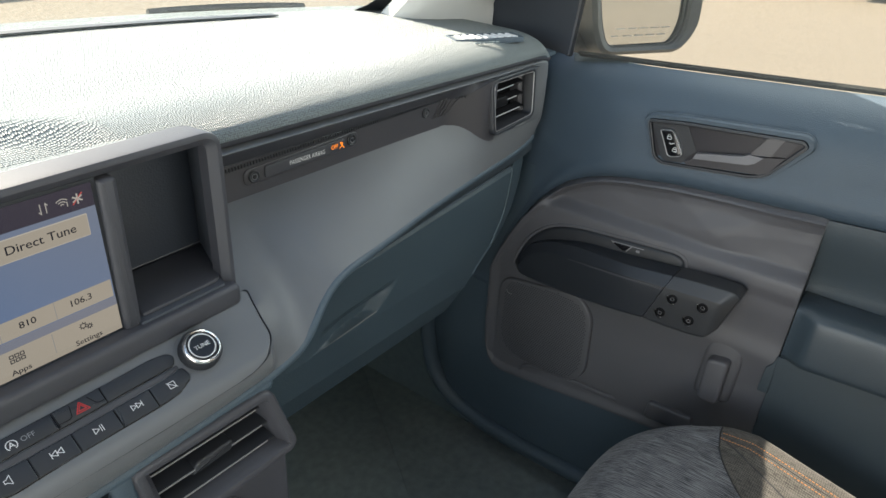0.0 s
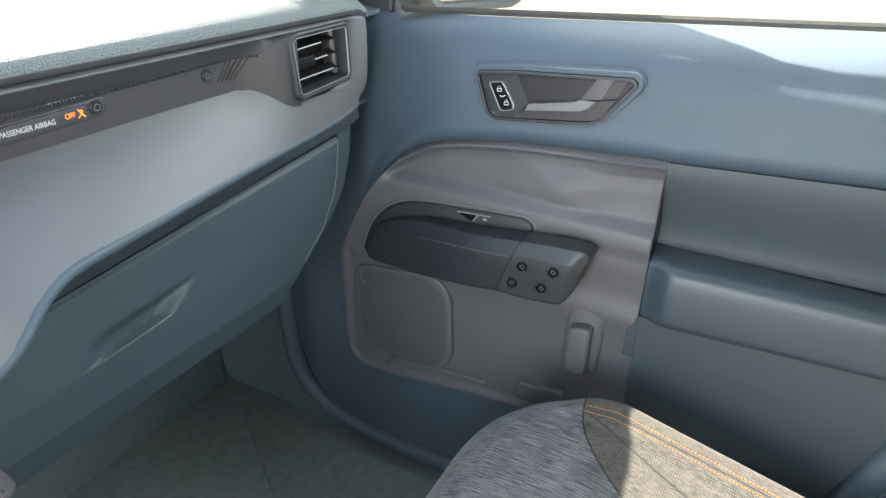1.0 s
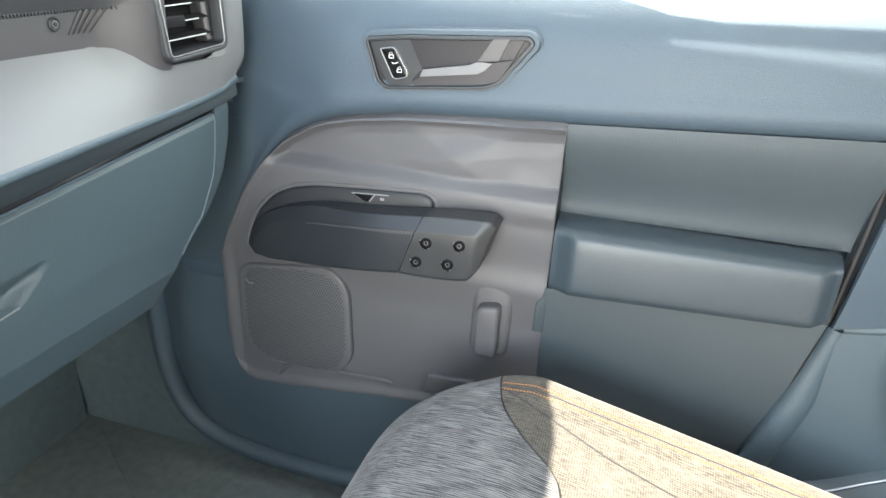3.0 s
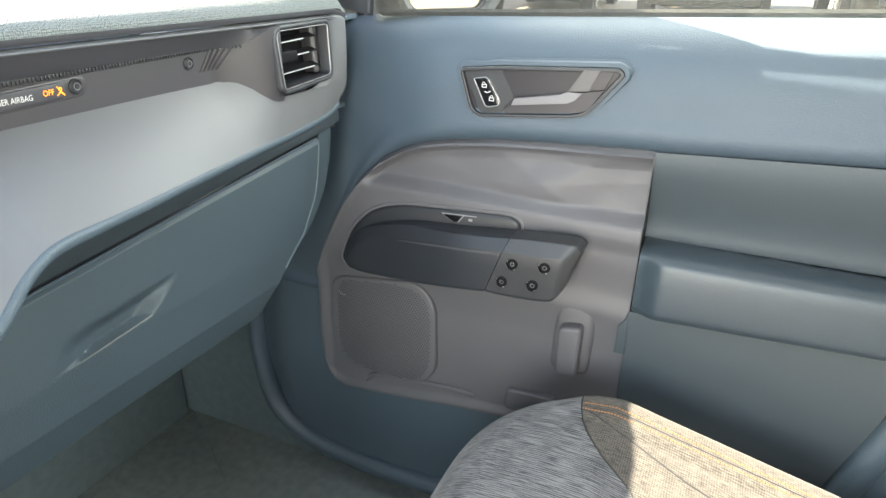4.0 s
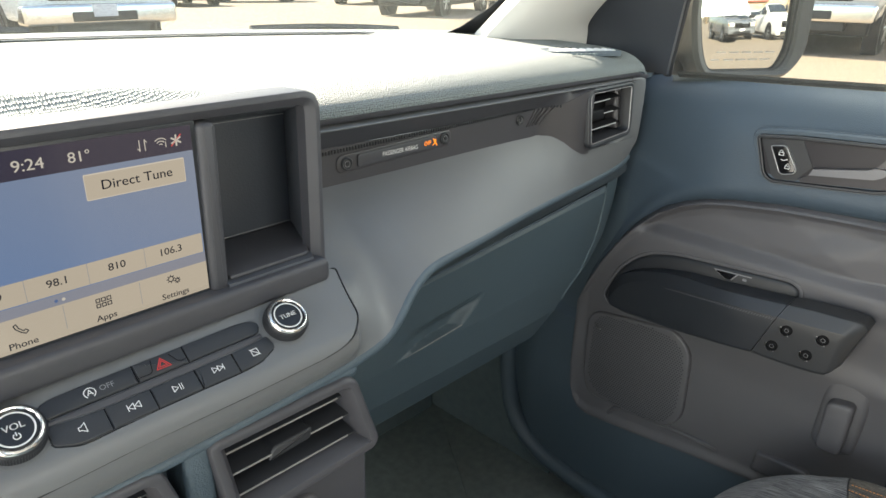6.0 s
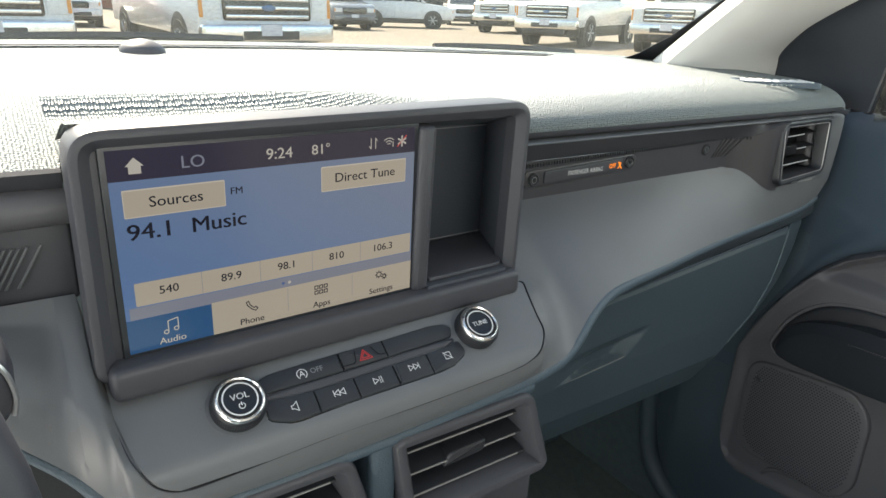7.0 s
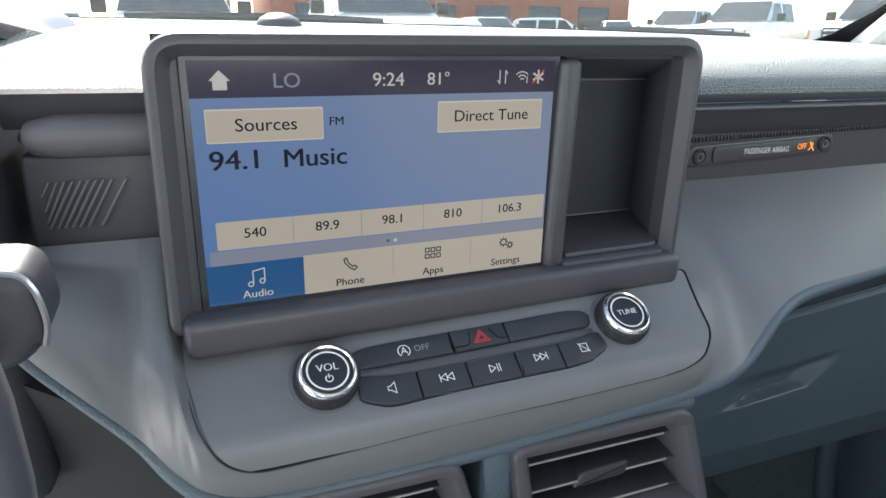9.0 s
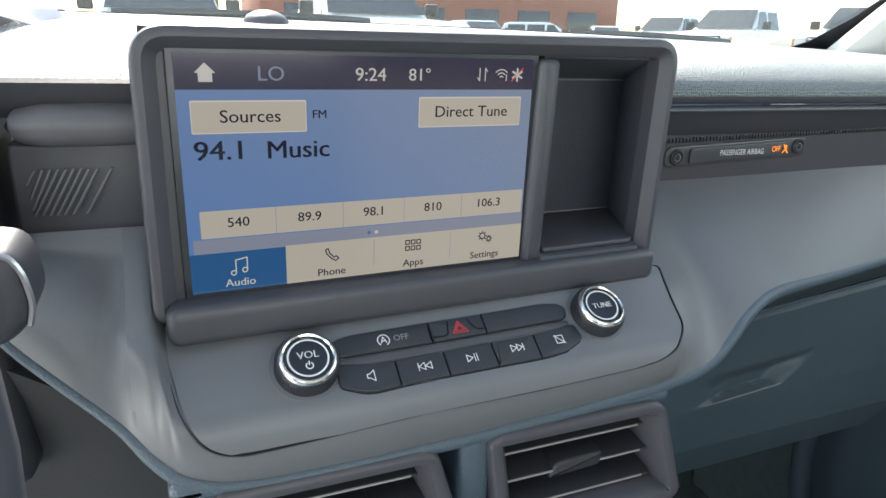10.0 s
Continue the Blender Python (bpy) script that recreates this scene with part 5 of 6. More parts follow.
def upper(s, t):
    y = 0.72 + (-0.162 - 0.72) * s
    zb, top = trim_foot(y), sill_z(y)
    z = zb + (top - zb) * t
    x = 1.005 + 0.064 * math.exp(-max(top - z, 0) / 0.026) + 0.010 * math.exp(-(z - zb) / 0.006) - 0.003 * math.exp(-(z - zb - 0.02) ** 2 / 0.0002) + 0.026 * smooth(0.43, 0.60, y)
    return V((x, y + 0.05 * max(0.0, 1.226 - z) * smooth(0.1, -0.16, y), z))


part("upper_trim", sheet(upper, 150, 70, 0.004), TEAL, door, "slate blue grained upper trim with a rounded shoulder")
bm = sheet(lambda s, t: V((1.075 + 0.010 * t, 0.556 - 0.72 * s, sill_z(0.556 - 0.72 * s) + 0.002 + 0.006 * (1 - t))), 30, 2, 0.004)
part("window_sweep", bm, RUBBER, door, "black rubber strip at the foot of the window")


def base_surface(s, t):
    """The lower trim: a slate blue border round the grey insert, with a rounded front lower corner."""
    z = 0.585 + (1.160 - 0.585) * t
    front = 0.792 - 0.115 * smooth(0.700, 0.585, z) ** 1.5
    y = front + (0.172 - front) * s
    return V((1.034 + 0.014 * smooth(0.76, 0.62, z) + 0.020 * smooth(0.72, 0.79, y), y, z))


part("lower_trim", sheet(base_surface, 60, 50, 0.004), TEAL_LOW, door, "slate blue lower trim")
part("rear_trim", sheet(lambda s, t: V((1.040, 0.150 + (rear_edge(0.58 + 0.16 * t) - 0.150) * s, 0.58 + 0.16 * t)), 10, 6, 0.004), TEAL_LOW, door, "slate blue lower rear trim")
part("foot_roll", tube([spline([(1.052, 0.798, 0.980), (1.048, 0.797, 0.85), (1.045, 0.790, 0.730), (1.043, 0.764, 0.645), (1.042, 0.708, 0.598), (1.042, 0.62, 0.578), (1.042, 0.50, 0.575), (1.042, 0.2, 0.590), (1.042, -0.03, 0.590)], k / 60) for k in range(61)], 0.017, 12), TEAL_LOW, door, "rounded lower edge of the door")


FACETS = ((0.9, 1.395, 0.0060), (-0.55, 0.985, 0.0055), (0.15, 1.192, 0.0050), (0.45, 1.285, 0.0050), (-0.12, 1.098, 0.0040))
INSERT_FOOT = [(0.15, 0.792), (0.30, 0.775), (0.399, 0.765), (0.493, 0.752), (0.56, 0.744), (0.594, 0.741), (0.612, 0.746), (0.623, 0.758), (0.632, 0.785), (0.640, 0.86), (0.646, 0.893)]


def insert_x(y, z):
    x = 1.008 + 0.010 * smooth(1.02, 0.93, z)
    # the pressed upper field, in shallow facets that meet in creases
    f = 0.0
    for a, c, w in FACETS:
        d = a * y + z - c
        f += w * min(abs(d) / 0.05, 1.0)
    f *= smooth(1.112, 1.130, z) * smooth(0.0, 0.014, table(INSERT_TOP, y) - z)
    # a lit shelf above the pull handle and the hollow behind its free end
    shelf = -0.006 * smooth(1.128, 1.106, z) * smooth(1.02, 1.08, z)
    hollow = 0.006 * smooth(0.305, 0.255, y) * smooth(1.100, 1.075, z) * smooth(0.985, 1.02, z)
    return x + f * 0.60 + shelf + hollow


def insert_point(s, t):
    y = 0.168 + (0.645 - 0.168) * (1 - (1 - s) ** 1.6)
    zt = table(INSERT_TOP, y - 0.006) + 0.004
    zb = table(INSERT_FOOT, y)
    z = zb + (zt - zb) * t
    rim = min((zt - z), (z - zb), (0.648 - y) * 0.9)
    x = insert_x(y, z) + 0.020 * (1 - smooth(0.0, 0.012, rim)) - 0.004 * smooth(0.0, 0.010, rim) * (1 - smooth(0.014, 0.030, rim))
    return V((x, y, z))


part("insert", sheet(insert_point, 180, 160, 0.003), GREY, door, "warm grey pressed insert with shallow facets", sharp=9)
part("insert_edge", sheet(lambda s, t: V((1.0085 + 0.010 * smooth(1.02, 0.93, 1.00 + 0.202 * t) + 0.05 * s, 0.1685, 1.00 + 0.202 * t)), 2, 30, 0.001), BLACK, door, "dark gap behind the insert's rear edge")

# the pull handle and its switch
POCKET = rounded([(-0.582, 0.992), (-0.573, 1.020), (-0.560, 1.046), (-0.535, 1.072), (-0.513, 1.084), (-0.479, 1.0925), (-0.390, 1.0995), (-0.327, 1.1035), (-0.3145, 1.097), (-0.3125, 1.070), (-0.40, 1.02), (-0.552, 0.977), (-0.574, 0.982)], [0.012, 0.02, 0.02, 0.02, 0.02, 0.03, 0.02, 0.007, 0.007, 0.002, 0.002, 0.01, 0.008], 6)
part("switch_pod", plate([V(p) for p in POCKET], -0.004, 0.010, 0.005, doorside(1.008)), BLACK, door, "black switch pod")
part("pod_rim", frame_ring(inset([V(p) for p in POCKET], -0.0055), 0.006, -0.006, 0.0075, 0.0026, doorside(1.008)), GREY, door, "warm grey rounded rim of the pod")
strokes([[(-0.422, 1.0925), (-0.373, 1.0955)], [(-0.422, 1.0925), (-0.406, 1.0840)], [(-0.398, 1.0840), (-0.391, 1.0935)]], 0.0007, doorside(0.9976), PRINT_GREY, door, "window_switch", "thin outline of the window switch")
part("window_switch", plate([V(p) for p in rounded([(-0.419, 1.0915), (-0.405, 1.0840), (-0.399, 1.0845), (-0.393, 1.0930)], 0.002)], 0, 0.003, 0.001, doorside(0.998)), GLOSS_BLACK, door)
part("window_symbol", plate([V(p) for p in rounded(rect(-0.3840, 1.0875, -0.3785, 1.0910), 0.001)], 0, 0.0006, 0.0002, doorside(0.998)), PRINT_GREY, door)


def handle_map(a, b, h=0.0):
    """The handle sweeps inboard towards the rear."""
    y = -a
    return V((0.998 - 0.030 * smooth(0.57, 0.36, y) - h, y, b))


def handle_columns(cols, n):
    """A piece of the handle: lower edge, crease and upper edge of each section as (along, up, height)."""
    rings = []
    for k in range(n + 1):
        lo, cr, up = [spline([c[i] for c in cols], k / n) for i in range(3)]
        row = [(lo.x, lo.y, lo.z - 0.030), (lo.x, lo.y, lo.z - 0.004), (lo.x, lo.y + 0.0012, lo.z - 0.0012), (lo.x + 0.08 * (cr.x - lo.x), lo.y + 0.08 * (cr.y - lo.y), lo.z)]
        row += [tuple(lo.lerp(cr, q)) for q in (0.4, 0.7, 0.96)] + [tuple(cr.lerp(up, q)) for q in (0.04, 0.5, 0.93)]
        row += [(up.x, up.y - 0.0002, up.z - 0.0020), (up.x, up.y, up.z - 0.005), (up.x, up.y, up.z - 0.030)]
        rings.append([handle_map(*p) for p in row])
    return rings_mesh(rings)


GRIP = [((-0.574, 0.990, 0.000), (-0.5760, 0.9950, 0.0000), (-0.5760, 0.9970, -0.0020)), ((-0.566, 0.984, 0.006), (-0.5680, 0.9990, 0.0080), (-0.5715, 1.0130, 0.0020)), ((-0.545, 0.982, 0.010), (-0.5480, 1.0250, 0.0120), (-0.5540, 1.0400, 0.0050)),
        ((-0.510, 0.986, 0.011), (-0.5150, 1.0450, 0.0130), (-0.5180, 1.0600, 0.0060)), ((-0.461, 0.993, 0.011), (-0.4660, 1.0565, 0.0130), (-0.4640, 1.0745, 0.0040)), ((-0.404, 1.003, 0.011), (-0.4000, 1.0660, 0.0130), (-0.4040, 1.0800, 0.0030)),
        ((-0.3438, 1.0119, 0.011), (-0.3223, 1.0729, 0.0130), (-0.3158, 1.0899, 0.0030))]
HANDLE_END = [((-0.3430, 1.0120, 0.011), (-0.3215, 1.0730, 0.0130), (-0.3150, 1.0900, 0.0030)), ((-0.3054, 1.0125, 0.011), (-0.2960, 1.0745, 0.0130), (-0.2900, 1.0930, 0.0030)), ((-0.2640, 1.0165, 0.011), (-0.2600, 1.0775, 0.0130), (-0.2480, 1.0955, 0.0030)),
              ((-0.2535, 1.0220, 0.010), (-0.2470, 1.0770, 0.0120), (-0.2350, 1.0945, 0.0020)), ((-0.2450, 1.0340, 0.006), (-0.2370, 1.0660, 0.0060), (-0.2285, 1.0890, 0.0000)), ((-0.2435, 1.0370, 0.000), (-0.2355, 1.0640, 0.0000), (-0.2280, 1.0870, -0.0040))]
part("pull_handle", handle_columns(GRIP, 60), HANDLE, door, "black moulded pull handle with a satin upper bevel", sharp=15)
part("handle_end", handle_columns(HANDLE_END, 40), HANDLE_TIP, door, "warm black end piece of the handle", sharp=15)
bm = bmesh.new()
for k in range(43):
    a = -0.474 + k * 0.0035
    z = table([(-0.515, 1.045), (-0.466, 1.0565), (-0.400, 1.0660), (-0.322, 1.0730)], a) - 0.0026
    g = 0.0006 + 0.0016 * k / 46
    plate([V(p) for p in ((a - g * 0.5, z - g), (a + 0.0014 - g * 0.5, z - g), (a + 0.0016 + g * 0.5, z + g), (a + g * 0.5, z + g))], 0.010, 0.0138, 0.0004, handle_map, bm)
# grey on the black handle paints the light the notches catch
part("notch_line", bm, GREY, door, "row of fine slanted notches, pale for the light they catch", kind="stuff")
for a, b in ((-0.3073, 1.0607), (-0.2669, 1.0643), (-0.3193, 1.0340), (-0.2800, 1.0378)):
    f = lambda u, v, h=0.0, a=a, b=b: handle_map(a + u, b + v, 0.0122 + h)
    s = part("screw", lathe([(0.0066, -0.001), (0.0066, 0.0008), (0.0056, 0.0014), (0.0046, 0.0006), (0.0026, 0.0006), (0.0022, 0.0012), (0.0008, 0.0012)], f, 20), VENT_BLACK, door, "round black recessed screw cap")
    # bright arc on one side paints the screw's glint
    strokes([circle(0, 0, 0.0074, 18, 165, 290)], 0.0008, shifted(f, 0, 0, 0.0004), SATIN, s, "screw_glint")
    strokes([circle(0, 0, 0.0024, 12)], 0.0003, shifted(f, 0, 0, 0.0014), PRINT_GREY, s, "socket_ring")

# speaker grille: one plate with its holes as dark dimples
SPK = [V(p) for p in rounded([(-0.612, 0.952), (-0.462, 0.974), (-0.4345, 0.945), (-0.4300, 0.832), (-0.452, 0.803), (-0.598, 0.795), (-0.6095, 0.850)], [0.03, 0.04, 0.03, 0.03, 0.03, 0.05, 0.03], 7)]
sp = part("speaker_grille", plate(SPK, -0.006, 0.004, 0.004, doorside(1.014)), GREY, door, "grey perforated speaker grille")
bm = bmesh.new()
for i in range(44):
    for j in range(46):
        a, b = -0.608 + i * 0.0042 + (j % 2) * 0.0021, 0.800 + j * 0.0037
        if ((a + 0.520) / 0.082) ** 4 + ((b - 0.883) / 0.083) ** 4 < 0.86 and b < 0.955 + 0.14 * (a + 0.612) - 0.008:
            bm.faces.new([bm.verts.new(V((1.0097, -(a + 0.00145 * math.cos(q)), b + 0.00125 * math.sin(q)))) for q in (0, 1.05, 2.1, 3.14, 4.19, 5.24)])
part("grille_hole", bm, BLACK, sp, "fine round holes", kind="stuff")
strokes([circle(-0.588, 0.9320, 0.007, 10, 190, 300)], 0.0009, doorside(1.0093), PRINT_GREY, sp, "emblem", "small raised pale emblem")
# strap stop, map pocket, little ledges
part("strap_boss", plate([V(p) for p in rounded([(-0.2510, 0.894), (-0.2215, 0.894), (-0.2205, 0.971), (-0.2515, 0.966)], 0.010)], -0.01, 0.022, 0.005, doorside(1.016)), GREY, door, "grey moulded boss")
part("boss_base", plate([V(p) for p in rounded([(-0.262, 0.888), (-0.210, 0.888), (-0.206, 0.984), (-0.228, 0.998), (-0.250, 0.996), (-0.260, 0.982)], 0.014, 6)], -0.012, 0.005, 0.008, doorside(1.016)), GREY, door, "soft moulded swelling round the boss")
part("map_pocket", tube([spline([(1.020, 0.556, 0.772), (1.018, 0.540, 0.790), (1.017, 0.510, 0.799), (1.017, 0.450, 0.803), (1.017, 0.385, 0.806), (1.021, 0.372, 0.800)], k / 30) for k in range(31)], 0.0038, 8), GREY, door, "shallow map pocket rim")
part("ledge", plate([V(p) for p in rounded([(-0.322, 0.805), (-0.245, 0.812), (-0.250, 0.842), (-0.318, 0.838)], 0.006)], -0.006, 0.009, 0.004, doorside(1.018)), GREY, door)

# inner release and lock switch
RECESS = [V(p) for p in rounded([(-0.4055, 1.2785), (-0.3580, 1.2845), (-0.2180, 1.2935), (-0.2125, 1.2880), (-0.2480, 1.2420), (-0.2650, 1.2360), (-0.3790, 1.2245), (-0.3900, 1.2320)], [0.006, 0.01, 0.005, 0.004, 0.010, 0.01, 0.008, 0.008], 5)]
df = doorside(1.0065)
part("release_surround", frame_ring(inset(RECESS, -0.0095), 0.0105, -0.004, 0.0014, 0.0075, df), TEAL, door, "chamfered slate blue surround")
bez = part("release_bezel", frame_ring(inset(RECESS, -0.001), 0.0042, -0.012, 0.0055, 0.0014, df), BLACK, door, "black bezel")
part("bezel_line", tube([df(p.x, p.y, 0.0052) for p in inset(RECESS, -0.0010)], 0.0004, 5, closed=True), SLATE, bez, "thin bright line round the bezel")
part("release_cup", plate(RECESS, -0.012, 0.0006, 0.0004, df), CUP, door, "dark cup behind the release", sharp=12)
SWITCH = [V(p) for p in rounded([(-0.3870, 1.2690), (-0.3830, 1.2700), (-0.3720, 1.2720), (-0.3680, 1.2700), (-0.3540, 1.2480), (-0.3530, 1.2430), (-0.3550, 1.2400), (-0.3660, 1.2370), (-0.3710, 1.2380)], 0.002)]
part("lock_bed", plate([V(p) for p in rounded([(-0.4010, 1.2760), (-0.3980, 1.2780), (-0.3550, 1.2840), (-0.3360, 1.2510), (-0.3470, 1.2390), (-0.3500, 1.2310), (-0.3750, 1.2280), (-0.3800, 1.2320)], 0.003)], 0, 0.0016, 0.0004, df), BLACK, door, "dark bed of the lock switch", sharp=12)
lock = part("lock_switch", plate(SWITCH, 0, 0.0050, 0.002, df), GLOSS_BLACK, door, "black lock switch with a silver outline")
part("switch_outline", frame_ring(inset(SWITCH, -0.0003), 0.0009, 0.002, 0.0058, 0.0003, df), SATIN, lock, "thin silver outline")
for (u, v, opened) in ((-0.3730, 1.2630, 1), (-0.3630, 1.2480, 0)):
    g = shifted(df, u, v, 0.0053)
    strokes([[(-0.0026, -0.0030), (0.0026, -0.0030), (0.0026, 0.0004), (-0.0026, 0.0004), (-0.0026, -0.0030)], circle(-0.0006 if opened else 0, 0.0012, 0.0018, 8, 0 if opened else -20, 170 if opened else 200)], 0.00045, g, PRINT, lock, "lock_symbol")
strokes([[(-0.3720, 1.2550), (-0.3690, 1.2540), (-0.3650, 1.2560)]], 0.0005, shifted(df, 0, 0, 0.0053), PRINT, lock, "mark")
part("release_lever", slab([(-0.3340, 1.2510), (-0.2800, 1.2610), (-0.2720, 1.2650), (-0.2550, 1.2650), (-0.2630, 1.2560), (-0.2710, 1.2520), (-0.3370, 1.2430)], 0.001, 0.0086, df), LEVER, door, "light grey satin release lever", sharp=12)
# lever's faces in darker and paler paint, for how light falls on them
part("lever_root", slab([(-0.3480, 1.2350), (-0.3370, 1.2430), (-0.2710, 1.2520), (-0.2630, 1.2560), (-0.2550, 1.2650), (-0.2320, 1.2700), (-0.2460, 1.2480), (-0.2550, 1.2430), (-0.3440, 1.2320)], 0.0, 0.0058, df), ROOT, door, "lower face of the lever, darker for its shade", sharp=12)
part("lever_end", slab([(-0.2720, 1.2650), (-0.2560, 1.2900), (-0.2220, 1.2920), (-0.2320, 1.2710)], 0.0, 0.0048, df), ROOT, door, "bronze grey lever end", sharp=12)
part("lever_facet", slab([(-0.2720, 1.2650), (-0.2560, 1.2900), (-0.2380, 1.2910), (-0.2480, 1.2680)], 0.001, 0.0066, df), BRONZE, door, "facet of the lever end, paler for the light on it", sharp=12)

# armrest and the panels round it


def arm_point(s, t):
    """The armrest: s towards the rear, t round its section."""
    y = 0.166 + (-0.137 - 0.166) * s
    rise = 0.016 * s
    rows = [(0.0, 1.050, 1.0900 + rise * 0.1), (0.2, 1.032, 1.0925 + rise * 0.2), (0.34, 1.010, 1.0910 + rise * 0.3), (0.44, 0.9960, 1.0850 + rise * 0.4), (0.54, 0.9890, 1.0710 + rise * 0.5), (0.8, 0.9895, 1.0220 + rise), (0.9, 0.9930, 1.0080 + rise), (0.95, 1.001, 1.0030 + rise), (1.0, 1.03, 1.0030 + rise)]
    p = spline([r[1:] for r in rows], t)
    nose = smooth(0.0, 0.10, s) * smooth(1.0, 0.93, s)
    return V((p.x + (1 - nose) * 0.014 * (1 if t > 0.2 else 0.4), y, p.y))


part("armrest", sheet(arm_point, 60, 60, 0.004), ARM, door, "dark teal padded armrest")
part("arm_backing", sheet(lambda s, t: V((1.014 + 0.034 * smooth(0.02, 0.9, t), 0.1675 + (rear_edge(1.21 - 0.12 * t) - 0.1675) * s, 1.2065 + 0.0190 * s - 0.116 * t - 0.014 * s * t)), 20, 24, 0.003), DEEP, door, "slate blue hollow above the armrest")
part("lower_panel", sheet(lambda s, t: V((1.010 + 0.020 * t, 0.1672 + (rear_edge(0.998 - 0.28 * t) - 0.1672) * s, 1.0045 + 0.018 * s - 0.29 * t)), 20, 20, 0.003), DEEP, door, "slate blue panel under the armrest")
part("panel_tab", plate([V(p) for p in rounded([(-0.1660, 0.940), (-0.1660, 1.0035), (-0.1690, 1.0035), (-0.1715, 0.990), (-0.1785, 0.980), (-0.1795, 0.940)], 0.002)], -0.012, 0.0, 0.0016, doorside(1.0085)), DEEP, door, "slate blue stepped corner of the panel")

# pillar behind the door
part("pillar_base", sheet(lambda s, t: V((1.030 - 0.012 * math.sin(math.pi * s * 0.7) + 0.004 * (1 - t), rear_edge(1.010 - 0.45 * t) - 0.022 - 0.30 * s, 1.008 + 0.06 * s * (1 - t) - 0.45 * t)), 18, 24, 0.006), TEAL_LOW, None, "slate grey moulded centre pillar trim", kind="structure", category="pillar")
part("pillar_upper", sheet(lambda s, t: V((1.026 - 0.07 * t + 0.012 * s, rear_edge(1.015 + 0.72 * t) - 0.006 - 0.26 * s + 0.06 * smooth(0.1, 0.5, t) * s, 1.012 + 0.06 * s + 0.72 * t)), 12, 20, 0.006), TEAL, None, "grey green upper centre pillar trim", kind="structure", category="pillar")
part("pillar_edge", tube([(1.024 - 0.05 * (z - 1.01), rear_edge(z) - 0.012, z) for z in [1.014 + 0.012 * k for k in range(20)]], 0.0032, 8), GREY, None, "pale edge of the pillar trim", kind="structure", category="trim")
part("pillar_step", tube([spline([(1.030, -0.162, 1.010), (1.027, -0.20, 1.018), (1.022, -0.30, 1.042), (1.02, -0.42, 1.07)], k / 14) for k in range(15)], 0.006, 8), TEAL_DARK, None, "rounded step between the pillar trims", kind="structure", category="trim")
part("pillar_roll", tube([(1.040, rear_edge(z) - 0.020, z) for z in [1.005 - 0.0165 * k for k in range(27)]], [0.012 + 0.012 * smooth(0, 8, k) for k in range(27)], 14), TEAL_LOW, None, "rounded front edge of the pillar trim", kind="structure", category="trim")
part("rear_seal", tube([(1.032, rear_edge(z) - 0.003, z) for z in [1.235 - 0.0165 * k for k in range(41)]], 0.0036, 10), RUBBER, None, "black rubber seal along the rear of the door", kind="structure", category="seal")


def sill_cover(s, t):
    """The sill cover beside the seat: a slate hump with a pale metal strip at its foot."""
    y = -0.150 - 0.33 * s
    return V((1.030 - 0.075 * t, y, 0.792 + 0.045 * smooth(0, 0.4, s) + 0.06 * s - 0.075 * t * t))


part("sill_cover", sheet(sill_cover, 20, 12, 0.004), TEAL_LOW, None, "slate blue moulded sill cover", kind="structure", category="trim")
part("sill_line", tube([sill_cover(k / 20, 0.32) + V((-0.002, 0, 0.001)) for k in range(21)], 0.0013, 6), SATIN, None, "thin bright line along the sill cover", kind="structure", category="trim")
part("sill_strip", tube([sill_cover(k / 20, 0.98) + V((0, 0, 0.002)) for k in range(21)], 0.0060, 8), SATIN, None, "pale metal strip along the sill", kind="structure", category="trim")

# ---- passenger seat ----
seat = thing("passenger_seat", "grey melange cloth car seat with beige-grey bolsters and orange stitching", "car seat")


def cushion_z(x, y):
    """The cushion's top: high at the front, sinking towards the back, with raised side bolsters."""
    z = 0.922 - 0.010 * smooth(0.20, 0.32, y) + 0.23 * min(0, y - 0.16) * 0.9
    c = abs(x - 0.735) / 0.215
    z += 0.016 * smooth(0.45, 0.86, c) * smooth(0.30, 0.12, y)
    z -= 0.004 * (1 - smooth(0, 0.5, c))
    z -= 0.0035 * math.exp(-((c - 0.66) / 0.03) ** 2) * smooth(0.26, 0.20, y)
    return z


def cushion(s, t):
    """s across, t from back to front and down over the nose."""
    a = -1 + 2 * s
    wx = 0.215
    if t < 0.72:
        y = -0.32 + (0.255 + 0.32) * (t / 0.72)
        nose = 0.0
    else:
        nose = (t - 0.72) / 0.28
        y = 0.255 + 0.075 * math.sin(nose * 1.75)
    narrow = 0.060 * smooth(0.20, 0.34, y) ** 1.0 * (a * a)
    x = 0.735 + a * (wx - narrow)
    z = cushion_z(x, min(y, 0.255))
    z -= 0.11 * (1 - math.cos(nose * 1.57)) * 1.25
    edge = smooth(0.82, 1.0, abs(a))
    z -= 0.050 * edge * edge
    y -= 0.070 * (a * a) ** 2 * smooth(0.10, 0.30, y)
    return V((x, y, z))


def clipped(s0, s1, t0, t1, nu, nv, lift=0.0):
    return sheet(lambda s, t: cushion(s0 + (s1 - s0) * s, t0 + (t1 - t0) * t) + V((0, 0, lift)), nu, nv, 0.004)


# a curved seam parts the front panel from the seat behind it; on each side a crease and a stitched seam run back
def front_t(s):
    return table([(0.0, 0.515), (0.06, 0.525), (0.086, 0.532), (0.12, 0.537), (0.165, 0.555), (0.22, 0.594), (0.293, 0.629), (0.42, 0.672), (0.5, 0.700)], abs(s - 0.5))


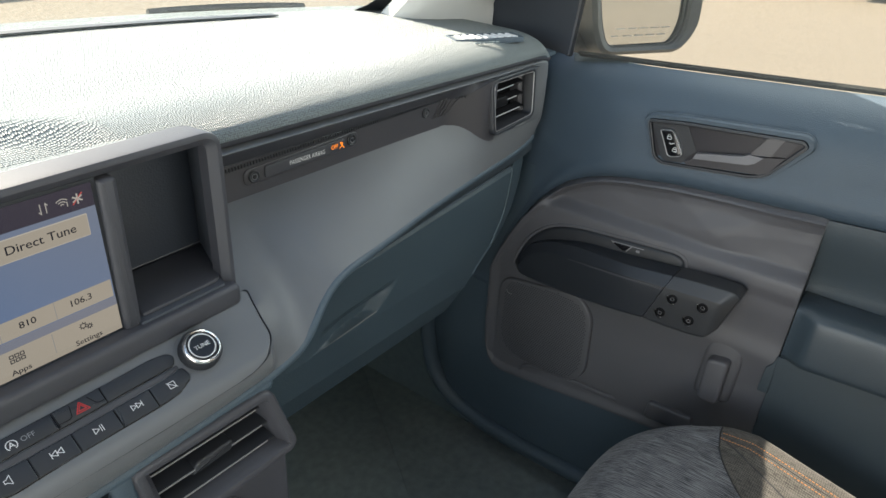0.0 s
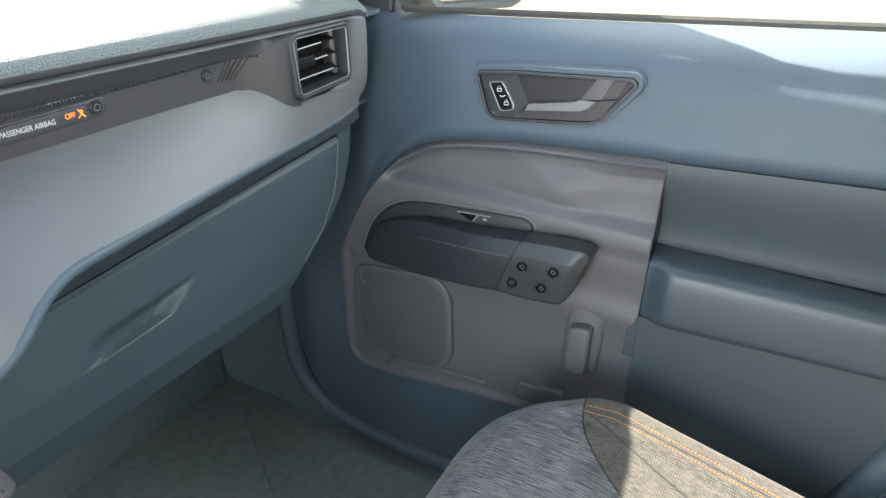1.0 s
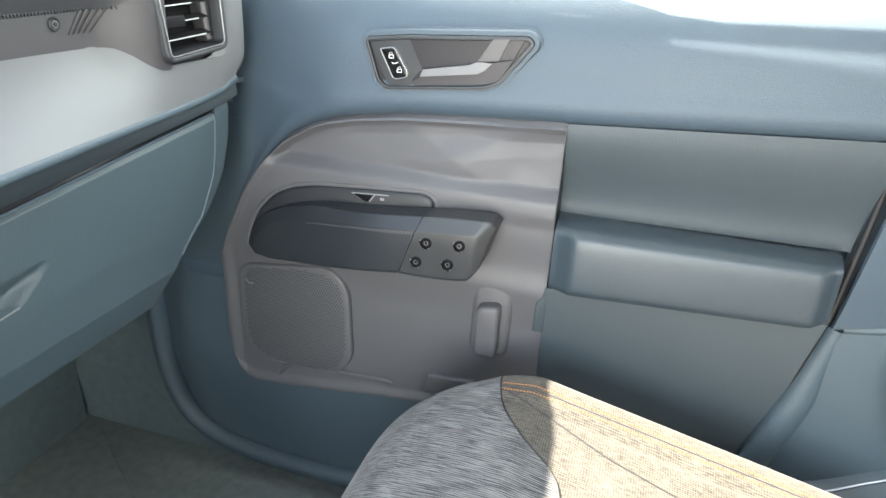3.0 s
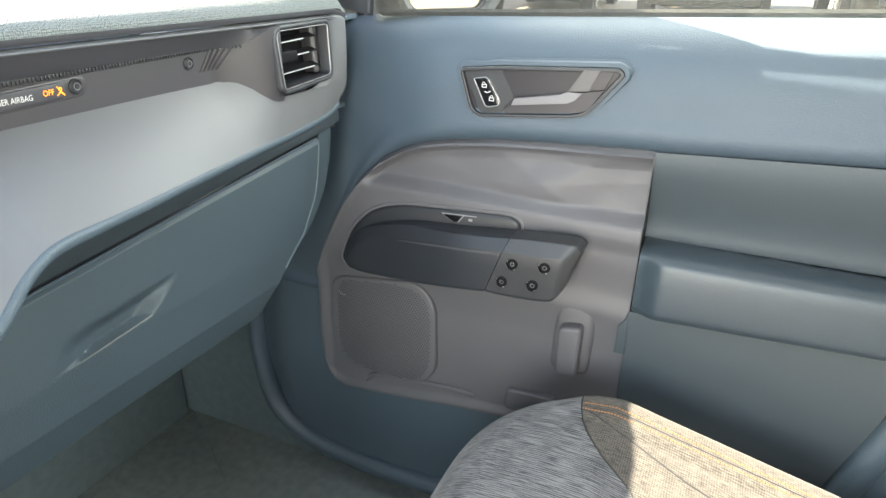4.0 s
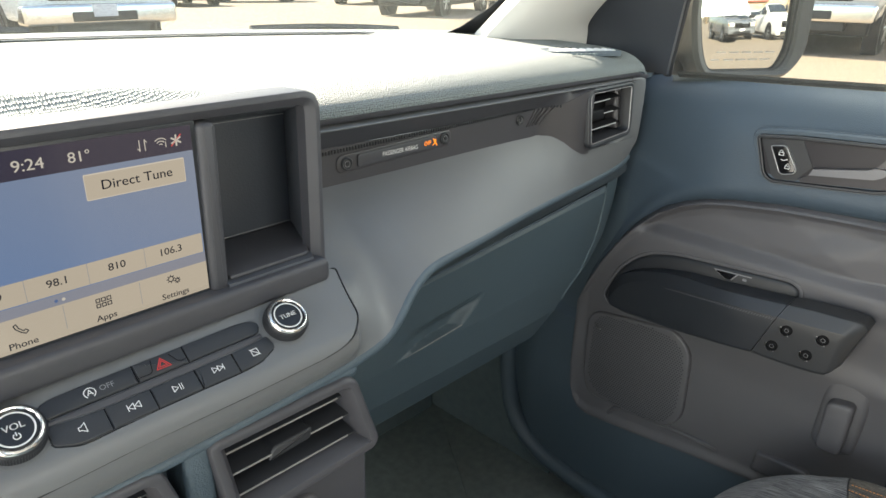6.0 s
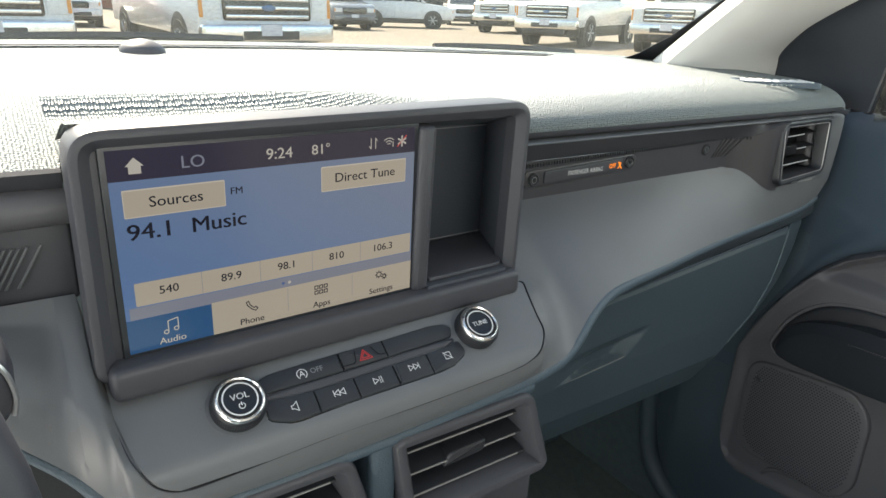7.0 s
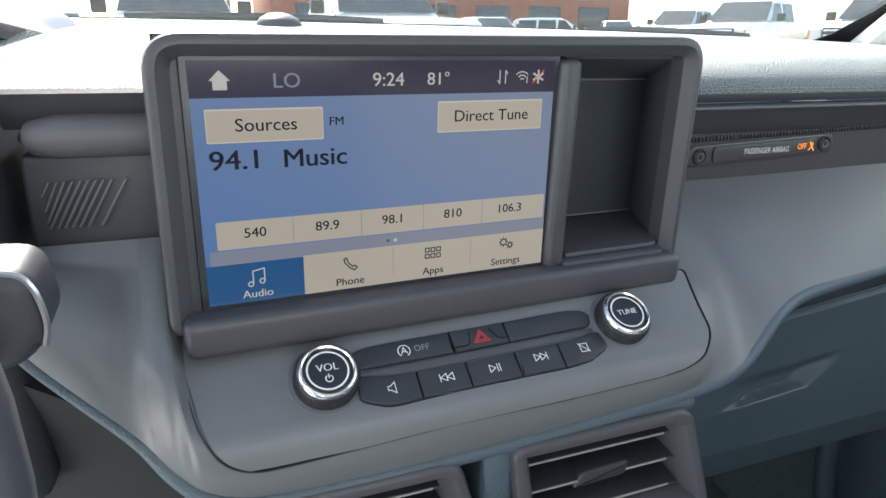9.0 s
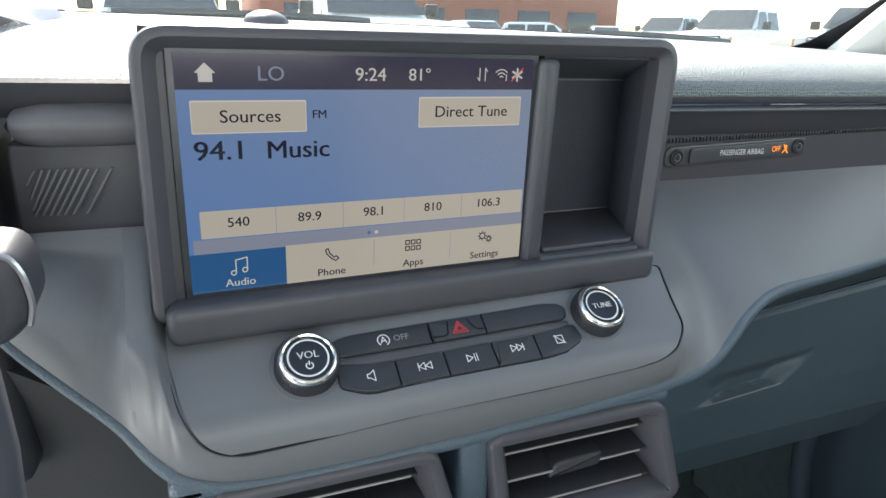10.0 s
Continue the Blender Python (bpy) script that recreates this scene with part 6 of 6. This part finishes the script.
def crease_s(t):
    return table([(0.0, 0.66), (0.30, 0.70), (0.483, 0.763), (0.56, 0.807), (0.637, 0.858), (0.70, 0.872)], t)


BAND = 0.876


def laid(fs, ft, nu, nv):
    """A piece of the cushion's cover with its cloth laid straight along the seat."""
    return sheet(lambda s, t: cushion(fs(s, t), ft(s, t)), nu, nv, span=lambda s, t: (0.43 * fs(s, t), 0.80 * ft(s, t)))


part("front_panel", laid(lambda s, t: s, lambda s, t: front_t(s) + (1 - front_t(s)) * t, 90, 50), CLOTH, seat, "dark grey melange cloth front panel")
part("centre", laid(lambda s, t: 1 - crease_s(0.66 * t) + (2 * crease_s(0.66 * t) - 1) * s, lambda s, t: front_t(1 - crease_s(0.66 * t) + (2 * crease_s(0.66 * t) - 1) * s) * t, 60, 60), CLOTH_LIGHT, seat, "grey beige cloth centre")
part("bolster", laid(lambda s, t: crease_s(0.66 * t) + (BAND - crease_s(0.66 * t)) * s, lambda s, t: front_t(crease_s(0.66 * t) + (BAND - crease_s(0.66 * t)) * s) * t, 24, 60), CLOTH_LIGHT, seat, "grey beige cloth outer bolster")
part("bolster", laid(lambda s, t: (1 - crease_s(0.66 * t)) * s, lambda s, t: front_t((1 - crease_s(0.66 * t)) * s) * t, 24, 60), CLOTH_LIGHT, seat, "grey beige cloth inner bolster")
part("side_panel", laid(lambda s, t: BAND + (1 - BAND) * s, lambda s, t: front_t(BAND + (1 - BAND) * s) * t, 12, 60), CLOTH_LIGHT, seat, "grey beige cloth side panel of the cushion")
part("seam", tube([cushion(k / 80, front_t(k / 80)) + V((0, 0, 0.0002)) for k in range(81)], 0.0010, 6), PIPE, seat, "dark curved seam behind the front panel")
part("seam", tube([cushion(BAND, 0.02 + 0.635 * k / 50) + V((0, 0, -0.0001)) for k in range(51)], 0.0008, 6), PIPE, seat, "dark groove between two rows of stitches")
part("crease", tube([cushion(crease_s(t), t) - V((0, 0, 0.0004)) for t in [0.05 + 0.60 * k / 50 for k in range(51)]], 0.0012, 6), PIPE, seat, "dark crease along the bolster")
for off, (t0, t1) in ((BAND - 0.012, (0.02, 0.655)), (BAND + 0.012, (0.02, 0.658))):
    n = 120
    bm = bmesh.new()
    for k in range(n):
        a = cushion(off, t0 + (t1 - t0) * k / n) + V((0, 0, 0.0003))
        b = cushion(off, t0 + (t1 - t0) * (k + 0.62) / n) + V((0, 0, 0.0003))
        tube([a, b], 0.00055, 5, bm)
    part("stitching", bm, STITCH, seat, "row of orange stitches", kind="stuff")
part("skirt", box(0.54, -0.30, 0.56, 0.935, 0.27, 0.835, 0.03), BLACK, seat, "black plastic seat base")


def back_point(s, t):
    a = math.tau * s
    z = 0.84 + 0.66 * t
    y = -0.325 + 0.04 * smooth(0.0, 0.25, t) - 0.24 * max(0.0, t - 0.2)
    w = 0.225 * (1 - 0.25 * smooth(0.75, 1, t)) - 0.02 * smooth(0.25, 0.0, t)
    x = 0.735 + w * math.copysign(abs(math.cos(a)) ** 0.55, math.cos(a))
    dy = 0.075 * math.copysign(abs(math.sin(a)) ** 0.7, math.sin(a))
    return V((x, y + dy + 0.045 * smooth(0.55, 0.95, abs(x - 0.735) / 0.225) * (dy > 0), z))


part("backrest", sheet(back_point, 60, 40, span=lambda s, t: (1.1 * s, 0.66 * t)), CLOTH_LIGHT, seat, "grey beige cloth backrest with a stitched edge")
for off in (0.052, 0.064):
    bm = bmesh.new()
    for k in range(70):
        tube([back_point(off, k / 70) + V((0.0006, 0.0006, 0)), back_point(off, (k + 0.6) / 70) + V((0.0006, 0.0006, 0))], 0.0009, 5, bm)
    part("stitching", bm, STITCH, seat, "row of orange stitches", kind="stuff")
part("headrest", box(0.62, -0.58, 1.50, 0.85, -0.48, 1.68, 0.04), SEAT_VINYL, seat)

# ---- wing mirror ----
mirror = thing("wing_mirror", "black framed passenger wing mirror outside the side window", "mirror")
mf = axes((1.226, 0.531, 1.390), V((0.904, -0.427, 0)), V((0.013, 0.028, 1)))
MO = [V(p) for p in rounded([(-0.062, -0.0635), (0.080, -0.0640), (0.097, -0.034), (0.093, 0.069), (-0.088, 0.069), (-0.093, 0.030), (-0.078, -0.032)], 0.026, 8)]
MH = [V(p) for p in rounded([(-0.074, -0.0745), (0.094, -0.0770), (0.128, -0.040), (0.124, 0.085), (-0.102, 0.085), (-0.110, 0.030), (-0.096, -0.038)], 0.032, 8)]
steps = [(MH, 0.0, -0.11), (MH, -0.004, -0.03), (MH, 0.0, 0.004), (MH, 0.006, 0.010), (MO, -0.004, 0.008), (MO, 0.0, 0.003), (MO, 0.0, -0.008)]
part("housing", rings_mesh([[mf(p.x, p.y, h) for p in inset(o, d)] for o, d, h in steps], None, True, False), SHELL, mirror, "grey mirror housing with a rounded rim")
part("dark_rim", tube([mf(p.x, p.y, 0.0015) for p in MO], 0.0022, 6, closed=True), RUBBER, mirror, "dark edge round the mirror glass")
rings = [[mf(p.x * k, p.y * k, -(p.x * p.x + p.y * p.y) * k * k / 2.6) for p in MO] for k in (1.0, 0.92, 0.84, 0.76, 0.68, 0.60, 0.52, 0.44, 0.36, 0.28, 0.20, 0.12, 0.04)]
mglass = part("mirror_glass", rings_mesh(rings, None, False, True), MIRROR, mirror, "silvered convex mirror glass", sharp=80)
for k, v in enumerate((-0.036, -0.047)):
    for j in range(5):
        u = -0.045 + 0.024 * j - 0.008 * k
        strokes([[(u, v), (u + 0.017, v)]], 0.0009, shifted(mf, 0, 0, 0.0002 - (u * u + v * v) / 2.6), SATIN, mglass, "etched_bar", "faint etched warning line")
part("mirror_arm", tube([(1.090, 0.625, 1.322), (1.14, 0.615, 1.320), (1.20, 0.600, 1.335), (1.235, 0.585, 1.35)], [0.026, 0.024, 0.026, 0.03], 12), BLACK, mirror, "black mirror arm")
part("arm_foot", box(1.092, 0.585, 1.310, 1.114, 0.70, 1.372, 0.01), BLACK, mirror)

# ---- outside: the lot ----
OUT = Matrix.Translation((0, 0, 0.33)) @ Matrix.Rotation(-math.atan(0.017), 4, "Y") @ Matrix.Rotation(-math.atan(0.018), 4, "X")
bm = bmesh.new()
bm.faces.new([bm.verts.new(OUT @ V((x, y, 0))) for x, y in ((-900, -900), (900, -900), (900, 900), (-900, 900))])
part("ground", bm, ASPHALT, None, "sunlit pale asphalt of a car lot", kind="structure", category="ground")

PAINTS = {
    "white": material("white_car_paint", (0.80, 0.80, 0.79), 0.25, coat=0.6, spots=0.02),
    "silver": material("silver_car_paint", (0.50, 0.51, 0.53), 0.25, metal=0.4, coat=0.6, spots=0.02),
    "grey": material("grey_car_paint", (0.14, 0.15, 0.17), 0.25, coat=0.6, spots=0.02),
    "blue": material("blue_car_paint", (0.06, 0.14, 0.28), 0.25, coat=0.6, spots=0.02),
    "black": material("black_car_paint", (0.02, 0.02, 0.025), 0.2, coat=0.6, spots=0.02),
    "red": material("red_car_paint", (0.35, 0.03, 0.02), 0.25, coat=0.6, spots=0.02),
}
TYRE = material("tyre_rubber", (0.02, 0.02, 0.02), 0.8, grain=0.4, grain_scale=80)
RIM = material("alloy_wheel", (0.45, 0.45, 0.46), 0.3, metal=0.9)
CARGLASS = material("dark_car_glass", (0.03, 0.04, 0.05), 0.06, spots=0.0)
LAMPGLASS = material("headlamp_glass", (0.75, 0.75, 0.74), 0.1, spots=0.0)
LAMPAMBER = material("amber_lamp_glass", (0.75, 0.30, 0.05), 0.2, spots=0.0)
PLATE = material("plate_white", (0.65, 0.65, 0.70), 0.5, spots=0.05)


def profile_body(profile, half, taper, bm=None):
    """A body from its side outline (y forward, z): full width below, narrower towards the roof."""
    bm = bm or bmesh.new()
    o = [V(p) for p in profile]
    rings = []
    for x, d in ((-1.0, 0.05), (-0.985, 0.015), (-0.95, 0.0), (0.95, 0.0), (0.985, 0.015), (1.0, 0.05)):
        ring = []
        for p in inset(o, d):
            w = half - taper * max(0.0, p.y - 1.05)
            ring.append(V((x * w, p.x, p.y)))
        rings.append(ring)
    return rings_mesh(rings, bm)


def vehicle(kind, paint, label, m):
    """A parked vehicle, its nose towards +y, its wheels on z = 0."""
    truck = kind == "pickup"
    car = thing("pickup_truck" if truck else "suv", label, "pickup truck" if truck else "car", "vehicles parked in the lot")
    mat = PAINTS[paint]
    if truck:
        L, half, nose, wb, wr, hood_z, roof = 5.7, 1.0, 2.9, (1.9, -1.75), 0.40, 1.22, 1.93
        low = rounded([(-2.75, 0.62), (2.80, 0.55), (2.88, 0.80), (2.86, 1.16), (2.70, 1.22), (1.30, 1.30), (0.9, 1.32), (-0.85, 1.32), (-0.9, 1.30), (-2.78, 1.30)], 0.06, 4)
        cab = rounded([(1.32, 1.27), (0.55, 1.90), (0.35, 1.94), (-0.70, 1.94), (-0.88, 1.88), (-0.95, 1.27)], 0.10, 4)
    else:
        L, half, nose, wb, wr, hood_z, roof = 4.6, 0.92, 2.3, (1.4, -1.35), 0.35, 1.05, 1.68
        low = rounded([(-2.25, 0.42), (2.22, 0.38), (2.32, 0.60), (2.28, 0.86), (2.05, 0.98), (1.15, 1.08), (0.9, 1.10), (-2.15, 1.12), (-2.30, 0.95)], 0.08, 4)
        cab = rounded([(1.18, 1.05), (0.40, 1.58), (0.1, 1.66), (-1.6, 1.66), (-1.9, 1.60), (-2.20, 1.08)], 0.14, 4)
    body = part("body", profile_body(low, half, 0.0), mat, car, "", 30)
    cabin = part("cabin", profile_body(cab, half - 0.02, 0.28), mat, car, "", 30)
    zc0 = hood_z + (0.10 if truck else 0.08)
    # glazing, a little proud of the cabin
    fx = half - 0.14
    if truck:
        q = [(1.255, 1.345), (0.585, 1.885)]
    else:
        q = [(1.115, 1.115), (0.40, 1.585)]
    (ya, za), (yb, zb) = q
    off = V((0, 0.020, 0.020))
    bm = bmesh.new()
    bm.faces.new([bm.verts.new(V(p) + off) for p in ((-fx, ya, za), (fx, ya, za), (fx - 0.14, yb, zb), (-fx + 0.14, yb, zb))])
    part("windscreen", bm, CARGLASS, car)
    spans = ((0.98, 0.10), (0.02, -0.80)) if truck else ((0.75, 0.05), (-0.02, -0.85), (-0.92, -1.75))
    for sx in (-1, 1):
        for y1, y0 in spans:
            z0, z1 = zc0 + 0.02, (1.84 if truck else 1.56)
            w0, w1 = half - 0.02 - 0.28 * (z0 - 1.05) + 0.006, half - 0.02 - 0.28 * (z1 - 1.05) + 0.006
            yt = min(y1, (0.62 if truck else 0.38)) if y1 > 0.5 else y1 - 0.02
            bm = bmesh.new()
            bm.faces.new([bm.verts.new(V(p)) for p in ((sx * w0, y0, z0), (sx * w0, y1, z0), (sx * w1, yt, z1), (sx * w1, y0 + 0.03, z1))])
            part("side_window", bm, CARGLASS, car)
            if truck or y1 > -0.5:
                part("door_handle", box(min(sx * half, sx * (half + 0.03)), y0 + 0.05, zc0 - 0.17, max(sx * half, sx * (half + 0.03)), y0 + 0.22, zc0 - 0.13, 0.008), mat, car)
        part("wing_mirror", box(min(sx * (half + 0.02), sx * (half + 0.25)), (0.85 if truck else 0.75), zc0 + 0.02, max(sx * (half + 0.02), sx * (half + 0.25)), (0.97 if truck else 0.87), zc0 + 0.24, 0.03), BLACK, car)
        for y in wb:
            f = lambda a, b, h, y=y, sx=sx: V((sx * (half - 0.22 + h), y + a, wr + b))
            part("wheel_arch", lathe([(wr * 1.24, 0.02), (wr * 1.24, 0.226), (wr * 1.10, 0.228)], f, 28), BLACK, car)
            wheel = part("wheel", lathe([(wr * 0.6, 0.0), (wr * 0.96, 0.0), (wr, 0.04), (wr, 0.20), (wr * 0.95, 0.236), (wr * 0.66, 0.240)], f, 28), TYRE, car)
            part("rim", lathe([(wr * 0.66, 0.232), (wr * 0.62, 0.242), (wr * 0.56, 0.225), (wr * 0.2, 0.222), (wr * 0.16, 0.242), (wr * 0.02, 0.243)], f, 24), RIM, wheel)
            for k in range(6):
                a = k * math.tau / 6
                part("rim_spoke", tube([f(math.cos(a) * wr * 0.15, math.sin(a) * wr * 0.15, 0.234), f(math.cos(a) * wr * 0.6, math.sin(a) * wr * 0.6, 0.234)], wr * 0.07, 6), RIM, wheel)
    # the nose: grille, lamps, bumper, plate
    ny = (2.86 if truck else 2.30)
    g = lambda a, b, h=0.0: V((a, ny + h, b))
    if truck:
        part("grille", plate([V(p) for p in rounded(rect(-0.66, 0.80, 0.66, 1.15), 0.05)], -0.02, 0.035, 0.01, g), GLOSS_BLACK, car, "black grille")
        for z in (0.86, 0.975, 1.09):
            part("grille_bar", plate([V(p) for p in rounded(rect(-0.62, z - 0.025, 0.62, z + 0.025), 0.015)], 0.02, 0.055, 0.01, g), CHROME if paint != "blue" else SATIN, car, "chrome grille bar")
        part("badge", lathe([(0.10, 0.04), (0.10, 0.07), (0.08, 0.075)], lambda a, b, h: V((a, ny + h, 0.975 + b * 0.42)), 24), PAINTS["blue"], car, "plain oval badge")
        part("bumper", plate([V(p) for p in rounded(rect(-0.99, 0.50, 0.99, 0.76), 0.06)], -0.12, 0.13, 0.04, g), CHROME if paint in ("white", "silver") else mat, car, "bright front bumper")
        part("air_dam", plate([V(p) for p in rounded(rect(-0.60, 0.36, 0.60, 0.52), 0.03)], -0.12, 0.06, 0.02, g), BLACK, car)
        part("intake", plate([V(p) for p in rounded(rect(-0.42, 0.545, 0.42, 0.665), 0.02)], 0.10, 0.136, 0.004, g), BLACK, car)
        part("number_plate", plate([V(p) for p in rect(-0.155, 0.60, 0.155, 0.755)], 0.12, 0.146, 0.002, g), PLATE, car, "blank pale plate with a plain bar")
        lamps, lz0, lz1 = (0.68, 0.98), 0.82, 1.13
    else:
        part("grille", plate([V(p) for p in rounded(rect(-0.50, 0.62, 0.50, 0.84), 0.06)], -0.03, 0.02, 0.01, g), GLOSS_BLACK, car, "black grille")
        part("bumper", plate([V(p) for p in rounded(rect(-0.86, 0.36, 0.86, 0.58), 0.06)], -0.12, 0.06, 0.04, g), mat, car)
        part("intake", plate([V(p) for p in rounded(rect(-0.55, 0.38, 0.55, 0.50), 0.03)], 0.03, 0.066, 0.004, g), BLACK, car)
        part("number_plate", plate([V(p) for p in rect(-0.15, 0.48, 0.15, 0.60)], 0.03, 0.072, 0.002, g), PLATE, car, "blank pale plate")
        lamps, lz0, lz1 = (0.52, 0.86), 0.68, 0.84
    for sx in (-1, 1):
        h = part("headlamp", plate([V(p) for p in rounded(rect(min(sx * lamps[0], sx * lamps[1]), lz0, max(sx * lamps[0], sx * lamps[1]), lz1), 0.03)], -0.06, 0.03, 0.02, g), LAMPGLASS, car, "clear headlamp")
        part("indicator", plate([V(p) for p in rounded(rect(min(sx * (lamps[1] - 0.05), sx * lamps[1]), lz0 + 0.02, max(sx * (lamps[1] - 0.05), sx * lamps[1]), lz1 - 0.02), 0.015)], 0, 0.034, 0.004, g), LAMPAMBER, h)
    part("underside", box(-half + 0.12, -L / 2 + 0.2, 0.28 if truck else 0.2, half - 0.12, L / 2 - 0.3, 0.70 if truck else 0.5, 0.05), BLACK, car)
    car.matrix_world = m
    return car


def parked(x, y, heading):
    """On the lot: heading in degrees, 0 faces away ahead (+y), 180 faces the cabin."""
    return OUT @ pose(x, y, 0, 0, 0, heading)


truck_w = vehicle("pickup", "white", "white pickup truck with a chrome grille and bumper, parked", parked(3.54, 12.75, 182))
suv_g = vehicle("suv", "grey", "dark grey sports utility car, parked", parked(12.9, 27.4, 175))
suv_w = vehicle("suv", "white", "white sports utility car, parked side on", parked(17.0, 28.6, 238))
truck_s = vehicle("pickup", "silver", "silver pickup truck with a chrome bumper, parked facing the lane", parked(14.6, 3.9, 95))
truck_b = vehicle("pickup", "blue", "dark blue pickup truck, parked facing the lane", parked(14.6, -2.0, 91))
for x, y, h in ((20.6, 24.1, 115), (16.6, 16.4, 113), (17.7, 12.9, 112), (14.6, 1.0, 92), (15.2, 7.0, 98), (0.2, 13.6, 181), (16.1, -5.4, 90)):
    copy_thing(truck_w, parked(x, y, h))
for x, y, h in ((-3.2, 25, 182), (3.0, 29, 178), (8.4, 31, 176), (23.5, 33, 150)):
    copy_thing(suv_w, parked(x, y, h))
for x, y, h in ((5.4, -15.0, -4), (15.5, -15.6, -30)):
    copy_thing(suv_g, parked(x, y, h))
for x, y, h in ((8.4, -15.2, -12), (22.0, -14.0, -25)):
    copy_thing(suv_w, parked(x, y, h))
suv_r = vehicle("suv", "red", "red sports utility car, parked behind the trucks", parked(0.9, 21.5, 170))

# far buildings and trees
BRICK = material("red_brick_far", (0.34, 0.11, 0.07), 0.9, spots=0.12, spot_scale=0.6)
TAN = material("tan_render", (0.52, 0.42, 0.30), 0.9, spots=0.08, spot_scale=0.4)
store = thing("store_building", "long red brick store with a pale parapet, far across the lot", "building")
part("wall", box(8, 60, 0, 44, 74, 6.5, 0.1, m=OUT), BRICK, store)
part("roof", box(7.6, 59.6, 6.5, 44.4, 74.4, 7.1, 0.1, m=OUT), TAN, store)
for k in range(6):
    part("window", box(10 + 5.6 * k, 59.92, 0.8, 13.5 + 5.6 * k, 60.1, 3.4, 0.02, m=OUT), CARGLASS, store)
shop = thing("far_store", "low tan building behind the lot", "building")
part("wall", box(12, -70, 0, 60, -60, 5.0, 0.1, m=OUT), TAN, shop)
part("roof", box(11.6, -70.4, 5.0, 60.4, -59.6, 5.5, 0.1, m=OUT), BRICK, shop)

LEAF = material("green_leaf", (0.06, 0.11, 0.03), 0.7, spots=0.3, spot_scale=3)
BARK = material("palm_bark", (0.20, 0.15, 0.10), 0.9, grain=0.6, grain_scale=40)


def palm(x, y, h, seed):
    rnd = random.Random(seed)
    t = thing("palm_tree", "tall thin palm with a ragged green crown", "tree", "palms far behind the lot")
    bend = rnd.uniform(-0.4, 0.4)
    trunk = [OUT @ V((x + bend * (k / 10) ** 2, y, h * k / 10)) for k in range(11)]
    part("trunk", tube(trunk, [0.22 - 0.010 * k for k in range(11)], 8), BARK, t)
    bm = bmesh.new()
    top = trunk[-1]
    for k in range(34):
        a, e = rnd.uniform(0, math.tau), rnd.uniform(-0.6, 1.1)
        d = V((math.cos(a), math.sin(a), 0))
        n = rnd.uniform(1.2, 1.9)
        pts = [top + d * (n * q / 5) + V((0, 0, n * q / 5 * e - 0.9 * (q / 5) ** 2)) for q in range(6)]
        w = V((-d.y, d.x, 0)) * 0.16
        for i in range(5):
            for s in (-1, 1):
                bm.faces.new([bm.verts.new(p) for p in (pts[i], pts[i + 1], pts[i] + w * s * 1.6 + V((0, 0, -0.25)) + d * 0.3)])
    part("crown", bm, LEAF, t)


for k, (x, y, h) in enumerate(((10, -52, 11), (17, -55, 13), (24, -54, 9), (29, -50, 12), (36, -52, 10), (48, 66, 9), (5, 66, 10))):
    palm(x, y, h, k)


def pole(x, y, h):
    t = thing("light_pole", "tall grey lot light pole with a twin head", "street lamp", "light poles in the lot")
    part("post", tube([OUT @ V((x, y, 0)), OUT @ V((x, y, h))], [0.10, 0.07], 10), SATIN, t)
    part("head", box(x - 0.9, y - 0.15, h, x + 0.9, y + 0.15, h + 0.15, 0.03, m=OUT), GRAPHITE, t)


for x, y in ((14, -30), (30, -34), (24, -42)):
    pole(x, y, 9)

# wipers lie on the outside of the glass
for sx, s0, s1 in ((1, 0.30, 0.66), (1, 0.70, 0.99)):
    wip = thing("windshield_wiper", "black wiper blade resting at the foot of the windshield", "wiper", "windshield wipers")
    pts = [ws_point(s0 + (s1 - s0) * k / 20, -0.030 + 0.016 * math.sin(math.pi * k / 20)) + V((0, 0.012, 0.006)) for k in range(21)]
    part("blade", tube(pts, 0.0055, 6), RUBBER, wip)
    part("wiper_arm", tube([p + V((0, 0.010, 0.006)) for p in pts[4:16]], 0.007, 6), BLACK, wip)
# the bonnet, hidden below the sight line
part("bonnet", sheet(lambda s, t: V((-0.45 + 1.45 * s, 1.02 + 1.0 * t, 1.27 - 0.10 * t)), 6, 6, 0.004), PAINTS["grey"], None, "grey car bonnet ahead of the windshield", category="bonnet")
